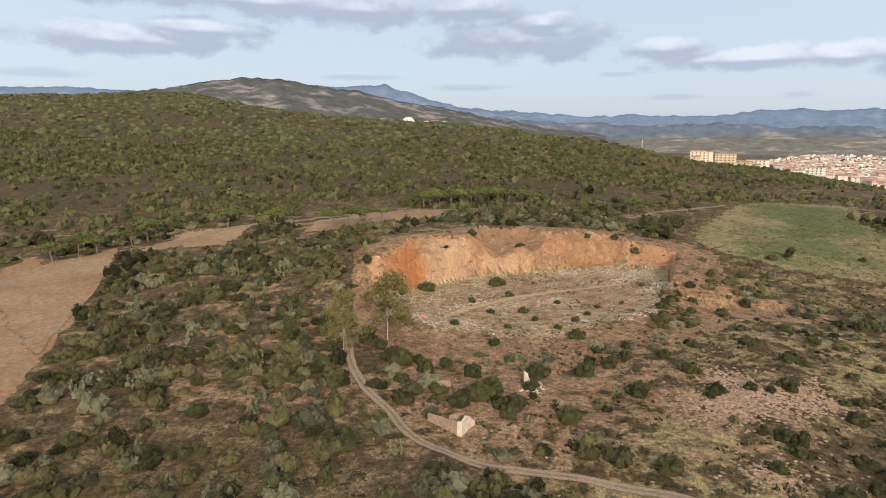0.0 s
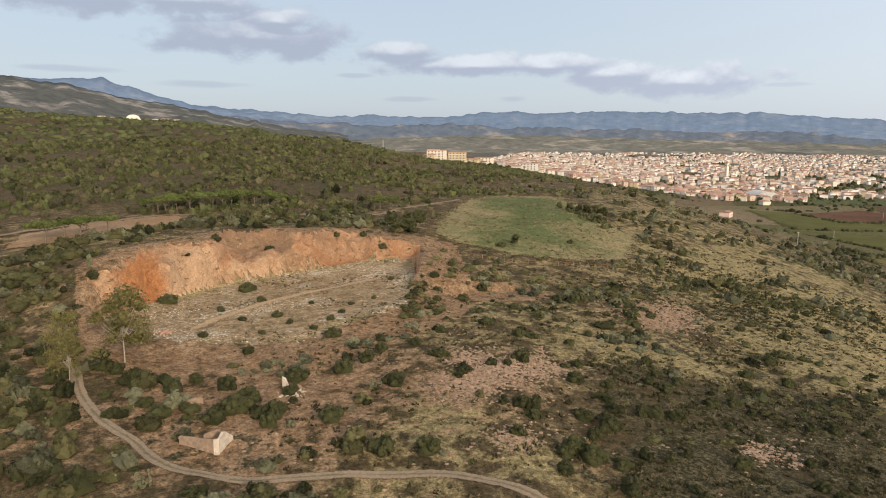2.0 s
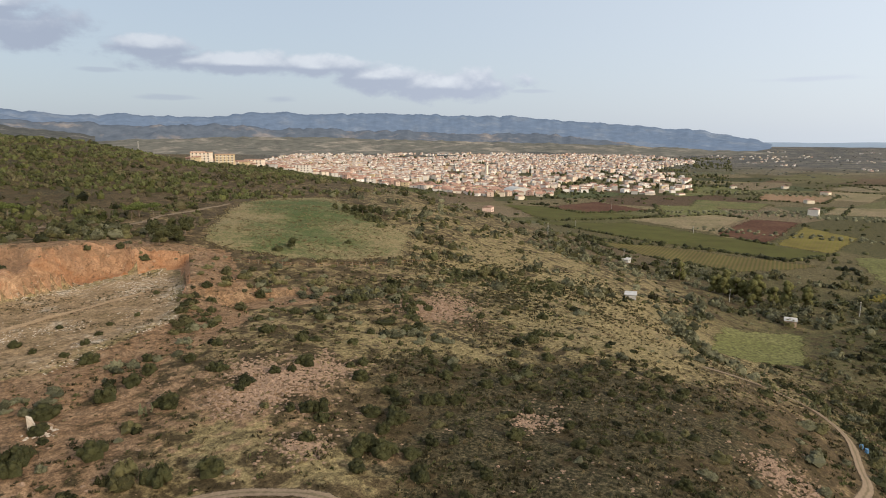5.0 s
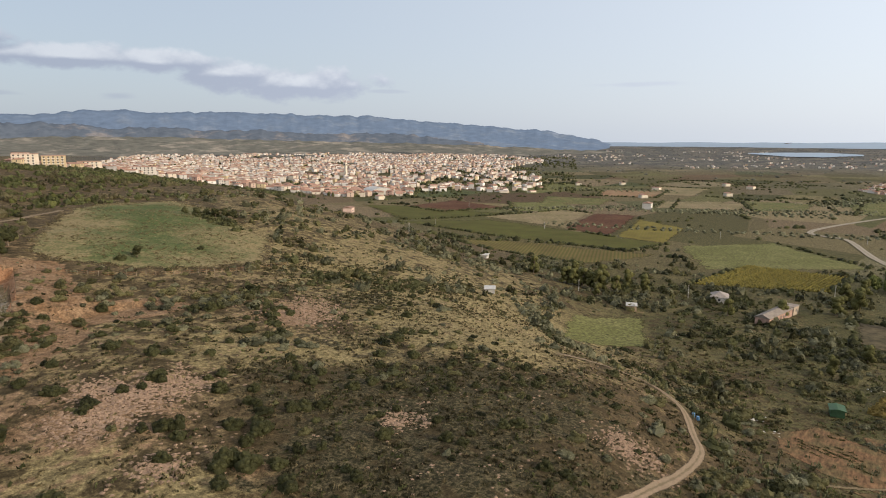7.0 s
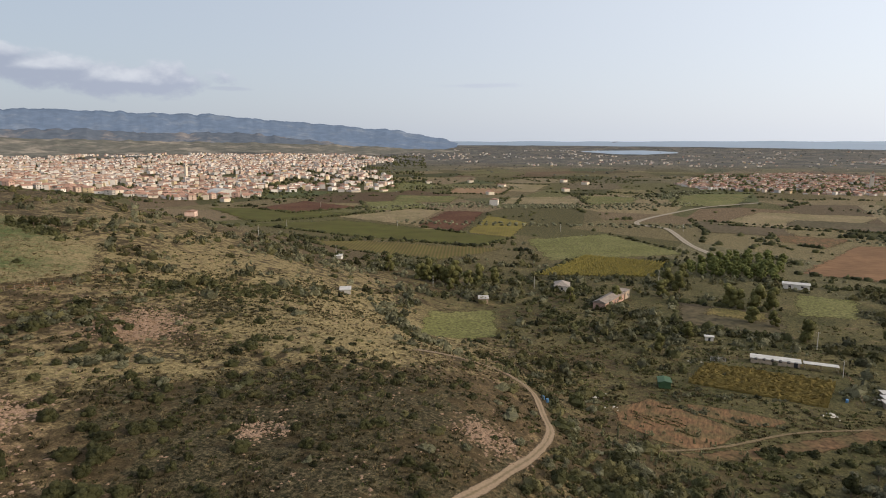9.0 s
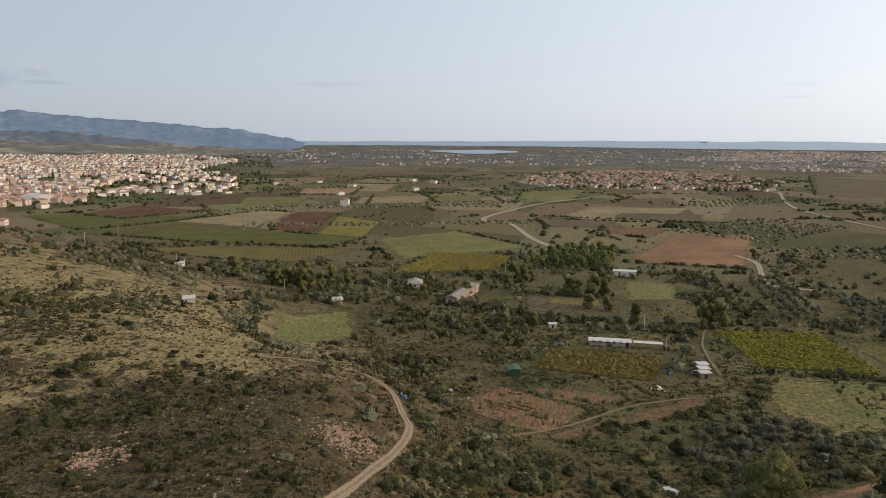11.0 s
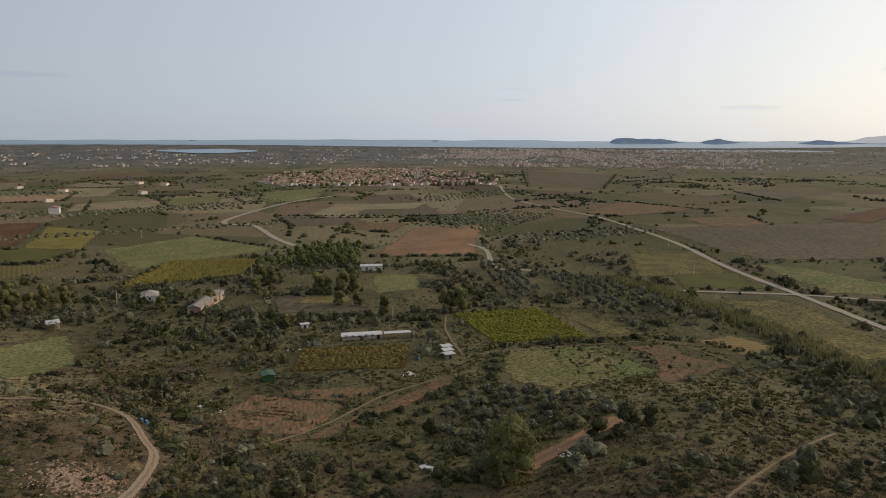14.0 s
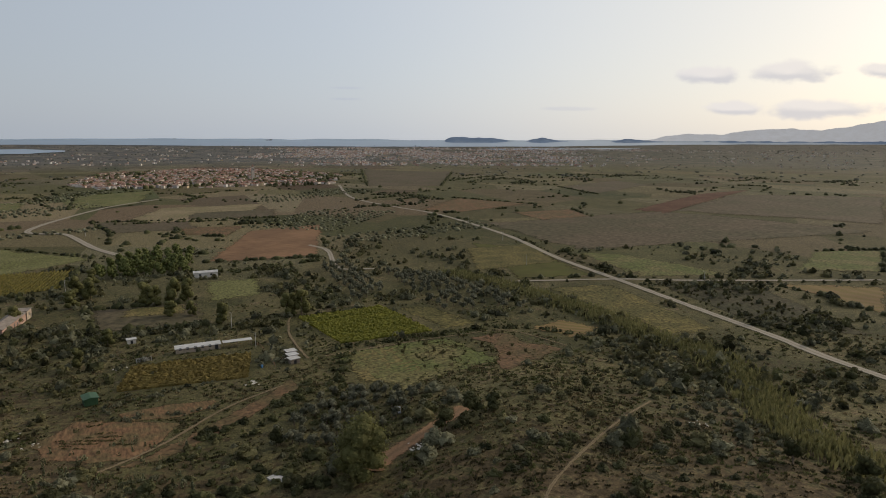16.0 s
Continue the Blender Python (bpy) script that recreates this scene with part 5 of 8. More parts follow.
def thickets():
    # dense maquis left of the quarry
    def dense(x, y):
        b, d = bearing_of(x, y), np.hypot(x, y)
        edge = np.clip((2 - b) / 5, 0, 1) + 0.0
        edge = np.where(d > 215, np.clip((22 - b) / 6, 0, 1), edge)
        edge = np.where(d < 90, np.clip((26 - b) / 14, 0, 1) * 0.9, edge)
        edge = np.where((outside(x, y, PIT) < 17) & (b > -7.8), 0, edge)
        return edge * (0.16 + 0.84 * patchy(x, y, 13, -0.6, 0.25, 51))
    x, y, rng = grow(101, -46, 30, 62, 262, 5000, dense, 1.0, 2)
    w = rng.uniform(0.8, 1.5, len(x)) * rng.choice([0.8, 1.2, 1.75], len(x)) * np.where(np.hypot(x, y) > 180, 1.15, 1)
    near = np.hypot(x, y) < 150
    mix = rng.rand(len(x))
    for name, mat, lo, hi, seed, label in (("maquis", MAQUIS, 0, 0.48, 1, "dense green maquis bushes on reddish ground"),
                                           ("lentisk_thicket", LENTISK, 0.48, 0.78, 2, "dark green lentisk bushes on the slope"),
                                           ("wild_olive_thicket", OLIVE, 0.78, 1.01, 3, "grey-green wild olive bushes on the slope")):
        k = (mix >= lo) & (mix < hi)
        for shapes, some in ((BUSHES, k & near), (MIDDLING, k & ~near)):
            scatter(name, shapes, x[some], y[some], w[some], w[some] * rng.uniform(0.95, 1.45, some.sum()), mat, label, "bushes", seed)
    # the wooded hill behind
    def wood(x, y):
        b, d, z = bearing_of(x, y), np.hypot(x, y), ground(x, y)
        edge = np.clip((34 - b) / 6, 0, 1) * np.where(b > 22, np.clip((d - 330) / 40, 0, 1), 1) * np.where(b > 14, np.clip((760 - d) / 100, 0, 1), 1)
        return edge * (0.10 + 0.84 * patchy(x, y, 30, -0.55, 0.35, 61))
    x, y, rng = grow(102, -40, 34, 262, 660, 18500, wood, 1.5)
    w = rng.uniform(1.0, 2.0, len(x)) * rng.choice([0.8, 1.2, 1.7], len(x))
    mix = rng.rand(len(x)) + 0.35 * value_noise(x / 70, y / 70, 66)
    for name, mat, lo, hi, seed, label in (("hillside_maquis", HILL_MAQUIS, -1, 0.42, 4, "green maquis covering the hillside"),
                                           ("hillside_scrub", HILL_SCRUB, 0.42, 0.74, 24, "olive-brown dry scrub covering the hillside"),
                                           ("hillside_pine", YOUNG_PINE, 0.74, 0.9, 5, "brighter green young pines on the hillside"),
                                           ("hillside_lentisk", LENTISK, 0.9, 3, 6, "dark green lentisk on the hillside")):
        k = (mix >= lo) & (mix < hi)
        scatter(name, HILLSIDE, x[k], y[k], w[k], w[k] * rng.uniform(0.9, 1.5, k.sum()), mat, label, "bushes", seed)

    def far_wood(x, y):
        b, d = bearing_of(x, y), np.hypot(x, y)
        edge = np.where(b > 12, np.clip((820 - d) / 100, 0, 1), 1)
        return edge * (0.45 + 0.55 * patchy(x, y, 90, -0.5, 0.2, 62))
    x, y, rng = grow(103, -46, 24, 640, 1750, 11500, far_wood)
    w = rng.uniform(2.2, 4.6, len(x))
    scatter("far_woodland", TUFTS, x, y, w, w * rng.uniform(0.6, 0.9, len(x)), HILL_MAQUIS, "distant green woodland on the mountain's foot", "woodland", 7, sink=0.3)

    # open scrub on the bare hill in front
    def open_scrub(x, y):
        b, d = bearing_of(x, y), np.hypot(x, y)
        return np.where((b > 0) & (b < 82), 1.0, 0.0) * np.where(d < 165, 1, 0.5) * np.where((b < 36) & (d < 135), 0.55, 1) * np.where((b > 40) & (d < 150), 1.9, 1) * (0.12 + 0.6 * patchy(x, y, 20, -0.2, 0.6, 71))
    x, y, rng = grow(104, 0, 82, 66, 330, 4600, open_scrub, 0.8, 1)
    w = rng.uniform(0.6, 1.5, len(x)) * rng.choice([0.8, 1.0, 1.5], len(x))
    mix = rng.rand(len(x)) + 0.3 * value_noise(x / 30, y / 30, 67)
    for name, mat, lo, hi, seed, label in (("scattered_lentisk", LENTISK, -1, 0.36, 8, "scattered dark bushes on the bare hill"), ("scattered_maquis", MAQUIS, 0.36, 0.7, 9, "scattered green bushes on the bare hill"),
                                           ("scattered_olive", OLIVE, 0.7, 3, 25, "scattered grey-green bushes on the bare hill")):
        k = (mix >= lo) & (mix < hi)
        scatter(name, MIDDLING, x[k], y[k], w[k], w[k] * rng.uniform(0.75, 1.1, k.sum()), mat, label, "bushes", seed)

    # low brown scrub that darkens the hill's flank
    def low_scrub(x, y):
        b, d = bearing_of(x, y), np.hypot(x, y)
        heart = 0.8 * np.exp(-((b - 54) / 22) ** 2 - ((d - 108) / 48) ** 2) + 0.7 * np.exp(-((b - 50) / 12) ** 2 - ((d - 215) / 40) ** 2)
        heart += 0.34 * np.exp(-((b - 128) / 20) ** 2 - ((d - 125) / 50) ** 2) + 0.07 * np.exp(-((b - 10) / 20) ** 2 - ((d - 95) / 40) ** 2)
        heart *= 1 - np.clip(light_patches(x, y), 0, 0.95)
        return np.clip(heart * 2.6, 0, 1) * (0.10 + 0.75 * patchy(x, y, 11, -0.5, 0.4, 72))
    x, y, rng = grow(105, -20, 155, 62, 300, 150000, low_scrub, 0.6, 2)
    w = rng.uniform(0.35, 0.85, len(x))
    mix = rng.rand(len(x)) + 0.35 * value_noise(x / 9, y / 9, 68)
    for name, mat, lo, hi, seed, label in (("dry_scrub", BROOM, -1, 0.6, 10, "low brown dry scrub on the hill"), ("low_scrub", HILL_MAQUIS, 0.6, 0.85, 11, "low dull green scrub on the hill"), ("pale_scrub", STRAW, 0.85, 3, 26, "dry pale twigs among the scrub")):
        k = (mix >= lo) & (mix < hi)
        scatter(name, BRUSH, x[k], y[k], w[k], w[k] * rng.uniform(0.4, 0.75, k.sum()), mat, label, "scrub", seed, sink=0.05, smooth=False)

    # straw tufts
    def straw(x, y):
        d, b = np.hypot(x, y), bearing_of(x, y)
        return np.clip(cover_of(x, y, ground(x, y))[2] * 1.2 - 0.1, 0, 1) * (0.2 + 0.8 * patchy(x, y, 9, -0.5, 0.4, 73))
    x, y, rng = grow(106, -20, 140, 62, 230, 26000, straw, 0.3, 0)
    w = rng.uniform(0.18, 0.5, len(x))
    scatter("dry_grass", BRUSH, x, y, w * 1.4, w * 0.9, STRAW, "tufts of dry straw-coloured grass", "grass", 12, sink=0.03)

    rng = rng_of(116)
    x, y = rng.uniform(84, 200, 9000), rng.uniform(176, 324, 9000)
    k = in_plan(x, y, PASTURE_PLAN) & (rough_noise(x / 9, y / 14, 76, 3) + rng.normal(0, 0.2, 9000) > -0.1)
    w = rng.uniform(0.3, 0.9, k.sum())
    scatter("pasture_straw", BRUSH, x[k], y[k], w, w * 0.6, STRAW, "pale dry stalks standing over the pasture", "grass", 117, sink=0.03, smooth=False)

    # the hollow between hill and plain
    def hollow(x, y):
        b, d = bearing_of(x, y), np.hypot(x, y)
        side = np.clip((b - 30) / 8, 0, 1) * np.clip((d - 195) / 30, 0, 1)
        side = np.maximum(side, np.clip((b - 72) / 8, 0, 1) * np.clip((d - 90) / 20, 0, 1))
        return side * np.clip((520 - d) / 120, 0.0, 1) * np.where(b < 62, 0.55, 1) * (0.03 + 0.3 * np.exp(-((b - 98) / 16) ** 2 - ((d - 128) / 36) ** 2) + 0.9 * patchy(x, y, 22, -0.2, 0.45, 81)) * 0.9
    x, y, rng = grow(107, 28, 158, 90, 520, 27000, hollow, 1.6)
    for plan in CLEARINGS:
        keep = ~in_plan(x, y, plan) | (rng.rand(len(x)) < (0.04 if plan[0][0] > 300 else 0.16))
        x, y = x[keep], y[keep]
    w = rng.uniform(0.8, 1.4, len(x)) * rng.choice([0.8, 1.3, 2.4], len(x), p=[0.4, 0.35, 0.25])
    near = np.hypot(x, y) < 185
    mix = rng.rand(len(x))
    for name, mat, lo, hi, seed, label in (("hedge_bushes", LENTISK, 0, 0.17, 13, "dark bushes in hedges and hollows"),
                                           ("olive_bushes", OLIVE, 0.17, 0.66, 14, "grey-green olive bushes among plots"),
                                           ("green_bushes", MAQUIS, 0.66, 1.01, 15, "green bushes among plots")):
        k = (mix >= lo) & (mix < hi)
        for shapes, some in ((MIDDLING, k & near), (SMALL, k & ~near)):
            scatter(name, shapes, x[some], y[some], w[some], w[some] * rng.uniform(0.95, 1.35, some.sum()), mat, label, "bushes", seed)

    # low weeds between the bushes of the hollow
    def weeds(x, y):
        b, d = bearing_of(x, y), np.hypot(x, y)
        return np.clip((b - 70) / 8, 0, 1) * np.clip((d - 84) / 20, 0, 1) * np.clip((330 - d) / 120, 0, 1) * (0.1 + 0.9 * patchy(x, y, 12, -0.4, 0.5, 83))
    x, y, rng = grow(121, 68, 156, 84, 330, 42000, weeds, 0.4)
    w = rng.uniform(0.4, 1.1, len(x))
    mix = rng.rand(len(x)) + 0.4 * value_noise(x / 14, y / 14, 84)
    for name, mat, lo, hi, seed, label in (("green_weeds", HILL_MAQUIS, -1, 0.5, 27, "low green weeds among the bushes"), ("brown_weeds", BROOM, 0.5, 0.8, 28, "low brown weeds among the bushes"), ("dry_weeds", STRAW, 0.8, 3, 29, "low straw-coloured weeds among the bushes")):
        k = (mix >= lo) & (mix < hi)
        scatter(name, BRUSH, x[k], y[k], w[k], w[k] * rng.uniform(0.4, 0.8, k.sum()), mat, label, "weeds", seed, sink=0.05, smooth=False)

    # weeds left standing along the furrows and under the orchard trees
    rng = rng_of(122)
    u, v = rng.rand(900), (rng.randint(0, 9, 900) + rng.normal(0.5, 0.1, 900)) / 9
    x, y = 150 + 34 * v + 14 * u - 14 * v * u, -4 + 12 * v + 18 * u - 4 * v * u
    keep = in_plan(x, y, PLOTS[0]) & (rough_noise(x / 6, y / 6, 85, 2) > -0.1)
    ex, ey = rng.uniform(158, 210, 900), rng.uniform(-143, -103, 900)
    other = in_plan(ex, ey, PLOTS[2]) & (rough_noise(ex / 7, ey / 7, 86, 2) > 0)
    x, y = np.concatenate([x[keep], ex[other]]), np.concatenate([y[keep], ey[other]])
    w = rng.uniform(0.3, 0.75, len(x))
    scatter("furrow_weeds", BRUSH, x, y, w, w * 0.6, MAQUIS, "green weeds standing along the furrows", "weeds", 123, sink=0.04)

    # hedgerows and trees far over the plain
    def plain_trees(x, y):
        d = np.hypot(x, y)
        c, s = 0.88 * x + 0.47 * y, -0.47 * x + 0.88 * y
        line = np.minimum(np.abs(rough_noise(c / 150, s / 95, 91, 2)), np.abs(value_noise(c / 60, s / 210, 94)) * 0.8)
        return 0.005 + 0.95 * (line < 0.045) * patchy(x, y, 160, -0.45, 0.3, 92)
    x, y, rng = grow(108, 24, 158, 440, 1500, 60000, plain_trees, 2)
    town = in_quad(x, y, [(290, 760), (600, 715), (720, 560), (2600, 1400), (1500, 3000)])
    x, y = x[~town], y[~town]
    w = rng.uniform(1.3, 3.2, len(x))
    scatter("far_hedges", TUFTS, x, y, w, w * rng.uniform(0.8, 1.2, len(x)), LENTISK, "hedges and lone trees across the plain", "hedge", 16, sink=0.3)
    # bushes along the far plots' edges
    rng = rng_of(118)
    ex, ey = [], []
    for plan in FIELDS:
        if math.hypot(*plan[0]) < 330:
            continue
        for (ax, ay), (bx, by) in zip(plan, plan[1:] + plan[:1]):
            if rng.rand() < 0.26:
                n = int(math.hypot(bx - ax, by - ay) / 2.2)
                u = rng.rand(n) ** rng.uniform(0.7, 1.6)
                ex.append(ax + (bx - ax) * u + rng.normal(0, 0.9, n))
                ey.append(ay + (by - ay) * u + rng.normal(0, 0.9, n))
    x, y = np.concatenate(ex), np.concatenate(ey)
    for line, width in ROADS:
        clear = ~near_line(x, y, line, width / 2 + 4)
        x, y = x[clear], y[clear]
    w = rng.uniform(0.8, 2.4, len(x))
    scatter("field_hedges", TUFTS, x, y, w, w * 1.1, LENTISK, "dark hedges along the edges of far plots", "hedge", 119, sink=0.2)
    # olive plantations in rows over the plain
    ex, ey = [], []
    for cx, cy, turn, rows, cols, gap in ((1020, 395, 0.4, 8, 22, 9), (600, 150, 0.3, 4, 40, 7), (620, -185, 0.8, 12, 20, 8), (760, 190, 0.3, 5, 34, 8), (820, 110, 0.5, 6, 26, 8), (500, -230, 0.2, 7, 22, 7), (900, -250, 0.6, 8, 26, 9), (1000, 60, 1.2, 7, 24, 8), (720, 320, 0.9, 4, 30, 7)):
        i, j = np.meshgrid(np.arange(rows) - rows / 2, np.arange(cols) - cols / 2)
        keep = rng.rand(*i.shape) < 0.85
        i, j = i[keep] * gap + rng.normal(0, 1, keep.sum()), j[keep] * gap + rng.normal(0, 1, keep.sum())
        ex.append(cx + i * math.cos(turn) - j * math.sin(turn))
        ey.append(cy + i * math.sin(turn) + j * math.cos(turn))
    x, y = np.concatenate(ex), np.concatenate(ey)
    w = rng.uniform(1.3, 2.3, len(x))
    scatter("olive_plantations", TUFTS, x, y, w, w * 1.0, OLIVE, "grey-green olive plantations in rows over the plain", "olive trees", 120, sink=0.2)
    def lines(x, y):
        c, q = 0.8 * x + 0.6 * y, -0.6 * x + 0.8 * y
        line = np.minimum(np.abs(rough_noise(c / 420, q / 130, 191, 2)), np.abs(value_noise(c / 150, q / 380, 194)))
        return 0.05 + 0.9 * (line < 0.06) + 0.5 * patchy(x, y, 260, 0.25, 0.6, 93)
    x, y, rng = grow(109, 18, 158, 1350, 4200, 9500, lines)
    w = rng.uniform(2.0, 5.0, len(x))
    scatter("distant_trees", TUFTS, x, y, w, w * 0.7, HAZED_LEAF, "distant trees and hedges on the plain", "trees", 17, sink=0.3)


thickets()


# ---- single trees and bushes ----
def tube(pts, radii, sides=6):
    pts = np.array(pts, float)
    a = np.linspace(0, 2 * np.pi, sides, endpoint=False)
    v = []
    for i, p in enumerate(pts):
        d = pts[min(i + 1, len(pts) - 1)] - pts[max(i - 1, 0)]
        d /= np.linalg.norm(d) + 1e-9
        u = np.cross(d, (0.3, 0.9, 0.2))
        u /= np.linalg.norm(u)
        w = np.cross(d, u)
        v.append(p + radii[i] * (np.cos(a)[:, None] * u + np.sin(a)[:, None] * w))
    f = []
    for i in range(len(pts) - 1):
        for k in range(sides):
            p, q = i * sides + k, i * sides + (k + 1) % sides
            f += [(p, q, q + sides), (p, q + sides, p + sides)]
    return np.concatenate(v), np.array(f)


def tree(name, seed, high, lobes, cards, card, bark, leaf, label, category, stem=0.18, core=0.62, lean=0.06):
    """A tapered trunk with limbs that carry leafy lobes: (x, y, z, radius, squash) in shares of the height."""
    rng = rng_of(seed)
    ob = tagged(new(name), label, category)
    top = np.array([rng.normal(0, lean), rng.normal(0, lean), 0.8]) * high
    mid = top * 0.5 + np.array([rng.normal(0, 0.03), rng.normal(0, 0.03), 0]) * high
    pieces = [tube([(0, 0, -0.4), (0, 0, 0.2), mid, top], [stem * 1.5, stem * 1.1, stem * 0.75, stem * 0.2], 7)]
    for x, y, z, r, q in lobes:
        start = mid * rng.uniform(0.7, 1.3)
        end = np.array([x, y, z]) * high
        pieces.append(tube([start, (start + end) / 2 + [0, 0, -0.02 * high], end], [stem * 0.5, stem * 0.35, stem * 0.1], 5))
    v, f = joined(pieces)
    sheet_mesh("trunk", v, f, bark, np.zeros(len(v)), True, ob)
    lob = np.array(lobes)
    share = lob[:, 3] ** 2 / (lob[:, 3] ** 2).sum()
    which = rng.choice(len(lob), cards, p=share)
    d = unit_dirs(rng, cards, -0.55)
    rad = lob[which, 3][:, None] * high * rng.uniform(0.55, 1.12, (cards, 1))
    c = lob[which, :3] * high + d * rad * np.column_stack([np.ones(cards), np.ones(cards), lob[which, 4]])
    n = d + rng.normal(0, 0.4, (cards, 3))
    n /= np.linalg.norm(n, axis=1)[:, None]
    pieces = [leaf_cards(rng, c, n, card)]
    for x, y, z, r, q in lobes:
        bv, bf = BALL1
        k = 1 + 0.3 * (rng.rand(len(bv), 1) - 0.5)
        pieces.append((bv * k * [r * core * high, r * core * high, r * core * high * q] + np.array([x, y, z]) * high, bf))
    v, f = joined(pieces)
    sheet_mesh("crown", v, f, leaf, np.full(len(v), 0.5), True, ob)
    return ob


def random_lobes(seed, n, wide, low, top, r0, r1, squash=0.85):
    rng = rng_of(seed)
    out = []
    for k in range(n):
        z = low + (top - low) * (k + 0.5) / n
        a, s = rng.uniform(0, 6.28), wide * rng.uniform(0.3, 1.0) * (1 - 0.45 * (z - low) / (top - low))
        out.append((s * math.cos(a), s * math.sin(a), z, rng.uniform(r0, r1), squash))
    return out


def bush_thing(name, seed, leaf, label, cards=260, flat=1.45, lobes=9, size=0.085):
    v, f = bushy(seed, cards, flat, lobes, size)
    ob = sheet_mesh(name, v, f, leaf, np.full(len(v), 0.45), True)
    return tagged(ob, label, "bush")


def plant(models, spots, seed, group, spread=0.12, sink=0.1):
    """Set models on the ground at (x, y, scale), in turn."""
    rng = rng_of(seed)
    first = set()
    for i, spot in enumerate(spots):
        x, y, s = spot
        ob = models[i % len(models)]
        m = pose(x, y, float(ground(x, y)) - sink, 0, 0, float(rng.uniform(0, 360))) @ Matrix.Diagonal((s * rng.uniform(1 - spread, 1 + spread), s * rng.uniform(1 - spread, 1 + spread), s * rng.uniform(1 - spread, 1 + spread), 1))
        if i % len(models) == i and i not in first:
            ob.matrix_basis = m
            first.add(i)
            tagged(ob, group=group)
        else:
            made = copy_thing(ob, pose(0, 0, 0))
            made.matrix_basis = m
    return models


def trees():
    pine = [tree("stone_pine", s, 5.6, [(0, 0, 0.80, 0.40, 0.46), (0.32, 0.07, 0.76, 0.34, 0.44), (-0.3, 0.17, 0.77, 0.35, 0.42), (0.03, -0.33, 0.75, 0.34, 0.44), (-0.12, -0.07, 0.90, 0.3, 0.42)][: 4 + s % 2],
                 520, 0.30, BARK, PINE, "green umbrella-shaped stone pine beside the forest track", "tree", 0.17) for s in (401, 402, 403)]
    spots = [(-119, 194, 1.0), (-116, 203, 0.9), (-110, 203, 0.95), (-104, 214, 0.9), (-101, 219, 1.15), (-79, 236, 1.0), (-60, 232, 1.05), (-38, 223, 1.15), (-29, 227, 1.0), (-34, 230, 0.9),
             (-12, 276, 0.95), (-8, 278, 0.9), (-5, 280, 0.95), (-1, 283, 1.0), (4, 284, 1.05), (8, 288, 0.95), (13, 290, 1.1), (17, 293, 1.0), (21, 296, 1.1), (25, 297, 1.05), (31, 297, 0.9), (37, 297, 0.95), (41, 295, 0.9),
             (79, 273, 0.8), (83, 276, 0.85), (89, 278, 0.85), (84, 281, 0.8), (-2, 290, 1.0), (10, 297, 1.0), (19, 303, 1.0), (28, 304, 1.0), (-22, 233, 0.8)]
    spots = [(x, y, k * 1.25) for x, y, k in spots]
    plant(pine, spots, 41, "stone pines by the forest track")

    gum_tall = [tree("eucalyptus", s, 12.5, random_lobes(s, 34, 0.42, 0.2, 0.95, 0.09, 0.15), 2600, 0.22, PALE_BARK, GUM_PALE, "tall eucalyptus with pale trunk and yellow-green crown", "tree", 0.11, 0.4) for s in (411, 412)]
    plant(gum_tall, [(-11, 128, 1.1), (-21, 129, 0.74), (-19, 121, 0.6)], 42, "eucalyptus trees by the quarry")
    gum = [tree("eucalyptus", s, 10.0, random_lobes(s, 13, 0.30, 0.14, 0.9, 0.16, 0.23, 0.95), 420, 0.33, BARK, GUM, "full-crowned dark eucalyptus in the valley", "tree", 0.2, 0.82) for s in (413, 414, 415)]
    plant(gum, [(312, 162, 0.95), (311, 142, 1.0), (311, 138, 0.9), (313, 134, 1.1), (314, 130, 1.0), (314, 125, 1.1), (317, 117, 1.0), (326, 114, 1.1), (328, 106, 0.9),
                (330, -11, 1.15), (326, -15, 1.0), (328, -24, 1.1), (325, -30, 1.1), (275, -38, 1.0), (274, -65, 1.0), (273, -71, 1.05), (279, -69, 0.9), (370, 19, 1.0), (354, 12, 1.05), (340, 20, 1.0), (318, 40, 0.9), (305, 60, 0.8),
                (340, 150, 0.8), (345, 135, 0.9), (300, 120, 0.7), (398, 12, 0.9), (262, 5, 0.7), (240, 14, 0.7), (300, -20, 0.8), (296, -28, 0.7)], 49, "eucalyptus trees of the valley")
    grove = [tree("young_eucalyptus", s, 7.5, random_lobes(s, 12, 0.34, 0.14, 0.9, 0.17, 0.25, 0.95), 330, 0.30, BARK, GROVE_GUM, "bright green young eucalyptus in a dense grove", "tree", 0.15, 0.8) for s in (416, 417)]
    rng = rng_of(418)
    spots = [(x + rng.normal(0, 1.2), y + rng.normal(0, 1.2), rng.uniform(0.8, 1.15)) for x, y0, y1 in ((408, -36, 6), (416, -38, 8), (425, -40, 7), (435, -42, 4), (446, -44, 0), (458, -46, -6), (470, -46, -14)) for y in np.arange(y0, y1, 6.5)]
    plant(grove, spots, 419, "young eucalyptus trees of the grove")
    great = tree("great_eucalyptus", 421, 13.5, random_lobes(421, 24, 0.40, 0.14, 0.9, 0.15, 0.23, 1.0), 3000, 0.32, PALE_BARK, GREAT_GUM, "huge bushy eucalyptus standing alone among valley scrub", "tree", 0.4, 0.72)
    plant([great], [(116, -41, 1.0)], 43, "")
    oak = [tree("holm_oak", s, 6.0, random_lobes(s, 9, 0.34, 0.34, 0.85, 0.2, 0.3, 0.85), 420, 0.34, BARK, LENTISK, "round dark green holm oak", "tree", 0.2, 0.8) for s in (431, 432)]
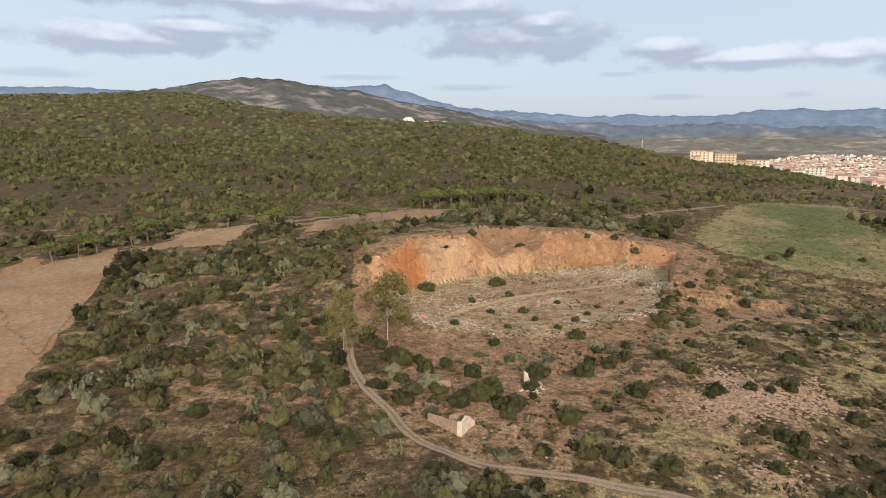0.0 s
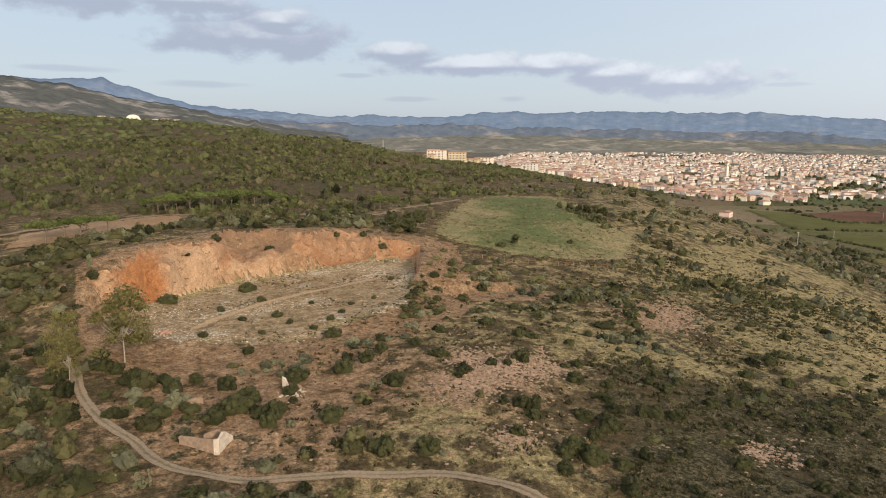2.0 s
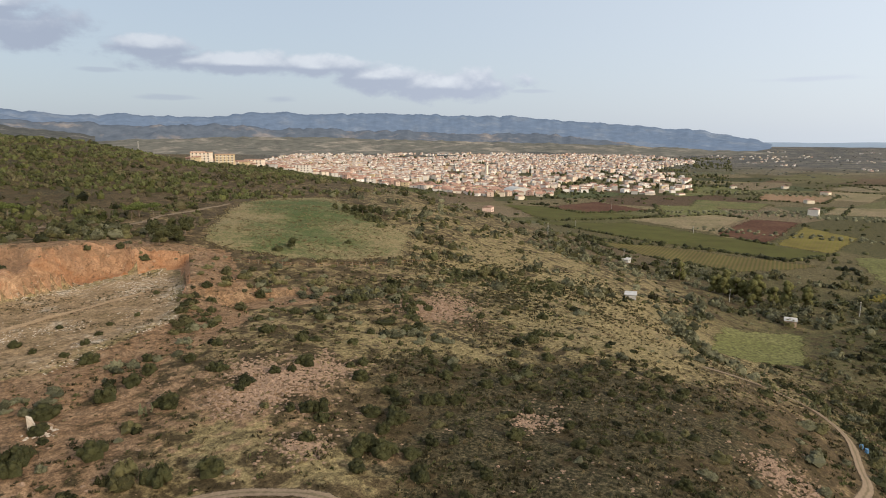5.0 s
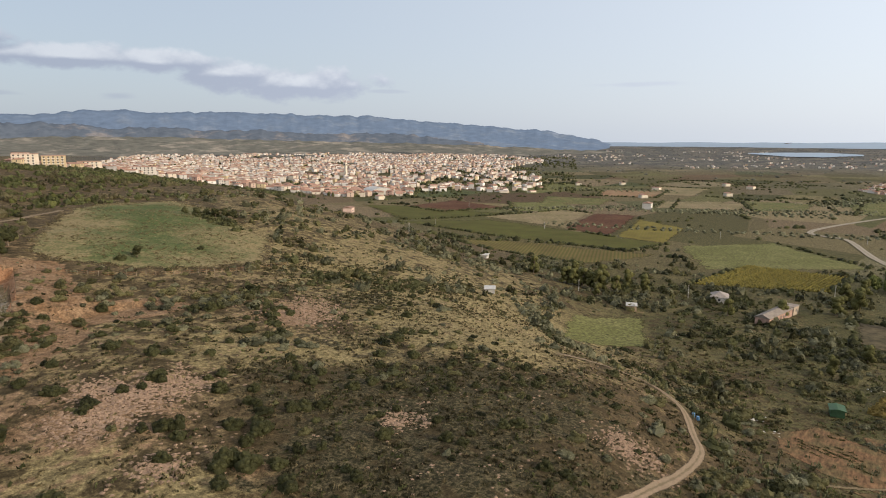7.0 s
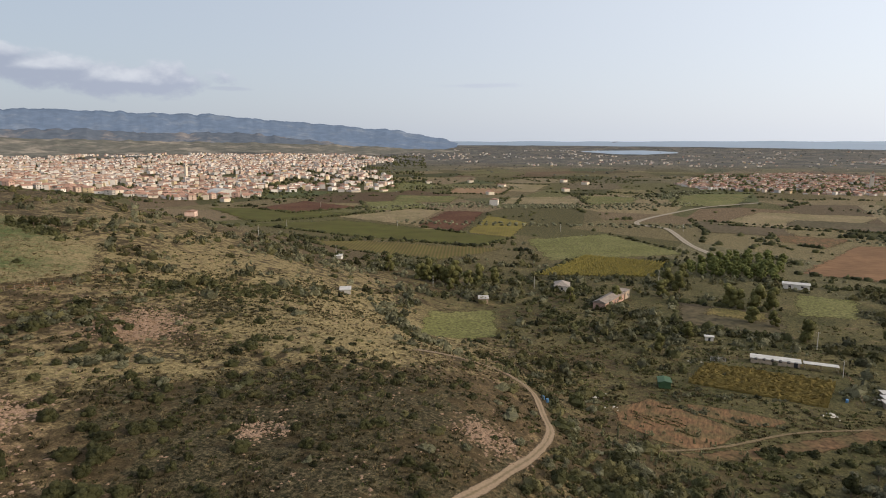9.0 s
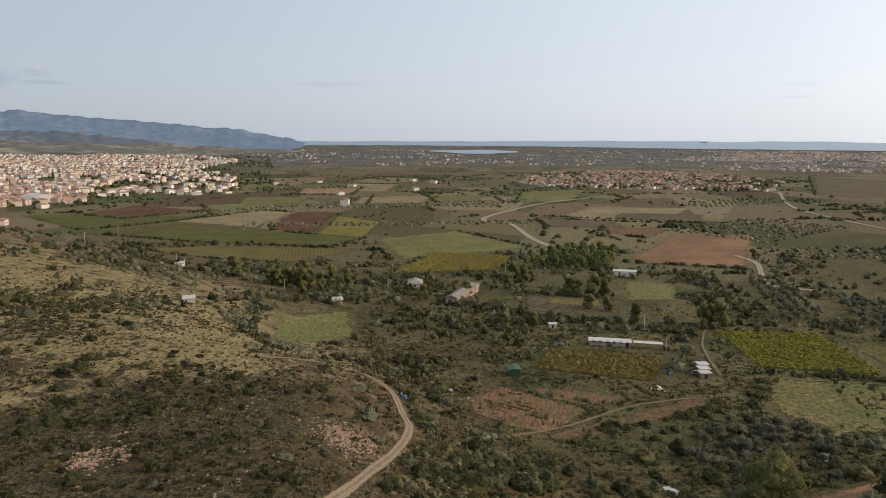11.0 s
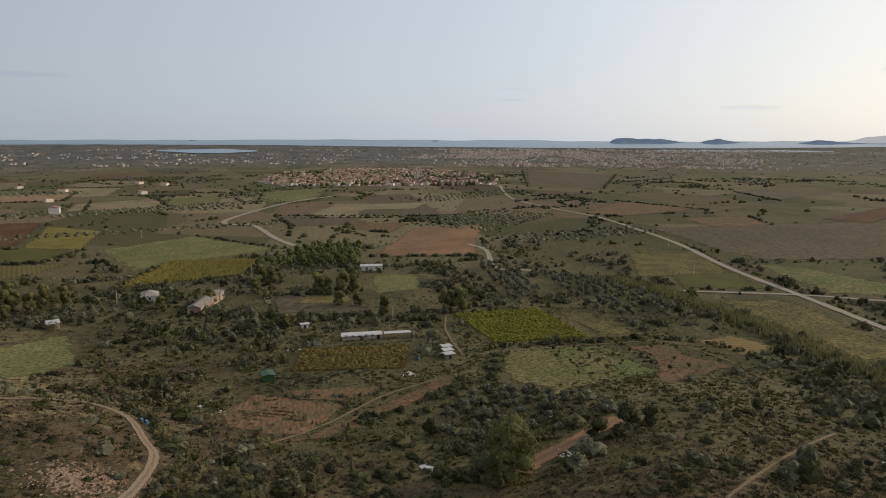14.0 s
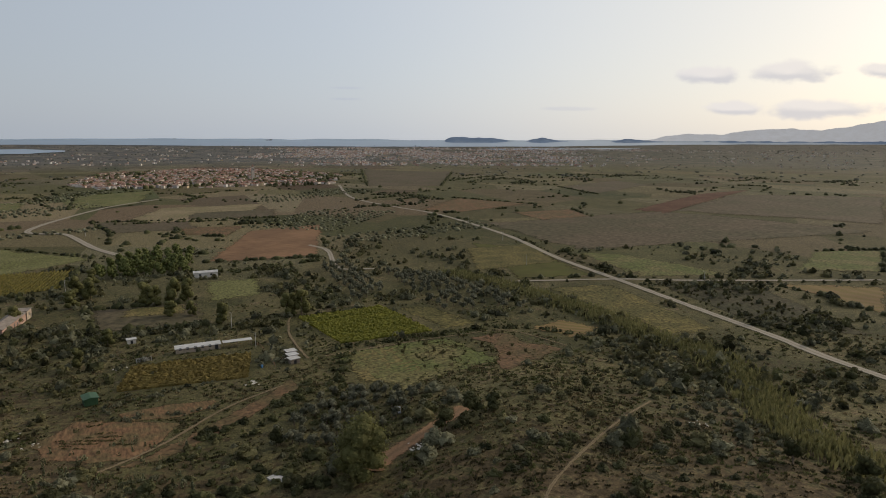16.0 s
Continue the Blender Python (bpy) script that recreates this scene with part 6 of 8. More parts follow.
    plant(oak, [(128, -74, 1.05), (125, -65, 0.95), (127, -79, 0.85), (126, -144, 0.75), (132, -113, 0.7), (69, 212, 0.8), (74, 219, 0.9), (78, 222, 0.9), (83, 227, 0.95), (87, 235, 0.9), (80, 233, 0.85), (72, 228, 0.8), (76, 214, 0.7),
                (171, 259, 0.7), (174, 256, 0.7), (175, 251, 0.75), (178, 248, 0.75), (180, 245, 0.8), (167, 262, 0.6), (110, 201, 0.65), (143, -30, 0.7), (75, -118, 0.8), (64, -124, 0.9), (57, -112, 0.9)], 44, "dark round oaks")
    olive = [tree("olive_tree", s, 3.6, random_lobes(s, 7, 0.36, 0.4, 0.82, 0.2, 0.3, 0.85), 170, 0.30, BARK, OLIVE_TREE, "small grey-green olive tree in the grove", "tree", 0.14, 0.8) for s in (441, 442, 443)]
    rng = rng_of(45)
    spots = []
    for plan, rows, cols, size in (([(144, -26), (174, -52), (156, -78), (131, -44)], 7, 9, 0.95), ([(382, -112), (390, -131), (298, -122), (283, -100)], 4, 15, 1.15), ([(364, -141), (321, -165), (233, -173), (251, -129)], 7, 14, 1.15)):
        (ax, ay), (bx, by), (cx, cy), (dx, dy) = plan
        for i in range(rows):
            for j in range(cols):
                u, v = (i + 0.5) / rows, (j + 0.5) / cols
                x = (ax * (1 - u) + bx * u) * (1 - v) + (dx * (1 - u) + cx * u) * v
                y = (ay * (1 - u) + by * u) * (1 - v) + (dy * (1 - u) + cy * u) * v
                if rng.rand() < 0.88:
                    spots.append((x + rng.normal(0, 0.7), y + rng.normal(0, 0.7), size * rng.uniform(0.75, 1.15)))
    plant(olive, spots, 46, "olive trees of the groves")
    sapling = [tree("orchard_tree", s, 2.6, random_lobes(s, 5, 0.26, 0.5, 0.85, 0.2, 0.27, 0.9), 70, 0.26, BARK, MAQUIS, "young fruit tree in the orchard meadow", "tree", 0.08) for s in (451, 452)]
    spots = []
    for plan, rows, cols in (([(219, -86), (208, -137), (176, -141), (173, -80)], 6, 7), ([(257, -254), (229, -306), (149, -249), (168, -230)], 7, 16)):
        (ax, ay), (bx, by), (cx, cy), (dx, dy) = plan
        for i in range(rows):
            for j in range(cols):
                u, v = (i + 0.5) / rows, (j + 0.5) / cols
                if rng.rand() < 0.7:
                    spots.append(((ax * (1 - u) + bx * u) * (1 - v) + (dx * (1 - u) + cx * u) * v + rng.normal(0, 0.9), (ay * (1 - u) + by * u) * (1 - v) + (dy * (1 - u) + cy * u) * v + rng.normal(0, 0.9), rng.uniform(0.7, 1.15)))
    plant(sapling, spots, 47, "orchard trees")

    rng = rng_of(464)
    heath = [(d * math.sin(b), d * math.cos(b), rng.uniform(0.8, 1.6)) for b, d in zip(np.radians(rng.uniform(40, 80, 46)), rng.uniform(74, 142, 46))]
    dark = [bush_thing("lentisk_bush", s, LENTISK, "rounded dark green lentisk bush in the quarry clearing") for s in (461, 462, 463)]
    plant(dark, [(-4, 173, 2.4), (16, 182, 2.3), (20, 152, 1.5), (29, 133, 1.9), (31, 144, 1.2), (3, 140, 1.3), (11, 129, 1.3), (27, 114, 2.2), (32, 117, 1.9), (36, 121, 1.7), (-7, 110, 1.3), (-13, 114, 1.1), (-12, 107, 1.3),
                 (-3, 115, 2.2), (3, 101, 2.2), (5, 103, 2.0), (9, 107, 2.5), (7, 104, 2.4), (12, 100, 2.3), (11, 97, 1.8), (20, 95, 2.2), (34, 105, 2.2), (31, 81, 2.4), (45, 114, 1.5), (45, 102, 1.0), (60, 105, 1.5), (8, 162, 1.3), (18, 168, 1.5),
                 (62, 204, 1.8), (57, 210, 1.5), (25, 203, 1.6), (48, 211, 1.3), (-20, 170, 1.8), (39, 157, 0.9), (56, 177, 1.0), (18, 114, 2.2), (16, 108, 1.6), (6, 113, 1.9), (1, 118, 1.4), (-9, 119, 2.2), (-12, 124, 1.8), (-15, 130, 1.6),
                 (22, 146, 0.9), (15, 140, 0.9), (26, 139, 1.0), (35, 150, 0.9), (46, 160, 0.8), (30, 162, 0.9), (12, 152, 1.0), (38, 128, 1.3), (44, 122, 1.4), (52, 128, 1.3), (56, 140, 1.2), (60, 150, 1.3), (63, 158, 1.6), (65, 165, 1.7), (-24, 150, 1.3),
                 (50, 84, 1.5), (58, 82, 1.7), (61, 78, 1.6), (56, 76, 1.4), (48, 90, 1.2), (70, 92, 1.4), (66, 118, 1.5), (75, 112, 1.2), (84, 118, 1.2), (95, 108, 1.2), (88, 96, 1.1), (110, 128, 1.6), (120, 118, 1.2), (104, 200, 1.9),
                 (136, 205, 1.3), (113, 148, 1.8), (118, 145, 1.5), (130, 118, 1.5), (139, 112, 1.7), (150, 120, 1.3), (72, 63, 1.5), (78, 55, 1.3), (92, 50, 1.5), (66, 88, 1.3),
                 (46, 113, 1.6), (46, 103, 1.1), (53, 105, 1.3), (56, 104, 1.0), (60, 106, 1.7), (65, 95, 1.6), (60, 78, 2.0), (61, 80, 1.5), (71, 80, 1.8), (69, 81, 1.4), (74.5, 79, 1.4), (51, 74, 2.0), (52, 71, 2.1), (49, 73, 1.5), (46.5, 69, 1.6),
                 (55, 68, 1.6), (52.5, 63, 1.9), (70, 101, 1.4), (67, 101, 1.1), (96, 115, 2.0), (93, 116, 1.5), (96, 142, 2.1), (99, 143, 1.7), (93, 145, 1.6), (78, 161, 1.8), (52, 87, 1.7), (50, 88, 1.4), (45, 80, 1.4), (66, 86, 1.3),
                 (116.5, 97, 1.8), (112, 98, 1.4), (85, 82, 1.5), (80.5, 88.5, 1.5)] + [q for q in heath if free(np.array([q[0]]), np.array([q[1]]), 1.5)[0]], 48, "dark bushes of the clearing", 0.15)


trees()


def pads(seed, n=26):
    """A prickly pear: flat oval pads standing on one another."""
    rng = rng_of(seed)
    pieces = []
    tips = [(np.array([rng.normal(0, 0.35), rng.normal(0, 0.35), 0.0]), rng.uniform(0, 6.28)) for _ in range(6)]
    for k in range(n):
        p, turn = tips[rng.randint(0, len(tips))]
        tilt = rng.normal(0, 0.45)
        up = np.array([math.sin(tilt) * math.cos(turn), math.sin(tilt) * math.sin(turn), math.cos(tilt)])
        across = np.array([-math.sin(turn + rng.normal(0, 0.7)), math.cos(turn), 0])
        thick = np.cross(up, across)
        h = rng.uniform(0.3, 0.48)
        a = np.linspace(0, 2 * np.pi, 7, endpoint=False)
        rim = p + up * h * 0.5 + (np.cos(a)[:, None] * across * h * 0.36 + np.sin(a)[:, None] * up * h * 0.5)
        mids = np.array([p + up * h * 0.5 + thick * 0.05, p + up * h * 0.5 - thick * 0.05])
        v = np.concatenate([rim, mids])
        f = [(i, (i + 1) % 7, 7) for i in range(7)] + [((i + 1) % 7, i, 8) for i in range(7)]
        pieces.append((v, np.array(f)))
        if p[2] < 1.5:
            tips.append((p + up * h * 0.95, turn + rng.normal(0, 0.9)))
    return joined(pieces)


def cacti():
    models = []
    for s in (501, 502, 503):
        v, f = pads(s, 34)
        models.append(tagged(sheet_mesh("prickly_pear", v, f, CACTUS, np.full(len(v), 0.6)), "pale green prickly pear cactus clump on dry ground", "cactus"))
    rng = rng_of(50)
    spots = [(30, 105, 1.5), (-36, 86, 1.2), (-56, 151, 1.4), (-47, 159, 1.4), (-54, 135, 1.3), (-29, 97, 1.2), (-41, 120, 1.2), (-57, 121, 1.2), (-58, 108, 1.2), (-35, 143, 1.3), (-29, 129, 1.2),
             (-33, 112, 1.1), (-24, 116, 1.2), (-27, 112, 1.0), (-45, 110, 1.1), (-22, 84, 1.1), (-50, 118, 1.1), (-62, 127, 1.2), (-10, 88, 1.0), (-15, 80, 1.0), (-38, 116, 1.1), (-20, 106, 1.1)]
    for k in range(58):  # a hedge of them down the outside of the bend
        t = rng.rand()
        base = smooth_line([(165, 63), (171, 52), (161, 37), (140, 27), (126, 22), (112, 20)], 2.0)
        p = base[int(t * (len(base) - 1))]
        spots.append((p[0] + rng.normal(0, 1.3), p[1] + rng.normal(0, 1.3), rng.uniform(0.7, 1.3)))
    for k in range(60):
        spots.append((rng.uniform(118, 165), rng.uniform(-12, 22), rng.uniform(0.8, 1.4)))
    for k in range(95):
        a, d = math.radians(rng.uniform(-32, -4)), rng.uniform(80, 190)
        x, y = d * math.sin(a), d * math.cos(a)
        if free(np.array([x]), np.array([y]), 1.0, 4)[0] and value_noise(np.array([x / 14]), np.array([y / 14]), 58)[0] > -0.1:
            spots.append((x, y, rng.uniform(1.3, 2.2)))
    plant(models, spots, 51, "prickly pears", 0.2)


cacti()


def hedge(line, n, wide, leaf, seed, label, spread=1.2, shapes=None):
    rng = rng_of(seed)
    pts = smooth_line(line, 1.0)
    p = pts[rng.randint(0, len(pts), n)] + rng.normal(0, spread, (n, 2))
    keep = np.ones(n, bool)
    for road_line, width in ROADS:
        keep &= ~near_line(p[:, 0], p[:, 1], road_line, width / 2 + 1.3)
    p, n = p[keep], int(keep.sum())
    w = rng.uniform(wide * 0.6, wide * 1.3, n)
    scatter("hedge", shapes or (MIDDLING if math.hypot(*line[0]) < 190 else SMALL), p[:, 0], p[:, 1], w, w * rng.uniform(0.8, 1.2, n), leaf, label, "hedge", seed)


hedge([(216, -66), (216, -90), (217, -112), (217, -136), (203, -153), (180, -158)], 80, 1.5, LENTISK, 601, "dark hedge between vineyard and orchard")
hedge([(217, 109), (175, 82), (187, 73), (184, 56), (169, 43), (147, 30)], 90, 1.3, LENTISK, 602, "dark hedge along the bend of the track")
hedge([(407, -37), (395, -68), (403, -106), (407, -121)], 46, 2.2, LENTISK, 603, "dark trees edging the clay field", 1.6)
hedge([(181, -48), (168, -38), (162, -26), (156, -15)], 30, 1.6, LENTISK, 604, "dark bushes beside the path", 2.2)
hedge([(227, 121), (197, 100), (185, 86), (170, 68)], 60, 1.9, OLIVE, 605, "grey-green bushes down the gully", 2.6)
hedge([(278, 65), (259, 37), (267, 19), (276, 0), (275, -25)], 70, 2.0, LENTISK, 606, "dark hedge behind the farm", 2.4)
hedge([(325, 58), (300, 32), (277, 15), (240, 8)], 60, 2.2, OLIVE, 607, "grey-green trees beside the farmhouse", 4.0)
hedge([(107, 12), (119, -5), (122, -20), (125, -36)], 46, 1.9, LENTISK, 608, "dark thicket at the foot of the hill", 5.0)
hedge([(210, -70), (186, -60), (167, -52), (151, -43)], 50, 1.5, LENTISK, 609, "dark hedge beside the orchard", 1.4)
hedge([(205, -45), (222, -52), (235, -58)], 46, 1.4, OLIVE, 610, "olive bushes beside the lane", 3.5)
hedge([(345, 245), (300, 215), (270, 190), (330, 150), (300, 110)], 170, 1.8, OLIVE, 611, "grey-green bushes along the valley edge", 16)
hedge([(330, 235), (350, 190), (340, 140), (345, 100), (360, 70)], 130, 2.2, LENTISK, 612, "dark trees along the valley edge", 9)
hedge([(300, 75), (320, 68), (345, 60), (300, 40), (285, 75)], 90, 2.0, LENTISK, 613, "dark trees round the farmhouse", 6)
hedge([(120, 20), (110, 5), (95, 2), (85, 15)], 70, 1.5, MAQUIS, 614, "green thicket below the track", 6)
hedge([(140, -50), (128, -84), (110, -120), (95, -140)], 70, 1.3, MAQUIS, 615, "green bushes over the knoll", 16)
hedge([(100, -40), (90, -70), (80, -100), (70, -120)], 60, 1.4, LENTISK, 616, "dark bushes over the knoll", 14)
hedge([(190, -160), (165, -165), (140, -150), (110, -140), (85, -120)], 220, 1.3, OLIVE, 617, "grey-green thicket beside the reeds", 7)
hedge([(230, 18), (215, 30), (190, 40), (175, 30)], 90, 1.4, MAQUIS, 618, "green scrub beside the plots", 11)
hedge([(255, -255), (225, -245), (190, -236), (150, -228)], 60, 1.1, LENTISK, 619, "low dark bushes along the road", 1.0)
hedge([(440, -292), (360, -272), (285, -262)], 40, 1.2, LENTISK, 620, "low dark bushes along the road", 1.0)
hedge([(200, -25), (196, -5), (190, 6), (180, 0), (178, -20)], 60, 0.9, OLIVE, 621, "pale olive shrubs round the kitchen plots", 1.2, SMALL)


def reeds():
    rng = rng_of(630)
    line = smooth_line([(330, -176), (295, -184), (255, -187), (230, -188), (205, -188), (180, -183), (158, -185), (138, -178), (120, -166), (97, -147), (83, -137), (60, -132)], 1.0)
    n = 12000
    p = line[rng.randint(0, len(line), n)] + rng.normal(0, 3.8, (n, 2))
    z = ground(p[:, 0], p[:, 1])
    a = rng.uniform(0, 6.28, n)
    h = rng.uniform(1.2, 2.9, n)
    w = rng.uniform(0.18, 0.42, n)
    lean = rng.normal(0, 0.35, (n, 2))
    base = np.column_stack([p, z - 0.1])
    side = np.column_stack([np.cos(a) * w, np.sin(a) * w, np.zeros(n)])
    top = base + np.column_stack([lean, h])
    mid = base + np.column_stack([lean * 0.3, h * 0.6])
    v = np.stack([base - side * 0.4, base + side * 0.4, mid + side, mid - side, top], 1).reshape(-1, 3)
    i = np.arange(n)[:, None] * 5
    f = np.concatenate([i + [[0, 1, 2]], i + [[0, 2, 3]], i + [[3, 2, 4]]])
    tagged(sheet_mesh("reed_bed", v, f, REED, np.repeat(rng.rand(n), 5)), "yellow-green giant reeds along a ditch", "reeds", kind="stuff")


hedge([(174, 260), (172, 247), (169, 234), (166, 223)], 46, 1.9, LENTISK, 622, "dense dark bushes behind the pasture", 2.4)
hedge([(120, 156), (114, 144), (104, 128), (97, 118)], 26, 1.4, LENTISK, 623, "dark bushes below the pasture", 1.6)
hedge([(150, 158), (162, 142), (172, 128)], 60, 1.3, LENTISK, 624, "dark scrub in the hollow", 5.0)
hedge([(66, 168), (80, 172), (92, 163), (104, 152), (120, 148)], 60, 1.5, MAQUIS, 625, "green bushes in a belt below the pasture", 5.0)
hedge([(82, 164), (96, 146), (112, 145), (128, 152)], 50, 1.5, OLIVE, 626, "grey-green bushes in a belt below the pasture", 5.0)
hedge([(136, 152), (155, 156), (172, 154), (182, 147)], 50, 1.5, LENTISK, 627, "dark thicket on the hill's shoulder", 4.5)
hedge([(86, 116), (92, 111), (96, 116)], 16, 1.5, OLIVE, 628, "grey-green clump on the open hill", 2.0)
hedge([(115, 99), (122, 101), (130, 96)], 12, 1.4, LENTISK, 629, "dark clump on the open hill", 1.8)
hedge([(61, 162), (57, 155), (52, 147), (51, 140)], 26, 1.4, MAQUIS, 631, "green bushes at the quarry's edge", 2.0)
hedge([(48, 132), (36, 126), (24, 122), (13, 120)], 22, 1.3, OLIVE, 632, "low bushes along the quarry's front edge", 1.8)
reeds()


def vine_rows(plan, rows, leaf, label, seed, along_first=True, high=1.2):
    """Each planted row is a mesh of its own under the vineyard."""
    (ax, ay), (bx, by), (cx, cy), (dx, dy) = plan
    ob = thing("vineyard", (ax + cx) / 2, (ay + cy) / 2, label, "vineyard")
    ox, oy, oz = ob.matrix_world.translation
    rng = rng_of(seed)
    for i in range(rows):
        u = (i + 0.5) / rows
        if along_first:
            p0, p1 = np.array([ax + (dx - ax) * u, ay + (dy - ay) * u]), np.array([bx + (cx - bx) * u, by + (cy - by) * u])
        else:
            p0, p1 = np.array([ax + (bx - ax) * u, ay + (by - ay) * u]), np.array([dx + (cx - dx) * u, dy + (cy - dy) * u])
        n = max(4, int(np.linalg.norm(p1 - p0) / 0.8))
        p = p0 + (p1 - p0) * np.linspace(0, 1, n)[:, None] + rng.normal(0, 0.12, (n, 2))
        z = ground(p[:, 0], p[:, 1]) - oz
        d = (p1 - p0) / np.linalg.norm(p1 - p0)
        w, h = rng.uniform(0.25, 0.6, n), rng.uniform(0.55, 1.25, n) * high
        ring = []
        for side, up in ((-1.0, 0.05), (-0.9, 0.6), (0.0, 1.0), (0.9, 0.55), (1.0, 0.05)):
            k = rng.uniform(0.75, 1.25, n)
            ring.append(np.column_stack([p[:, 0] - ox - d[1] * w * side * k, p[:, 1] - oy + d[0] * w * side * k, z + h * up * k]))
        v = np.stack(ring, 1).reshape(-1, 3)
        idx = np.arange(n * 5).reshape(n, 5)
        f = np.stack([idx[:-1, :-1], idx[:-1, 1:], idx[1:, 1:], idx[1:, :-1]], -1).reshape(-1, 4)
        sheet_mesh("vine_strip", v, f, leaf, np.repeat(rng.rand(n), 5), False, ob)


vine_rows([(205, 3), (229, -2), (225, -40), (199, -34)], 15, VINE_DARK, "small brown-green trained vineyard by the farm shed", 641, False)
vine_rows([(268, -68), (271, -108), (222, -110), (221, -72)], 24, VINE_LIME, "yellow-green vineyard of low bush vines", 642, True)
vine_rows([(367, 94), (449, 79), (443, 20), (392, 27)], 30, VINE, "bright yellow autumn vineyard of low vines", 643, True)


# ---- ruins, farm and sheds ----
def rough_wall(ob, name, p0, p1, thick, heights, material, label="", seed=0):
    """A broken masonry wall between two plan points: its top steps through the heights."""
    rng = rng_of(seed)
    bm = fresh()
    p0, p1 = Vector((*p0, 0)), Vector((*p1, 0))
    d = (p1 - p0)
    nrm = Vector((-d.y, d.x, 0)).normalized() * thick / 2
    n = len(heights)
    cols = []
    for i, h in enumerate(heights):
        p = p0 + d * (i / (n - 1))
        j = [Vector((*rng.normal(0, 0.04, 2), 0)) for _ in range(4)]
        cols.append([bm.verts.new(p + nrm + j[0] + Vector((0, 0, -0.6))), bm.verts.new(p - nrm + j[1] + Vector((0, 0, -0.6))),
                     bm.verts.new(p - nrm + j[2] + Vector((0, 0, h + rng.normal(0, 0.05)))), bm.verts.new(p + nrm + j[3] + Vector((0, 0, h + rng.normal(0, 0.05))))])
    for a, b in zip(cols[:-1], cols[1:]):
        for k in range(4):
            bm.faces.new((a[k], a[(k + 1) % 4], b[(k + 1) % 4], b[k]))
    bm.faces.new(cols[0][::-1])
    bm.faces.new(cols[-1])
    bmesh.ops.recalc_face_normals(bm, faces=bm.faces[:])
    return part(name, bm, material, ob, label)


def rubble(x, y, reach, n, size, material, seed, label, shapes=None):
    rng = rng_of(seed)
    px, py = x + rng.normal(0, reach, n), y + rng.normal(0, reach, n)
    w = rng.uniform(size * 0.4, size, n)
    scatter("rubble", shapes or TUFTS, px, py, w, w * 0.5, material, label, "rubble", seed, sink=0.02, smooth=False)


def ruins():
    ob = thing("ruined_hut", 2, 93, "roofless ruined hut with plastered stone walls", "ruin")
    rough_wall(ob, "wall", (-3.9, 2.4), (0.9, -1.7), 0.32, [1.55, 1.6, 1.7, 1.65, 1.75, 1.8], STONE, "tan stone wall", 1)
    rough_wall(ob, "wall", (1.15, -1.6), (3.3, 1.4), 0.32, [1.9, 2.1, 2.5, 2.2, 1.7, 1.2, 0.7], STUCCO, "broken white plastered wall", 2)
    rough_wall(ob, "wall", (-0.6, 3.0), (3.0, 2.2), 0.4, [0.9, 1.3, 1.5, 1.0, 0.5], STONE, "broken inner gable wall", 3)
    rough_wall(ob, "wall", (-3.9, 2.8), (-3.2, 4.1), 0.45, [1.1, 0.9, 0.5], BRICK, "red brick end wall", 4)
    rough_wall(ob, "lintel", (0.6, -1.55), (1.3, -1.75), 0.42, [1.95, 2.0], STUCCO, "plastered corner pier", 9)
    ob = thing("ruined_wall", 15.5, 109, "standing white wall stub amid rubble", "ruin")
    rough_wall(ob, "wall", (-0.7, 0.3), (0.3, -0.2), 0.45, [2.6, 2.2, 0.8], STUCCO, "white plastered stub", 5)
    rough_wall(ob, "wall", (0.5, -0.1), (2.6, 0.2), 0.5, [0.9, 0.7, 0.8, 0.4], STONE, "low stone footing", 6)
    ob = thing("ruined_footing", 0, 108, "low pinkish ruined footing wall", "ruin")
    rough_wall(ob, "wall", (-1.8, -0.4), (1.8, 0.5), 0.6, [0.8, 1.2, 1.3, 0.9], STONE, "", 7)
    rough_wall(ob, "wall", (-2.0, -0.2), (-2.6, 2.0), 0.5, [0.9, 0.6, 0.4], STONE, "", 8)
    rubble(16.5, 107.5, 1.2, 60, 0.32, STUCCO, 651, "heap of pale broken masonry")
    rubble(4.5, 94, 1.6, 40, 0.3, STONE, 652, "fallen stones round the ruin")
    rubble(-4.5, 147, 0.9, 26, 0.4, BRICK, 653, "small heap of red and white bricks")
    rng = rng_of(654)
    x, y = rng.uniform(-14, 66, 20000), rng.uniform(122, 208, 20000)
    k = (outside(x, y, PIT) < 1) & (rough_noise(x / 15, y / 9, 97, 2) + rng.normal(0, 0.2, 20000) > 0.16)
    w = rng.uniform(0.05, 0.24, k.sum())
    scatter("quarry_stones", PEBBLES, x[k], y[k], w, w * 0.45, PALE_STONE, "pale broken stones over the quarry floor", "stones", 655, sink=0.02, smooth=False)
    x, y = rng.uniform(-14, 66, 4200), rng.uniform(122, 204, 4200)
    k = (outside(x, y, PIT) < 0) & (rough_noise(x / 12, y / 8, 197, 2) + rng.normal(0, 0.2, 4200) > 0.1)
    w = rng.uniform(0.12, 0.42, k.sum())
    scatter("quarry_weeds", BRUSH, x[k], y[k], w, w * 0.9, QUARRY_WEED, "low dry weeds over the quarry floor", "weeds", 658, sink=0.03)
    x, y, rng = grow(656, -4, 80, 66, 215, 9000, lambda x, y: patchy(x, y, 11, 0.1, 0.6, 98) * np.where(bearing_of(x, y) > 60, 0.7, 1))
    w = rng.uniform(0.12, 0.42, len(x))
    scatter("hill_stones", PEBBLES, x, y, w, w * 0.55, PINK_STONE, "pinkish weathered stones breaking through the hill", "stones", 657, sink=0.04, smooth=False)
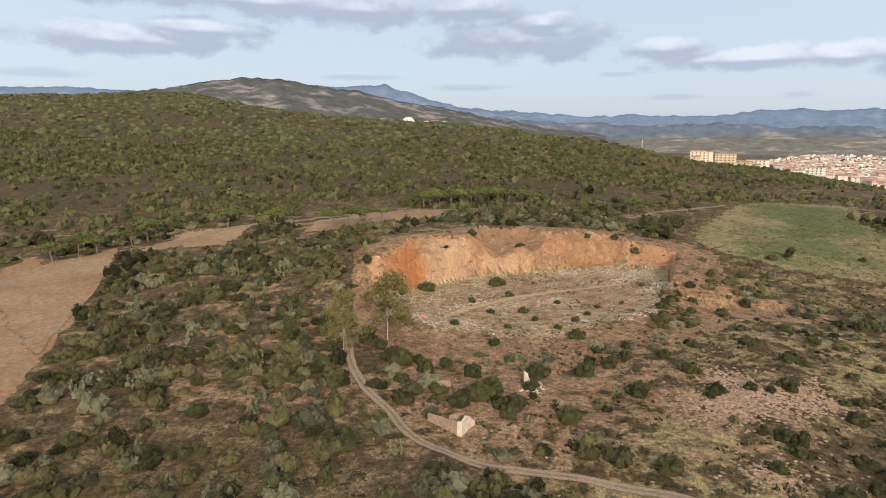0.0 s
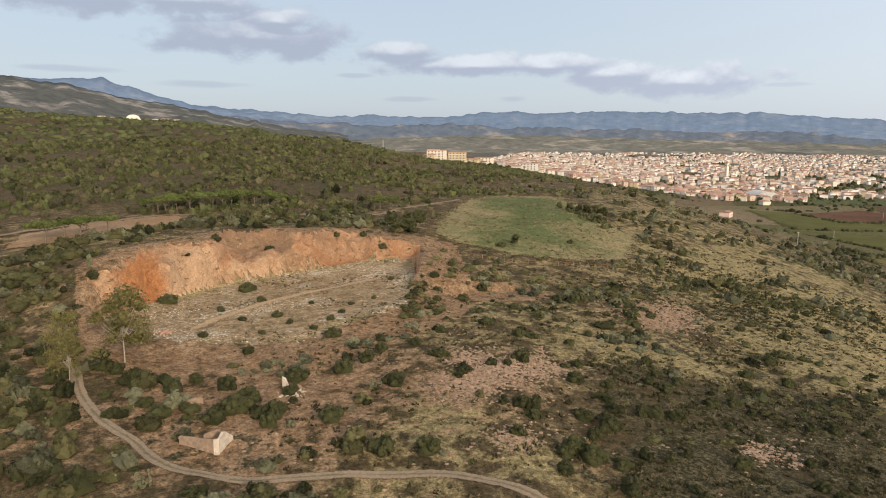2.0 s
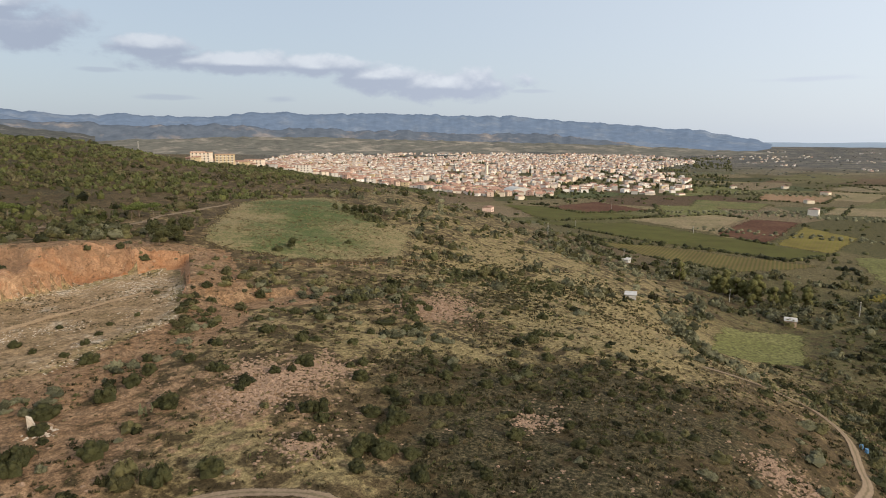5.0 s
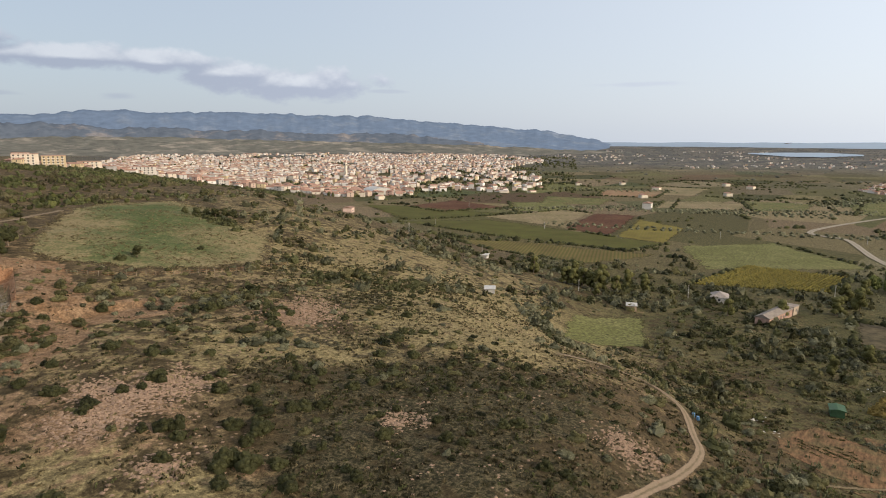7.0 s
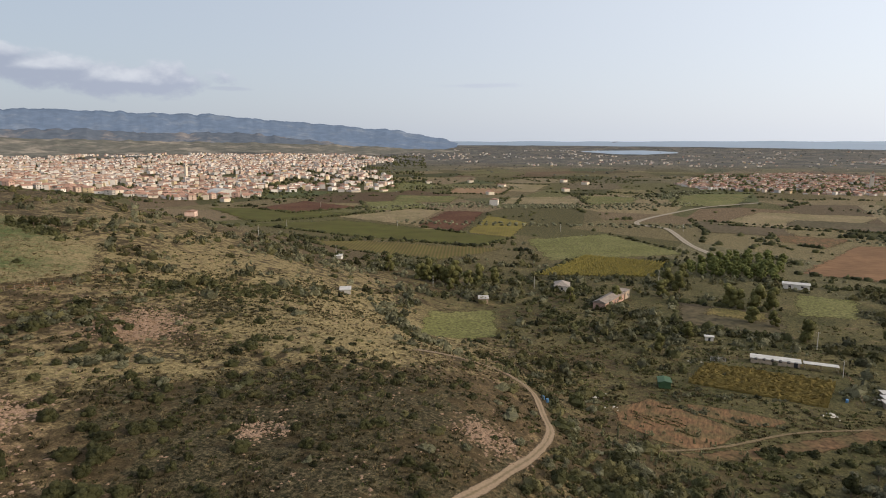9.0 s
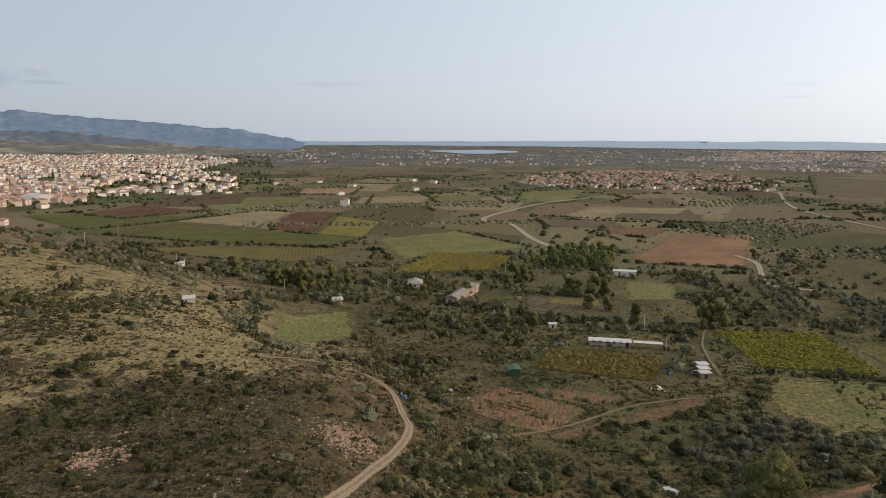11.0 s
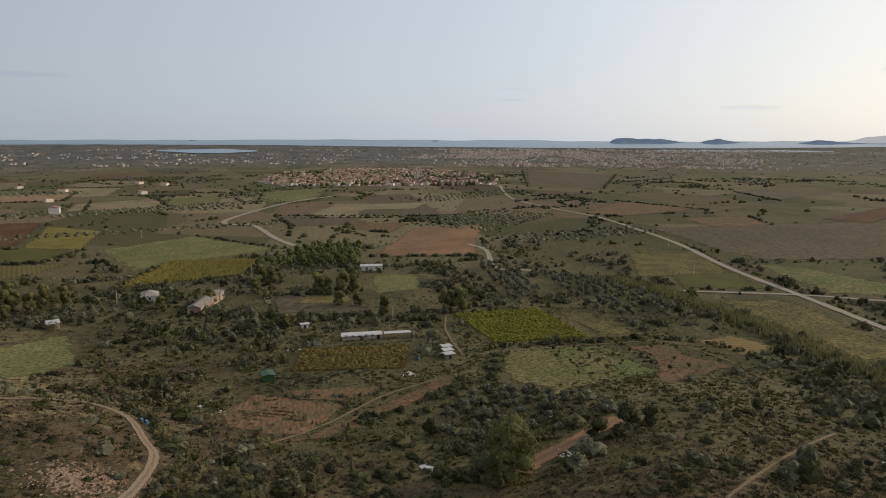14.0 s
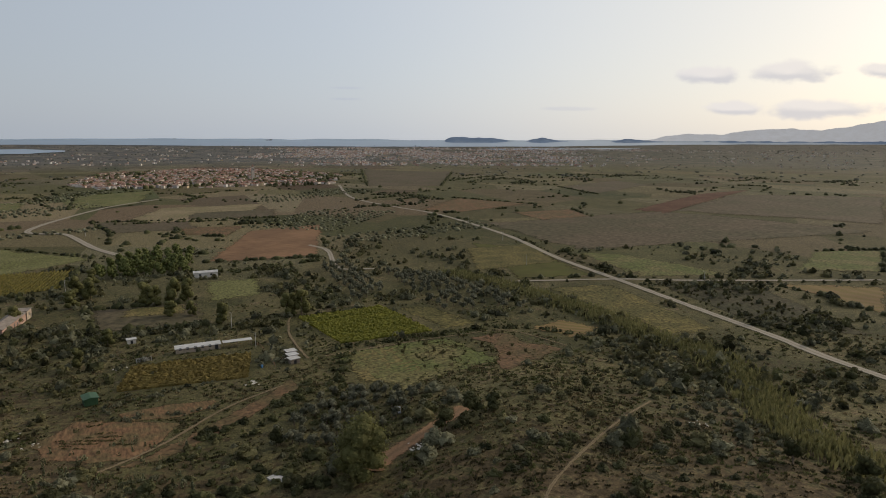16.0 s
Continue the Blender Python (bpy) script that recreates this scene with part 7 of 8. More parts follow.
    for k, (cx, cy, reach, n) in enumerate(((106, 35, 3.0, 150), (45, 99, 3.0, 150), (53, 101, 3.2, 150), (62, 103, 3.2, 150), (52, 109, 2.6, 90), (112, 127, 5.0, 220), (44, 79, 1.8, 60), (123, 132, 3.5, 150), (80, 66, 2.0, 50))):
        rubble(cx, cy, reach * 1.15, n * 4, 0.46, PINK_STONE, 660 + k, "weathered pink rock outcrop", PEBBLES)


STUCCO = plain("worn_stucco", (0.41, 0.345, 0.28), 0.95, 0, 0.25, 1.2)
PALE_STONE = plain("pale_stone", (0.56, 0.49, 0.40), 0.95, 0, 0.2, 1.5)
PINK_STONE = plain("pink_stone", (0.240, 0.160, 0.108), 0.95, 0, 0.35, 1.0)
ruins()


def building(name, x, y, turn, wide, deep, high, wall, roof, label, pitch=0.0, windows=(), doors=(), eave=0.35, roof_label="", category="house", hip=False):
    """A plain low building. windows and doors: (side, place along it, width, height, sill)."""
    ob = thing(name, x, y, label, category, turn)
    part("wall", box(fresh(), -wide / 2, -deep / 2, -1.5, wide / 2, deep / 2, high), wall, ob)
    bm = fresh()
    a, b = wide / 2 + eave, deep / 2 + eave
    if pitch:
        run = b * 0.9 if hip else 0
        lo = [(-a, -b, high), (a, -b, high), (a, b, high), (-a, b, high)]
        hi = [(-a + run, 0, high + pitch), (a - run, 0, high + pitch)]
        v = [bm.verts.new(p) for p in lo + hi] + [bm.verts.new((p[0], p[1], p[2] - 0.12)) for p in lo]
        for f in ((0, 1, 5, 4), (2, 3, 4, 5), (1, 2, 5), (3, 0, 4), (9, 8, 7, 6), (6, 7, 1, 0), (7, 8, 2, 1), (8, 9, 3, 2), (9, 6, 0, 3)):
            bm.faces.new([v[k] for k in f])
    else:
        box(bm, -a, -b, high, a, b, high + 0.22, 0.04)
    part("roof", bm, roof, ob, roof_label)
    for kind, items in (("window", windows), ("door", doors)):
        for side, s, w, h, sill in items:
            bm = box(fresh(), -w / 2, -0.05, sill, w / 2, 0.05, sill + h, 0.02)
            q = part(kind, bm, DARK, ob)
            at = {"s": (s, -deep / 2, 0), "n": (s, deep / 2, 0), "e": (wide / 2, s, 90), "w": (-wide / 2, s, 90)}[side]
            q.matrix_local = pose(at[0], at[1], 0, 0, 0, at[2])
    return ob


SHED_WALL = plain("shed_plaster", (0.36, 0.29, 0.22), 0.9, 0, 0.2, 0.8)


def farm():
    row = [("s", k, 0.9, 0.9, 1.2) for k in (-6, -3.5, -1, 1.5, 4)]
    building("farm_shed", 239.5, -24, -92, 15, 4.2, 1.9, SHED_WALL, SHEET, "long low white farm shed with a pale sheet roof", 0.25, row, [("s", 6.2, 1.2, 2.0, 0)], roof_label="pale corrugated roof", category="shed")
    ob = thing("open_canopy", 237.6, -37.5, "pale flat canopy on posts beside the shed", "canopy", -92)
    part("roof", box(fresh(), -5.2, -1.5, 2.1, 5.2, 1.5, 2.22, 0.03), SHEET, ob, "pale sheet roof")
    for px in (-4.9, 0, 4.9):
        for py in (-1.3, 1.3):
            part("post", box(fresh(), px - 0.07, py - 0.07, -0.5, px + 0.07, py + 0.07, 2.1), WOOD, ob)
    building("farmhouse", 311, 42, -12, 26, 6, 3.4, plain("pink_plaster", (0.37, 0.24, 0.185), 0.9, 0, 0.25, 0.5), plain("old_roof", (0.21, 0.175, 0.145), 0.9, 0, 0.25, 0.8), "long pinkish farmhouse with a dull tiled roof", 1.4,
             [("s", k, 1.0, 1.2, 1.2) for k in (-9, -7.5, -4, 0, 5, 8.5)], [("s", -6, 1.1, 2.1, 0), ("s", 3, 1.1, 2.1, 0)])
    building("farm_annex", 328, 38.5, -12, 6, 6.4, 4.0, SHED_WALL, plain("annex_roof", (0.24, 0.20, 0.17), 0.9, 0, 0.25, 0.8), "pale annex at the farmhouse's end", 0.0, [("s", 0, 1.2, 1.2, 1.6)], [("s", 2, 1.0, 2.1, 0)])
    building("country_house", 334, 70, 12, 10, 8, 3.0, plain("grey_plaster", (0.46, 0.42, 0.37), 0.9, 0, 0.2, 0.6), plain("grey_tile", (0.27, 0.23, 0.20), 0.9, 0, 0.2, 1), "grey country house with a hipped roof", 2.0,
             [("s", -3, 1.0, 1.2, 1.1), ("s", 3, 1.0, 1.2, 1.1), ("w", 0, 1.0, 1.2, 1.1)], [("s", 0, 1.1, 2.1, 0)], hip=True)
    building("garden_shed", 198.5, 9.5, 10, 4.2, 3.4, 2.2, GREEN_TIN, GREEN_TIN, "dark green metal garden shed", 0.4, [], [("s", 0.6, 1.4, 1.9, 0)], category="shed")
    building("flat_shed", SHED_AT[0], SHED_AT[1], 30, 6.0, 4.0, 1.6, CONCRETE, SHEET, "small flat-roofed shed with a white roof", 0.0, [("s", 0, 1.0, 0.8, 1.0)], category="shed")
    building("white_barn", 389, -46, -95, 13, 6, 3.0, PLASTER, SHEET, "low white barn behind the trees", 0.6, [("s", -3, 1.2, 1.0, 1.2), ("s", 3, 1.2, 1.0, 1.2)], category="barn")
    building("plain_house", 472, 455, 30, 12, 9, 4.5, WALLS_PINK, TILES, "pale pink house alone at the plain's edge", 1.2, [("s", -3, 1.2, 1.2, 1.2), ("s", 3, 1.2, 1.2, 1.2)], [("s", 0, 1.2, 2.1, 0)])
    building("stone_hut", 287, 98, 20, 6, 4.5, 2.4, plain("hut_plaster", (0.40, 0.29, 0.21), 0.9, 0, 0.2, 1), CONCRETE, "small tan hut with a flat roof", 0.0, [("s", -1, 0.9, 0.8, 1.1)], [("s", 1.4, 1.0, 1.9, 0)], category="hut")
    building("white_house", 759, 246, 10, 12, 10, 7.0, PLASTER, TILES, "white two-storey house on the plain", 1.4, [("s", -3, 1.2, 1.3, 1.2), ("s", 3, 1.2, 1.3, 1.2), ("s", -3, 1.2, 1.3, 4.2), ("s", 3, 1.2, 1.3, 4.2)], [("s", 0, 1.2, 2.1, 0)])
    for k, (x, y, mt) in enumerate(((207, -50.5, CONCRETE), (211, -51, SHEET), (215, -51.5, CONCRETE))):
        building("animal_pen", x, y, -80, 3.2, 2.6, 1.7 + 0.2 * k, WOOD, mt, "small patched animal pen with a sheet roof", 0.0, [], [("s", 0, 1.0, 1.3, 0)], category="pen")
    building("pump_hut", 262, -3, -85, 3, 2, 1.6, PLASTER, SHEET, "tiny white pump hut in a field", 0.0, [], [("s", 0, 0.8, 1.3, 0)], category="hut")
    building("sheet_shelter", 330, 205, 20, 7, 4, 1.9, CONCRETE, CONCRETE, "grey sheet-roofed shelter among trees", 0.0, [("s", 0, 1.2, 0.8, 1.1)], category="shed")
    rng = rng_of(671)
    for k, (x, y) in enumerate(((640, 560), (1090, 480), (1060, 330), (905, 300), (1010, 210), (1150, 420), (980, 520), (890, 560), (1180, 210), (1230, 260))):
        building("country_house", x, y, float(rng.uniform(0, 90)), 12, 9, 4.5, WALLS_CREAM, TILES, "pale country house on the plain", 1.3, [("s", -3, 1.2, 1.2, 1.2), ("s", 3, 1.2, 1.2, 1.2)])
    # gate of the vegetable garden
    ob = thing("farm_gate", 234, -6, "grey metal farm gate between posts", "gate", -88)
    for px in (-2.4, 0, 2.4):
        part("post", box(fresh(), px - 0.08, -0.08, -0.4, px + 0.08, 0.08, 1.8), CONCRETE, ob)
    for k in range(4):
        part("rail", box(fresh(), -2.4, -0.03, 0.3 + 0.4 * k, 2.4, 0.03, 0.38 + 0.4 * k), SHEET, ob)
    # slab, tank, debris
    ob = thing("concrete_slab", 125, -26, "cracked concrete slab among bushes", "slab", 20)
    part("top", box(fresh(), -1.8, -1.4, -0.3, 1.8, 1.4, 0.35, 0.05), CONCRETE, ob)
    part("cover", box(fresh(), -0.6, -0.6, 0.352, 0.6, 0.6, 0.42, 0.02), SHEET, ob)
    for k, (x, y, mt, lab) in enumerate(((155, 36.5, BLUE, "blue plastic barrel beside the track"), (154, 35.2, BLUE, "blue plastic barrel beside the track"), (207, -40, BLUE, "blue plastic barrel near the pens"))):
        bm = fresh()
        bmesh.ops.create_cone(bm, cap_ends=True, segments=12, radius1=0.36, radius2=0.36, depth=1.0, matrix=pose(0, 0, 0.5))
        bmesh.ops.create_cone(bm, cap_ends=True, segments=12, radius1=0.4, radius2=0.4, depth=0.08, matrix=pose(0, 0, 0.66))
        bmesh.ops.create_cone(bm, cap_ends=True, segments=12, radius1=0.4, radius2=0.4, depth=0.08, matrix=pose(0, 0, 0.33))
        ob = thing("barrel", x, y, lab, "barrel")
        part("drum", bm, mt, ob)
    for k, (x, y, n, s) in enumerate(((122, -55.5, 18, 0.5), (177, 28, 14, 0.6), (181, 26, 10, 0.5), (214, -50, 20, 0.5), (193, -34, 12, 0.5), (230, 2, 8, 0.5), (171, 22, 8, 0.5), (100, -120, 6, 0.6))):
        rubble(x, y, 1.4, n, s, PLASTER, 680 + k, "pale dumped rubbish and sacks among weeds")


WALLS_PINK = plain("pale_pink_plaster", (0.62, 0.45, 0.38), 0.9, 0, 0.12, 0.5)
WALLS_CREAM = plain("cream_plaster", (0.66, 0.58, 0.46), 0.9, 0, 0.12, 0.5)
farm()


def car(x, y, turn):
    ob = thing("car", x, y, "small silver parked car on grass", "car", turn)
    bm = box(fresh(), -1.95, -0.82, 0.32, 1.95, 0.82, 0.85, 0.12)
    part("body", bm, CAR_PAINT, ob)
    bm = fresh()
    v = [bm.verts.new(p) for p in ((-1.5, -0.76, 0.82), (1.0, -0.76, 0.82), (1.0, 0.76, 0.82), (-1.5, 0.76, 0.82), (-1.1, -0.62, 1.42), (0.4, -0.62, 1.42), (0.4, 0.62, 1.42), (-1.1, 0.62, 1.42))]
    for f in ((3, 2, 1, 0), (4, 5, 6, 7), (0, 1, 5, 4), (1, 2, 6, 5), (2, 3, 7, 6), (3, 0, 4, 7)):
        bm.faces.new([v[k] for k in f])
    part("cabin", bm, GLASS, ob, "dark glass cabin")
    part("roof", box(fresh(), -1.08, -0.6, 1.40, 0.38, 0.6, 1.46, 0.02), CAR_PAINT, ob)
    for px in (-1.2, 1.2):
        for py in (-0.8, 0.8):
            bm = fresh()
            bmesh.ops.create_cone(bm, cap_ends=True, segments=14, radius1=0.32, radius2=0.32, depth=0.2, matrix=pose(px, py, 0.32, 90))
            w = part("wheel", bm, RUBBER, ob)
            bm = fresh()
            bmesh.ops.create_cone(bm, cap_ends=True, segments=10, radius1=0.18, radius2=0.18, depth=0.02, matrix=pose(px, py + math.copysign(0.11, py), 0.32, 90))
            part("rim", bm, SHEET, w)


car(146, -62, -23)


def pole(high=7.0):
    ob = tagged(new("utility_pole"), "slim grey utility pole with a crossarm", "pole", "utility poles")
    v, f = tube([(0, 0, -0.5), (0, 0, high * 0.5), (0, 0, high)], [0.15, 0.12, 0.09], 8)
    sheet_mesh("mast", v, f, CONCRETE, None, True, ob)
    part("crossarm", box(fresh(), -0.7, -0.05, high - 0.5, 0.7, 0.05, high - 0.38), WOOD, ob)
    for px in (-0.6, 0.6):
        part("insulator", box(fresh(), px - 0.05, -0.05, high - 0.38, px + 0.05, 0.05, high - 0.2), PLASTER, ob)
    return ob


plant([pole()], [(334, 267, 1), (332, 208, 1), (330, 84, 1), (385, 22, 1), (265, -40, 1), (232, -43, 0.8), (377, 24, 1), (450, 330, 1), (520, 260, 1), (560, 120, 1), (600, 20, 1), (300, 130, 0.9), (640, 420, 1), (330, -230, 1), (420, -270, 1),
                 (520, -296, 1), (240, -285, 1)], 70, "utility poles", 0.05, 0.0)


def villa():
    ob = thing("hillside_villa", -70, 1330, "white arched villa high on the wooded slope", "house", 3)
    part("wall", box(fresh(), -11, -7, -4, 11, 7, 6), PLASTER, ob)
    n = 10
    bm = fresh()
    rows = [[bm.verts.new((11.4 * math.cos(math.pi * k / n), py, 6 + 7 * math.sin(math.pi * k / n))) for k in range(n + 1)] for py in (-7.4, 7.4)]
    for k in range(n):
        bm.faces.new((rows[0][k], rows[1][k], rows[1][k + 1], rows[0][k + 1]))
    bm.faces.new(rows[0][::-1])
    bm.faces.new(rows[1])
    part("roof", bm, PLASTER, ob, "white vaulted roof")
    for px in (-7, 0, 7):
        q = part("window", box(fresh(), -1.2, -0.06, 0, 1.2, 0.06, 2.4), DARK, ob)
        q.matrix_local = pose(px, -7, 1.2)
    rng = rng_of(75)
    for k in range(16):
        x, y = rng.uniform(-150, 60), rng.uniform(1260, 1480)
        building("hillside_house", x, y, float(rng.uniform(0, 90)), 11, 9, 4.5, WALLS_CREAM, TILES, "pale house scattered on the wooded slope", 1.2, [("s", -2, 1.2, 1.2, 1.2), ("s", 2, 1.2, 1.2, 1.2)])


villa()


def mast(x, y, high):
    ob = thing("lattice_mast", x, y, "thin grey lattice mast on the ridge", "mast")
    for px, py in ((-0.7, -0.5), (0.7, -0.5), (0, 0.8)):
        v, f = tube([(px, py, -1), (px * 0.15, py * 0.15, high)], [0.14, 0.08], 5)
        sheet_mesh("leg", v, f, SHEET, None, True, ob)
    for k in range(6):
        q = part("brace", box(fresh(), -0.6, -0.4, high * k / 6 + 1, 0.6, 0.4, high * k / 6 + 1.15), SHEET, ob)


mast(187, 612, 11)


def fence(line, gap, label):
    pts = smooth_line(line, gap)
    ob = thing("fence", float(pts[0][0]), float(pts[0][1]), label, "fence")
    o = ob.matrix_world.translation
    post = None
    for p in pts:
        if post is None:
            post = part("post", box(fresh(), -0.06, -0.06, -0.3, 0.06, 0.06, 1.3, 0.01), WOOD, ob)
            q = post
        else:
            q = new("post", post.data)
            q.parent = ob
        q.matrix_local = pose(p[0] - o.x, p[1] - o.y, float(ground(p[0], p[1])) - o.z)
    for h in (0.5, 1.1):
        v, f = tube([(p[0] - o.x, p[1] - o.y, float(ground(p[0], p[1])) - o.z + h) for p in pts], [0.02] * len(pts), 3)
        sheet_mesh("wire", v, f, RUST, None, False, ob)


fence(FENCE_LINE, 2.4, "weathered post and wire fence below the pasture")
fence([(236, -7), (240, -16), (239, -34), (234, -44), (205, -44)], 3.0, "wire fence round the small vineyard")


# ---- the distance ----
# last colour and number of each: haze painted on as a self-lit tint
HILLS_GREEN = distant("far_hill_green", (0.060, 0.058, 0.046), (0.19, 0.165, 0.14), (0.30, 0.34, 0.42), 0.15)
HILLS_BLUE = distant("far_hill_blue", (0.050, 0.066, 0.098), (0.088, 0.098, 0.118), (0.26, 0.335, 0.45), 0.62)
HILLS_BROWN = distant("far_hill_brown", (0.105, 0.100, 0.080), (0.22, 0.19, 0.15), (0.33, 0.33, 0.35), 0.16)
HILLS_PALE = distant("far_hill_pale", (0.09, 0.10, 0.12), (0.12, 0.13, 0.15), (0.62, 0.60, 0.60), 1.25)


def mountains(name, material, dist, depth, ridge, label, seed, rugged=0.5):
    """A range whose crest runs through (bearing, degrees above eye level)."""
    b = np.arange(ridge[0][0], ridge[-1][0] + 0.01, 0.2 if dist < 4600 else 0.15)
    crest = np.interp(b, [q[0] for q in ridge], [q[1] for q in ridge])
    crest = crest + (0.06 * rough_noise(b * 1.6, b * 0, seed, 5) - 0.03 * np.abs(value_noise(b * 0.9, b * 0, seed + 9))) * rugged * 2
    rows = []
    steps = 14
    for k in range(-4, steps + 1):
        f = k / steps if k >= 0 else 1 + k / 8
        if k < 0:  # the hidden back
            d = dist + (-k) * 60.0
            zz = EYE + dist * np.tan(np.radians(crest)) - (-k) * 40.0 * np.maximum(crest, 0.1)
            rows.append((d + 0 * b, zz))
            continue
        d = dist - depth * f
        top = EYE + dist * np.tan(np.radians(crest))
        foot = ground(np.sin(np.radians(b)) * (dist - depth), np.cos(np.radians(b)) * (dist - depth)) - 6
        gully = rough_noise(b * 0.45 + f * 1.7, b * 0.13 + f * 3.5, seed + 5, 5)
        lift = (1 - f) ** 1.25
        zz = foot + (top - foot) * lift + (top - foot) * 0.10 * gully * np.sin(np.pi * min(1, f * 1.02)) * rugged * 2
        rows.append((d + depth * 0.08 * gully * np.sin(np.pi * f), zz))
    rows = rows[::-1]
    dd, zz = np.array([r[0] for r in rows]), np.array([r[1] for r in rows])
    x, y = dd * np.sin(np.radians(b))[None], dd * np.cos(np.radians(b))[None]
    n, m = dd.shape
    idx = np.arange(n * m).reshape(n, m)
    faces = np.stack([idx[:-1, :-1], idx[:-1, 1:], idx[1:, 1:], idx[1:, :-1]], -1).reshape(-1, 4)
    ob = sheet_mesh(name, np.stack([x, y, zz], -1).reshape(-1, 3), faces, material, smooth=True)
    return tagged(ob, label, "mountains", kind="structure")


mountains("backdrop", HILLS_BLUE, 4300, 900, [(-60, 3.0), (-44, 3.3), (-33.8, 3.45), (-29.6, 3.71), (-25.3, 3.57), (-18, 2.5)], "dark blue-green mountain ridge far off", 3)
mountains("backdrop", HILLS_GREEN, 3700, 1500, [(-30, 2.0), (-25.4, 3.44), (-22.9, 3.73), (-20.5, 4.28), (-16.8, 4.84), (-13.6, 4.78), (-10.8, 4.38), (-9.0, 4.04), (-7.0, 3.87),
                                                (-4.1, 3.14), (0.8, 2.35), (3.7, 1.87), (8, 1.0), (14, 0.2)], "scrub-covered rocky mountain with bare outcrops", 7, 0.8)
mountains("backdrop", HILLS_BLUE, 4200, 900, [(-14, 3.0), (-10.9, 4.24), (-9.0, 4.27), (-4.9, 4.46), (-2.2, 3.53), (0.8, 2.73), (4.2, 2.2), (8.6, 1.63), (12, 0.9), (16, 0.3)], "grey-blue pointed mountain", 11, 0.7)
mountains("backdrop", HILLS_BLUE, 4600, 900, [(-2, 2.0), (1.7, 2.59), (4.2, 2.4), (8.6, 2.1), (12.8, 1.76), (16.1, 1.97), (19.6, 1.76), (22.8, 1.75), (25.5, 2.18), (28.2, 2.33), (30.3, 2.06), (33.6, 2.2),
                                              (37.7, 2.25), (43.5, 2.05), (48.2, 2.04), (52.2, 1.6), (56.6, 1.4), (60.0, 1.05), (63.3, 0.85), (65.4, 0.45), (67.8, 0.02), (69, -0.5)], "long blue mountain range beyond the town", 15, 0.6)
# foothills get the same emitted haze tint
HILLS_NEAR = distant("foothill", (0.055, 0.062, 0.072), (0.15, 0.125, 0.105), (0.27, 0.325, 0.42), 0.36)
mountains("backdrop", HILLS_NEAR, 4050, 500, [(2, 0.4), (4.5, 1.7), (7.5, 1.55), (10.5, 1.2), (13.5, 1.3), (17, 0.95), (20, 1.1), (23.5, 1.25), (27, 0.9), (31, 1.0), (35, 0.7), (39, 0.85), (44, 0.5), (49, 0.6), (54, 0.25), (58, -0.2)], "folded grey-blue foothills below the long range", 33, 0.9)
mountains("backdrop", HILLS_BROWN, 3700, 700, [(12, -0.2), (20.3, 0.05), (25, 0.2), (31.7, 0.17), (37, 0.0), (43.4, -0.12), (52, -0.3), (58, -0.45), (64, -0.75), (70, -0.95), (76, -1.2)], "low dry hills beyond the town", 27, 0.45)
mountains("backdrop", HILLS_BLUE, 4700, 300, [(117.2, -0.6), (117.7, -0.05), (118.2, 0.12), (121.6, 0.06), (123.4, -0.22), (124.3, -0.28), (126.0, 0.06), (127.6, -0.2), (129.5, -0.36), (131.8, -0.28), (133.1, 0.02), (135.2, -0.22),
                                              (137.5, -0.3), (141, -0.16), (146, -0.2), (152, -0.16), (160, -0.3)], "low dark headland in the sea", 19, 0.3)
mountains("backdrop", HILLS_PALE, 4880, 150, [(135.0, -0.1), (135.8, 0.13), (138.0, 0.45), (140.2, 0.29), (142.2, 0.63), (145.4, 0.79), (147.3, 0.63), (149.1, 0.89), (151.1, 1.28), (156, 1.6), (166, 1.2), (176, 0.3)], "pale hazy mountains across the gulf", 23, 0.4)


def water(name, b0, b1, near, far, label, lift=1.5):
    """Water that fills the land between two distances, given at even steps of bearing."""
    b = np.linspace(b0, b1, 90)
    d0 = np.interp(b, np.linspace(b0, b1, len(near)), near) + 14 * rough_noise(b * 1.3, b * 0, 77, 3)
    d1 = np.interp(b, np.linspace(b0, b1, len(far)), far)
    f = np.linspace(0, 1, 24)[:, None]
    d = d0[None] * (1 - f) + d1[None] * f
    x, y = d * np.sin(np.radians(b))[None], d * np.cos(np.radians(b))[None]
    z = ground(x, y) + lift
    n, m = d.shape
    idx = np.arange(n * m).reshape(n, m)
    faces = np.stack([idx[:-1, :-1], idx[:-1, 1:], idx[1:, 1:], idx[1:, :-1]], -1).reshape(-1, 4)
    ob = sheet_mesh(name, np.stack([x, y, z], -1).reshape(-1, 3), faces, WATER, smooth=True)
    return tagged(ob, label, "water", kind="structure")


water("water", 64, 176, [4380, 4340, 4260, 4080, 4020, 4080, 4400, 4500, 4400, 4400], [4955] * 10, "calm grey-blue sea to the horizon")
water("water", 79.5, 87.3, [3500, 3240, 3190, 3420], [3620, 3760, 3800, 3560], "pale salt lagoon behind the plain", 2.5)
water("water", 120.7, 134.2, [3640, 3620, 3660, 3800], [3700, 3840, 3900, 3860], "bright lagoon near the coast", 2.5)


# ---- town ----
WALLS = [plain("house_wall_" + n, c, 0.9, 0, 0.08, 0.2, 0.15) for n, c in (
    ("white", (0.641, 0.592, 0.543)), ("cream", (0.579, 0.498, 0.409)), ("peach", (0.481, 0.365, 0.294)), ("ochre", (0.481, 0.383, 0.240)), ("grey", (0.409, 0.383, 0.356)), ("rose", (0.418, 0.285, 0.231)))]


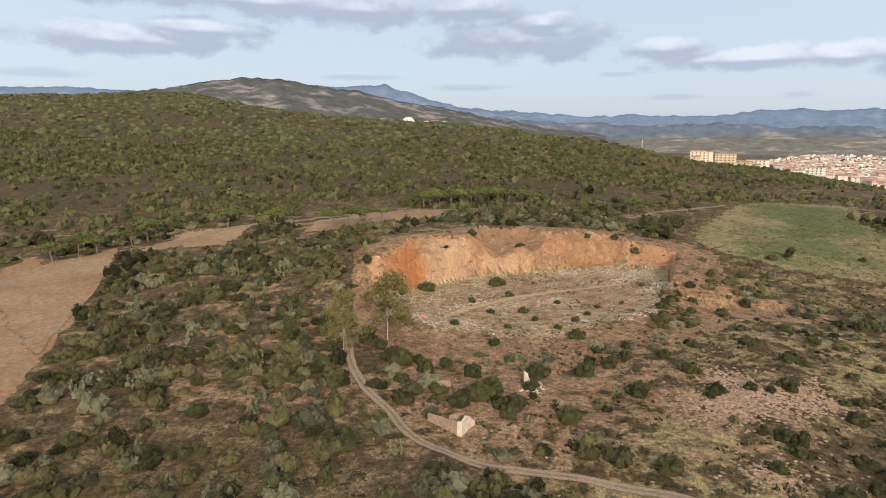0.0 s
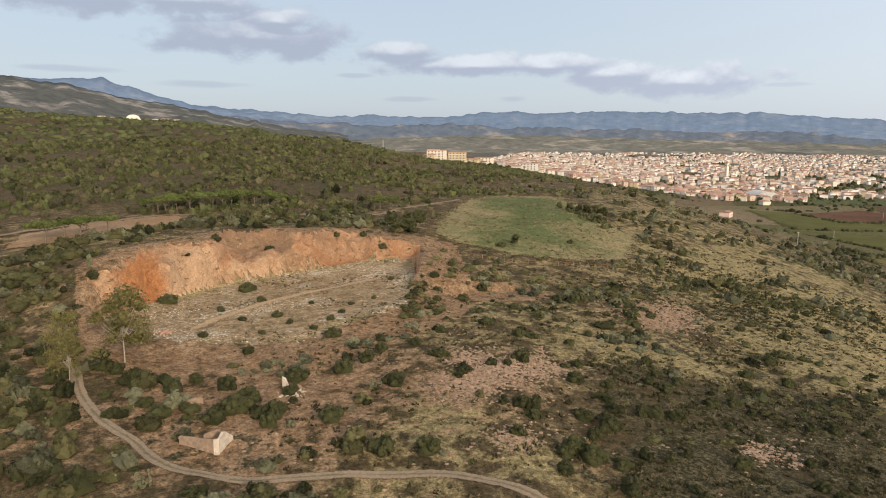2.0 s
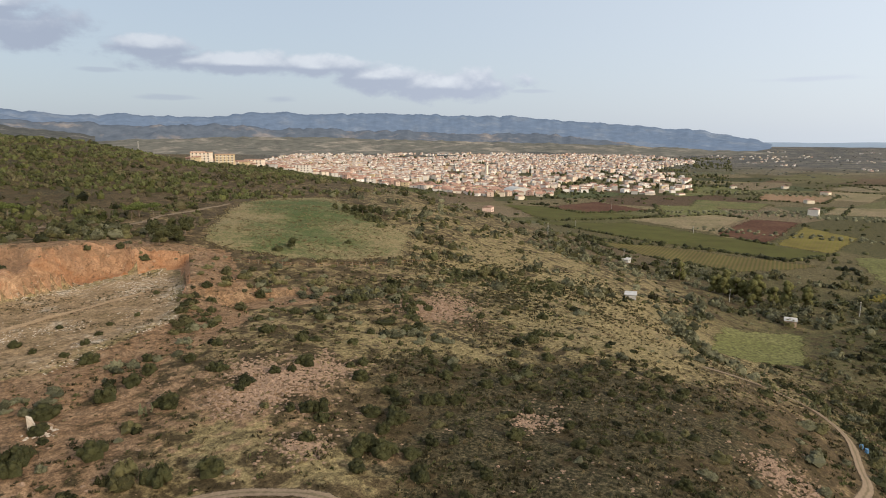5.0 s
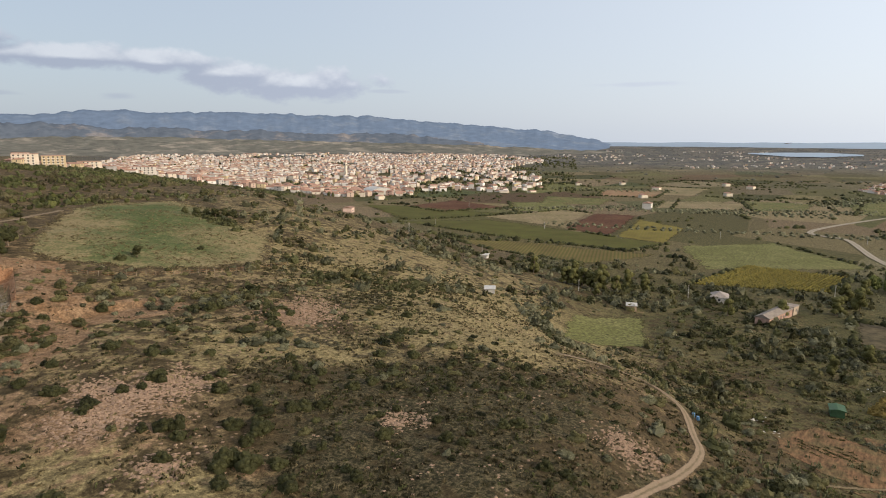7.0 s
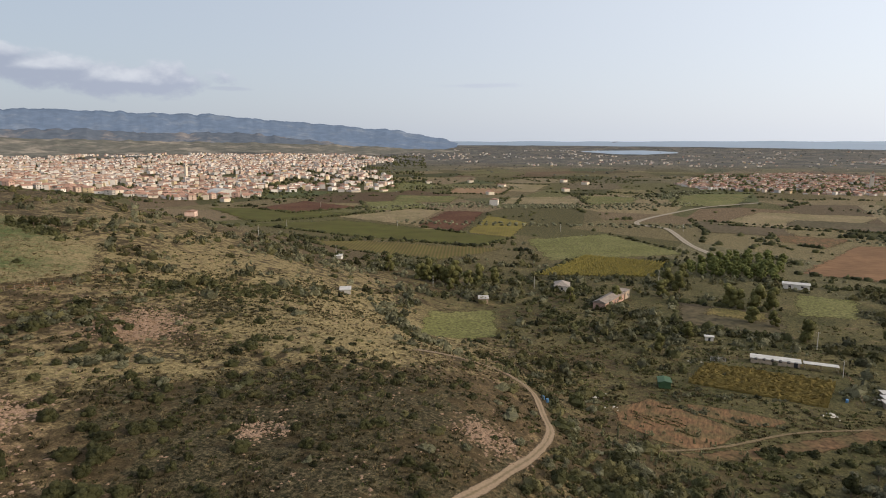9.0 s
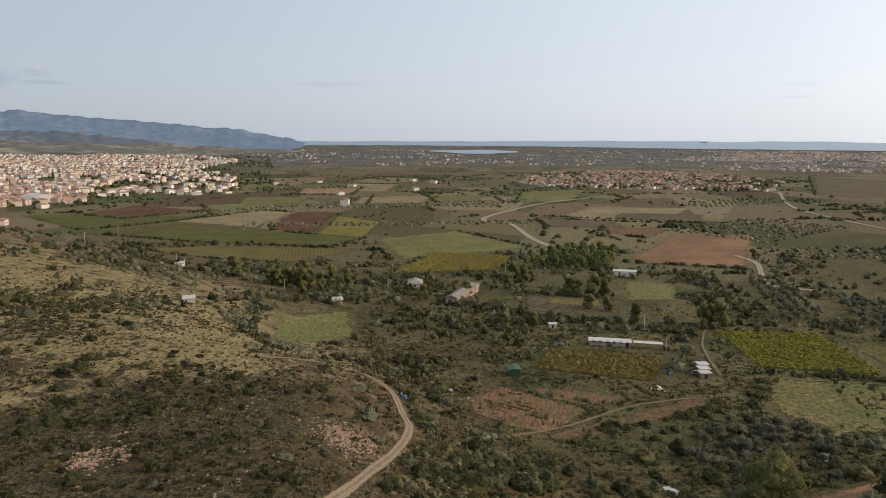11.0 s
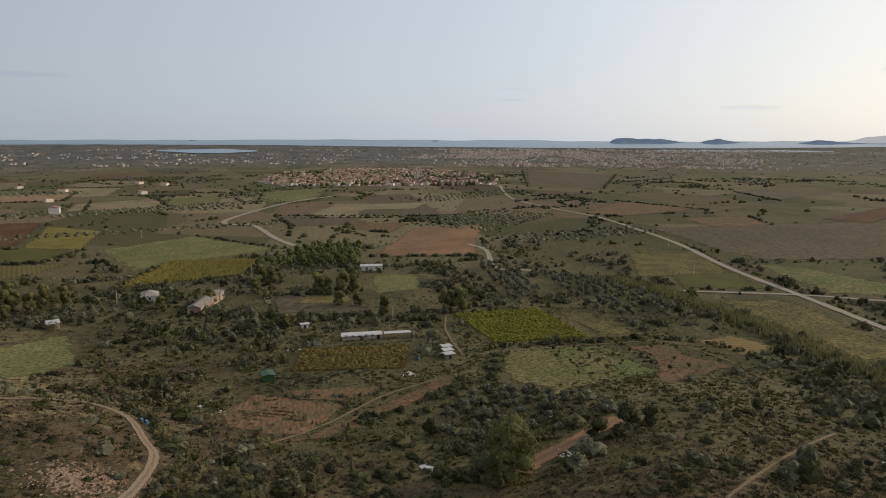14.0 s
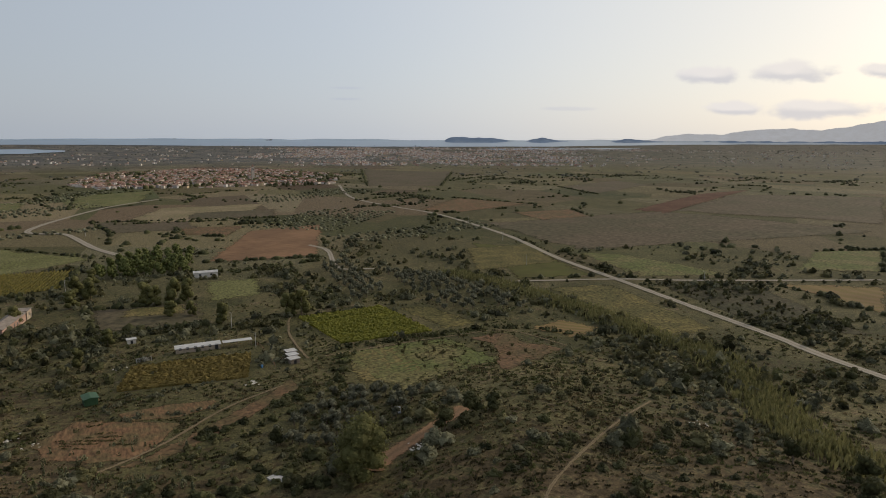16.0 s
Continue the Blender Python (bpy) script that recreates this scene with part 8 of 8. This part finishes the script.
def house(wall, wide, long, high, roof_high, hip=False):
    """A plain town house: walls, tiled roof with eaves, a few windows and a door."""
    ob = new("house")
    bm = box(fresh(), -wide / 2, -long / 2, -3, wide / 2, long / 2, high)
    part("wall", bm, wall, ob)
    bm = fresh()
    e = 0.4
    a, b = wide / 2 + e, long / 2 + e
    inset = b * 0.5 if hip else 0.0
    lo = [bm.verts.new(p) for p in ((-a, -b, high), (a, -b, high), (a, b, high), (-a, b, high))]
    hi = [bm.verts.new(p) for p in ((0, -b + inset, high + roof_high), (0, b - inset, high + roof_high))]
    for f in ((lo[0], lo[1], hi[0]), (lo[1], lo[2], hi[1], hi[0]), (lo[2], lo[3], hi[1]), (lo[3], lo[0], hi[0], hi[1]), (lo[3], lo[2], lo[1], lo[0])):
        bm.faces.new(f)
    part("roof", bm, TILES, ob)
    win = None
    floors = max(1, int(high / 3))
    for k in range(floors):
        for sx, sy, turn in ((-wide * 0.22, -long / 2, 0), (wide * 0.22, -long / 2, 0), (-wide / 2, 0, 90), (wide / 2, 0, 90)):
            if win is None:
                win = part("window", box(fresh(), -0.6, -0.06, 0, 0.6, 0.06, 1.5), DARK, ob)
                q = win
            else:
                q = new("window", win.data)
                q.parent = ob
            q.matrix_local = pose(sx, sy, 0.9 + 3 * k, 0, 0, turn)
    return tagged(ob, "", "house", "houses of the town")


def house_arrays(rng, x, y, turn, wide, long, high):
    """Walls and roofs of many small far houses, as two lists of arrays."""
    walls, roofs = [], []
    z = ground(x, y)
    for i in range(len(x)):
        c, s = math.cos(turn[i]), math.sin(turn[i])
        a, b = wide[i] / 2, long[i] / 2
        base = np.array([(-a, -b), (a, -b), (a, b), (-a, b)])
        pts = base @ np.array([[c, s], [-s, c]]) + [x[i], y[i]]
        lo = np.column_stack([pts, np.full(4, z[i] - 2)])
        hi = np.column_stack([pts, np.full(4, z[i] + high[i])])
        walls.append(np.concatenate([lo, hi]))
        r = np.array([(0, -b), (0, b)]) @ np.array([[c, s], [-s, c]]) + [x[i], y[i]]
        e = (base * 1.06) @ np.array([[c, s], [-s, c]]) + [x[i], y[i]]
        roofs.append(np.concatenate([np.column_stack([e, np.full(4, z[i] + high[i] + 0.01)]), np.column_stack([r, np.full(2, z[i] + high[i] + wide[i] * rng.uniform(0.08, 0.24))])]))
    return np.array(walls), np.array(roofs)


TOWN = [(290, 790), (430, 800), (600, 735), (618, 610), (725, 570), (800, 640), (1180, 850), (1230, 805), (2300, 1150), (2900, 1900), (1850, 3100), (560, 1500)]
VILLAGE = [(1240, 60), (1130, 10), (1100, -155), (1090, -350), (1330, -450), (1620, -370), (1740, -190), (1560, 20)]


def far_houses(name, x, y, seed, label, tall=1.0, size=1.0, tiles=None):
    rng = rng_of(seed)
    n = len(x)
    walls, roofs = house_arrays(rng, x, y, rng.choice([0.5, 2.07], n) + rng.normal(0, 0.4, n) + x * 0.0004, rng.uniform(5.5, 10, n) * size, rng.uniform(6.5, 12, n) * size, rng.choice([3.2, 6.2, 6.5, 9.0], n) * tall)
    quads = np.array([[0, 1, 5, 4], [1, 2, 6, 5], [2, 3, 7, 6], [3, 0, 4, 7]])
    tris = np.array([[0, 1, 4], [2, 3, 5], [1, 2, 5], [1, 5, 4], [3, 0, 4], [3, 4, 5]])
    pick = rng.choice(len(WALLS), n, p=[0.38, 0.24, 0.14, 0.07, 0.1, 0.07])
    for k, mt in enumerate(WALLS):
        w = np.nonzero(pick == k)[0]
        if len(w):
            ob = sheet_mesh(name, walls[w].reshape(-1, 3), (quads[None] + (np.arange(len(w)) * 8)[:, None, None]).reshape(-1, 4), mt)
            tagged(ob, label + ", walls", "houses", kind="stuff")
    ob = sheet_mesh(name + "_roofs", roofs.reshape(-1, 3), (tris[None] + (np.arange(n) * 6)[:, None, None]).reshape(-1, 3), tiles or FAR_TILES)
    tagged(ob, label + ", tiled roofs", "roofs", kind="stuff")


def far_tiles(name, *stops):
    mt, nt, bsdf = blank(name, 0.9, 0.1)
    geo = nt.nodes.new("ShaderNodeNewGeometry")
    c = ramp_node(nt, geo.outputs["Random Per Island"], *stops)
    nt.links.new(c, bsdf.inputs["Base Color"])
    return mt


FAR_TILES = far_tiles("far_roof_tiles", (0.0, (0.21, 0.115, 0.085)), (0.35, (0.31, 0.185, 0.138)), (0.65, (0.35, 0.240, 0.188)), (0.85, (0.40, 0.345, 0.30)), (1.0, (0.52, 0.485, 0.445)))
VILLAGE_TILES = far_tiles("village_roof_tiles", (0.0, (0.16, 0.078, 0.056)), (0.5, (0.26, 0.140, 0.098)), (1.0, (0.38, 0.28, 0.22)))


def town():
    rng = rng_of(301)
    # near rows: houses of their own
    kinds = []
    HUES = (0, 1, 0, 2, 1, 4, 0, 3, 1, 5)
    for k in range(10):
        kinds.append(house(WALLS[HUES[k]], rng.uniform(6.5, 9.5), rng.uniform(8, 12), (3.2, 6.0, 3.4, 6.2)[k % 4], rng.uniform(1.2, 2.4), k % 3 == 0))
    words = ("white", "cream", "peach", "ochre", "grey", "rose")
    spots = []
    for row in range(40):
        for col in range(64):
            x, y = 280 + col * 15.5 + rng.uniform(-5, 5), 560 + row * 16 + rng.uniform(-5, 5)
            spots.append((x, y))
    spots = [(x, y) for x, y in spots if in_plan(np.array(x), np.array(y), TOWN) and math.hypot(x, y) < 1120]
    spots.sort(key=lambda q: math.hypot(*q))
    for x, y in spots[:270]:
        k = rng.randint(0, 10)
        m = pose(x, y, float(ground(x, y)), 0, 0, float(rng.choice([28, 118]) + rng.normal(0, 22)))
        ob = copy_thing(kinds[k], m)
        tagged(ob, "%s-walled town house with a tiled roof" % words[HUES[k]])
    for ob in kinds:
        for o in (*ob.children_recursive, ob):
            bpy.data.objects.remove(o)
    x, y = sector(rng, 16, 66, 1000, 3100, 14500)
    far = np.hypot(x, y)
    keep = in_plan(x, y, TOWN) & (far > (math.hypot(*spots[269]) if len(spots) > 269 else 1000)) & (rng.rand(len(x)) < np.clip(1.25 - (far - 1000) / 2300, 0.2, 1)) & (rough_noise(x / 90, y / 90, 95, 2) > -0.4)
    far_houses("town_houses", x[keep], y[keep], 302, "crowded pale and peach houses of the town", 0.9)
    x, y = sector(rng, 38, 64, 1000, 2700, 2600)
    keep = ~in_plan(x, y, TOWN) & (rough_noise(x / 170, y / 170, 88, 2) > 0.25) & (bearing_of(x, y) < 63)
    far_houses("outlying_houses", x[keep], y[keep], 305, "scattered pale houses on the town's edge", 0.8, 1.0)
    x, y = sector(rng, 80, 112, 1090, 1760, 5600)
    keep = in_plan(x, y, VILLAGE) & (rough_noise(x / 60, y / 60, 195, 2) > -0.45)
    far_houses("village_houses", x[keep], y[keep], 303, "small red-roofed houses of the village", 0.5, 0.75, VILLAGE_TILES)
    x, y = sector(rng, 99, 136, 1900, 3900, 9000)
    deep = np.interp(bearing_of(x, y), [99, 104, 110, 126, 132, 136], [0, 0.5, 1, 1, 0.4, 0])
    keep = rough_noise(x / 260, y / 120, 196, 3) + 0.9 * deep + rng.normal(0, 0.2, len(x)) > 0.95
    far_houses("city_houses", x[keep], y[keep], 306, "low pale city strip along the coast", 0.55, 0.8)
    x, y = sector(rng, 60, 150, 2000, 3800, 2600)
    keep = (rough_noise(x / 300, y / 160, 96, 2) > 0.25)
    far_houses("coast_houses", x[keep], y[keep], 304, "scattered pale houses near the coast", 0.5, 0.65)


town()


def apartments(x, y, turn, wide, deep, floors, wall, label):
    """A block of flats with balconies and a window in every bay."""
    ob = thing("apartment_block", x, y, label, "apartment block", turn)
    high = floors * 3.1
    part("wall", box(fresh(), -wide / 2, -deep / 2, -6, wide / 2, deep / 2, high), wall, ob)
    part("roof", box(fresh(), -wide / 2 - 0.4, -deep / 2 - 0.4, high, wide / 2 + 0.4, deep / 2 + 0.4, high + 0.6), TILES, ob)
    pane = balcony = None
    for k in range(floors):
        for j in range(int(wide / 4.5)):
            px = -wide / 2 + 2.5 + 4.5 * j
            if pane is None:
                pane = part("window", box(fresh(), -0.8, -0.06, 0, 0.8, 0.06, 1.6), DARK, ob)
                balcony = part("balcony", box(fresh(), -1.5, -1.0, -0.9, 1.5, 0, 0), PLASTER, ob)
                q, r = pane, balcony
            else:
                q, r = new("window", pane.data), new("balcony", balcony.data)
                q.parent = r.parent = ob
            q.matrix_local = pose(px, -deep / 2, 1.0 + 3.1 * k)
            r.matrix_local = pose(px, -deep / 2, 1.0 + 3.1 * k)


apartments(318, 800, -22, 26, 12, 4, WALLS[1], "cream apartment block at the edge of town")
apartments(347, 798, -24, 24, 12, 4, WALLS[3], "yellow apartment block at the edge of town")
apartments(338, 862, -20, 18, 12, 5, WALLS[0], "tall white apartment block behind others")
apartments(395, 815, -28, 26, 12, 3, WALLS[1], "cream apartment block on the slope")
apartments(455, 800, -30, 30, 12, 3, WALLS[0], "white apartment block on the slope")


def sports_hall():
    ob = thing("sports_dome", 705, 622, "white vaulted sports hall at the edge of town", "hall", -20)
    n = 14
    ring = [(20 * math.cos(math.pi * k / n), 11 * math.sin(math.pi * k / n)) for k in range(n + 1)]
    bm = fresh()
    rows = [[bm.verts.new((px, py, pz - 0.5)) for px, pz in ring] for py in (-15, -13, 13, 15)]
    for a, b in zip(rows[:-1], rows[1:]):
        for k in range(n):
            bm.faces.new((a[k], b[k], b[k + 1], a[k + 1]))
    part("vault", bm, SHEET, ob, "white membrane vault")
    for py in (-14.9, 14.9):
        bm = fresh()
        bm.faces.new([bm.verts.new((px * 0.98, py, pz * 0.98 - 0.5)) for px, pz in ring])
        part("end_wall", bm, CONCRETE, ob)


sports_hall()


def tower(x, y, high, label):
    ob = thing("bell_tower", x, y, label, "tower")
    part("shaft", box(fresh(), -2.6, -2.6, -1, 2.6, 2.6, high), WALLS[1], ob)
    part("cornice", box(fresh(), -3, -3, high, 3, 3, high + 0.8, 0.1), PLASTER, ob)
    bm = fresh()
    bmesh.ops.create_cone(bm, cap_ends=True, segments=4, radius1=3.6, radius2=0.2, depth=5, matrix=pose(0, 0, high + 3.3, 0, 0, 45))
    part("spire", bm, TILES, ob)
    for px, py in ((0, -2.62), (-2.62, 0)):
        part("opening", box(fresh(), px - 0.8, py - 0.8 if px else py - 0.05, high - 5, px + 0.8 if not px else px + 0.05, py + 0.8 if px else py + 0.05, high - 2), DARK, ob)


tower(1010, 980, 30, "tall cream bell tower over the town")
tower(1230, -240, 26, "cream bell tower over the village")


def town_trees():
    rng = rng_of(310)
    x, y = sector(rng, 17, 66, 820, 2900, 9000)
    k = (in_plan(x, y, TOWN) | (bearing_of(x, y) > 38) & (np.hypot(x, y) > 1000)) & (rough_noise(x / 60, y / 60, 99, 2) > 0.02)
    w = rng.uniform(1.8, 4.0, k.sum())
    scatter("town_trees", TUFTS, x[k], y[k], w, w * 1.5, LENTISK, "dark trees among the houses", "trees", 311)
    for line, n, s in (([(700, 560), (730, 585), (760, 600), (800, 612)], 60, 2.6), ([(600, 728), (640, 690), (690, 600)], 40, 2.4), ([(760, 690), (790, 720)], 40, 3.2), ([(680, 700), (700, 720)], 26, 3.2), ([(860, 760), (900, 840)], 60, 3.4)):
        hedge(line, n, s, LENTISK, 312 + n, "dark trees at the edge of town", 7, TUFTS)
    x, y = sector(rng, 80, 112, 1100, 1620, 1600)
    k = in_plan(x, y, VILLAGE)
    w = rng.uniform(2.5, 5, k.sum())
    scatter("village_trees", TUFTS, x[k], y[k], w, w * 1.3, LENTISK, "dark trees among village houses", "trees", 330)


hedge([(255, 700), (330, 720), (420, 715), (520, 690), (590, 640)], 190, 2.0, HILL_MAQUIS, 340, "green trees between the hill and the town", 16, TUFTS)
hedge([(300, 745), (400, 752), (500, 735), (575, 690)], 110, 2.2, LENTISK, 341, "dark trees before the first houses", 9, TUFTS)
town_trees()
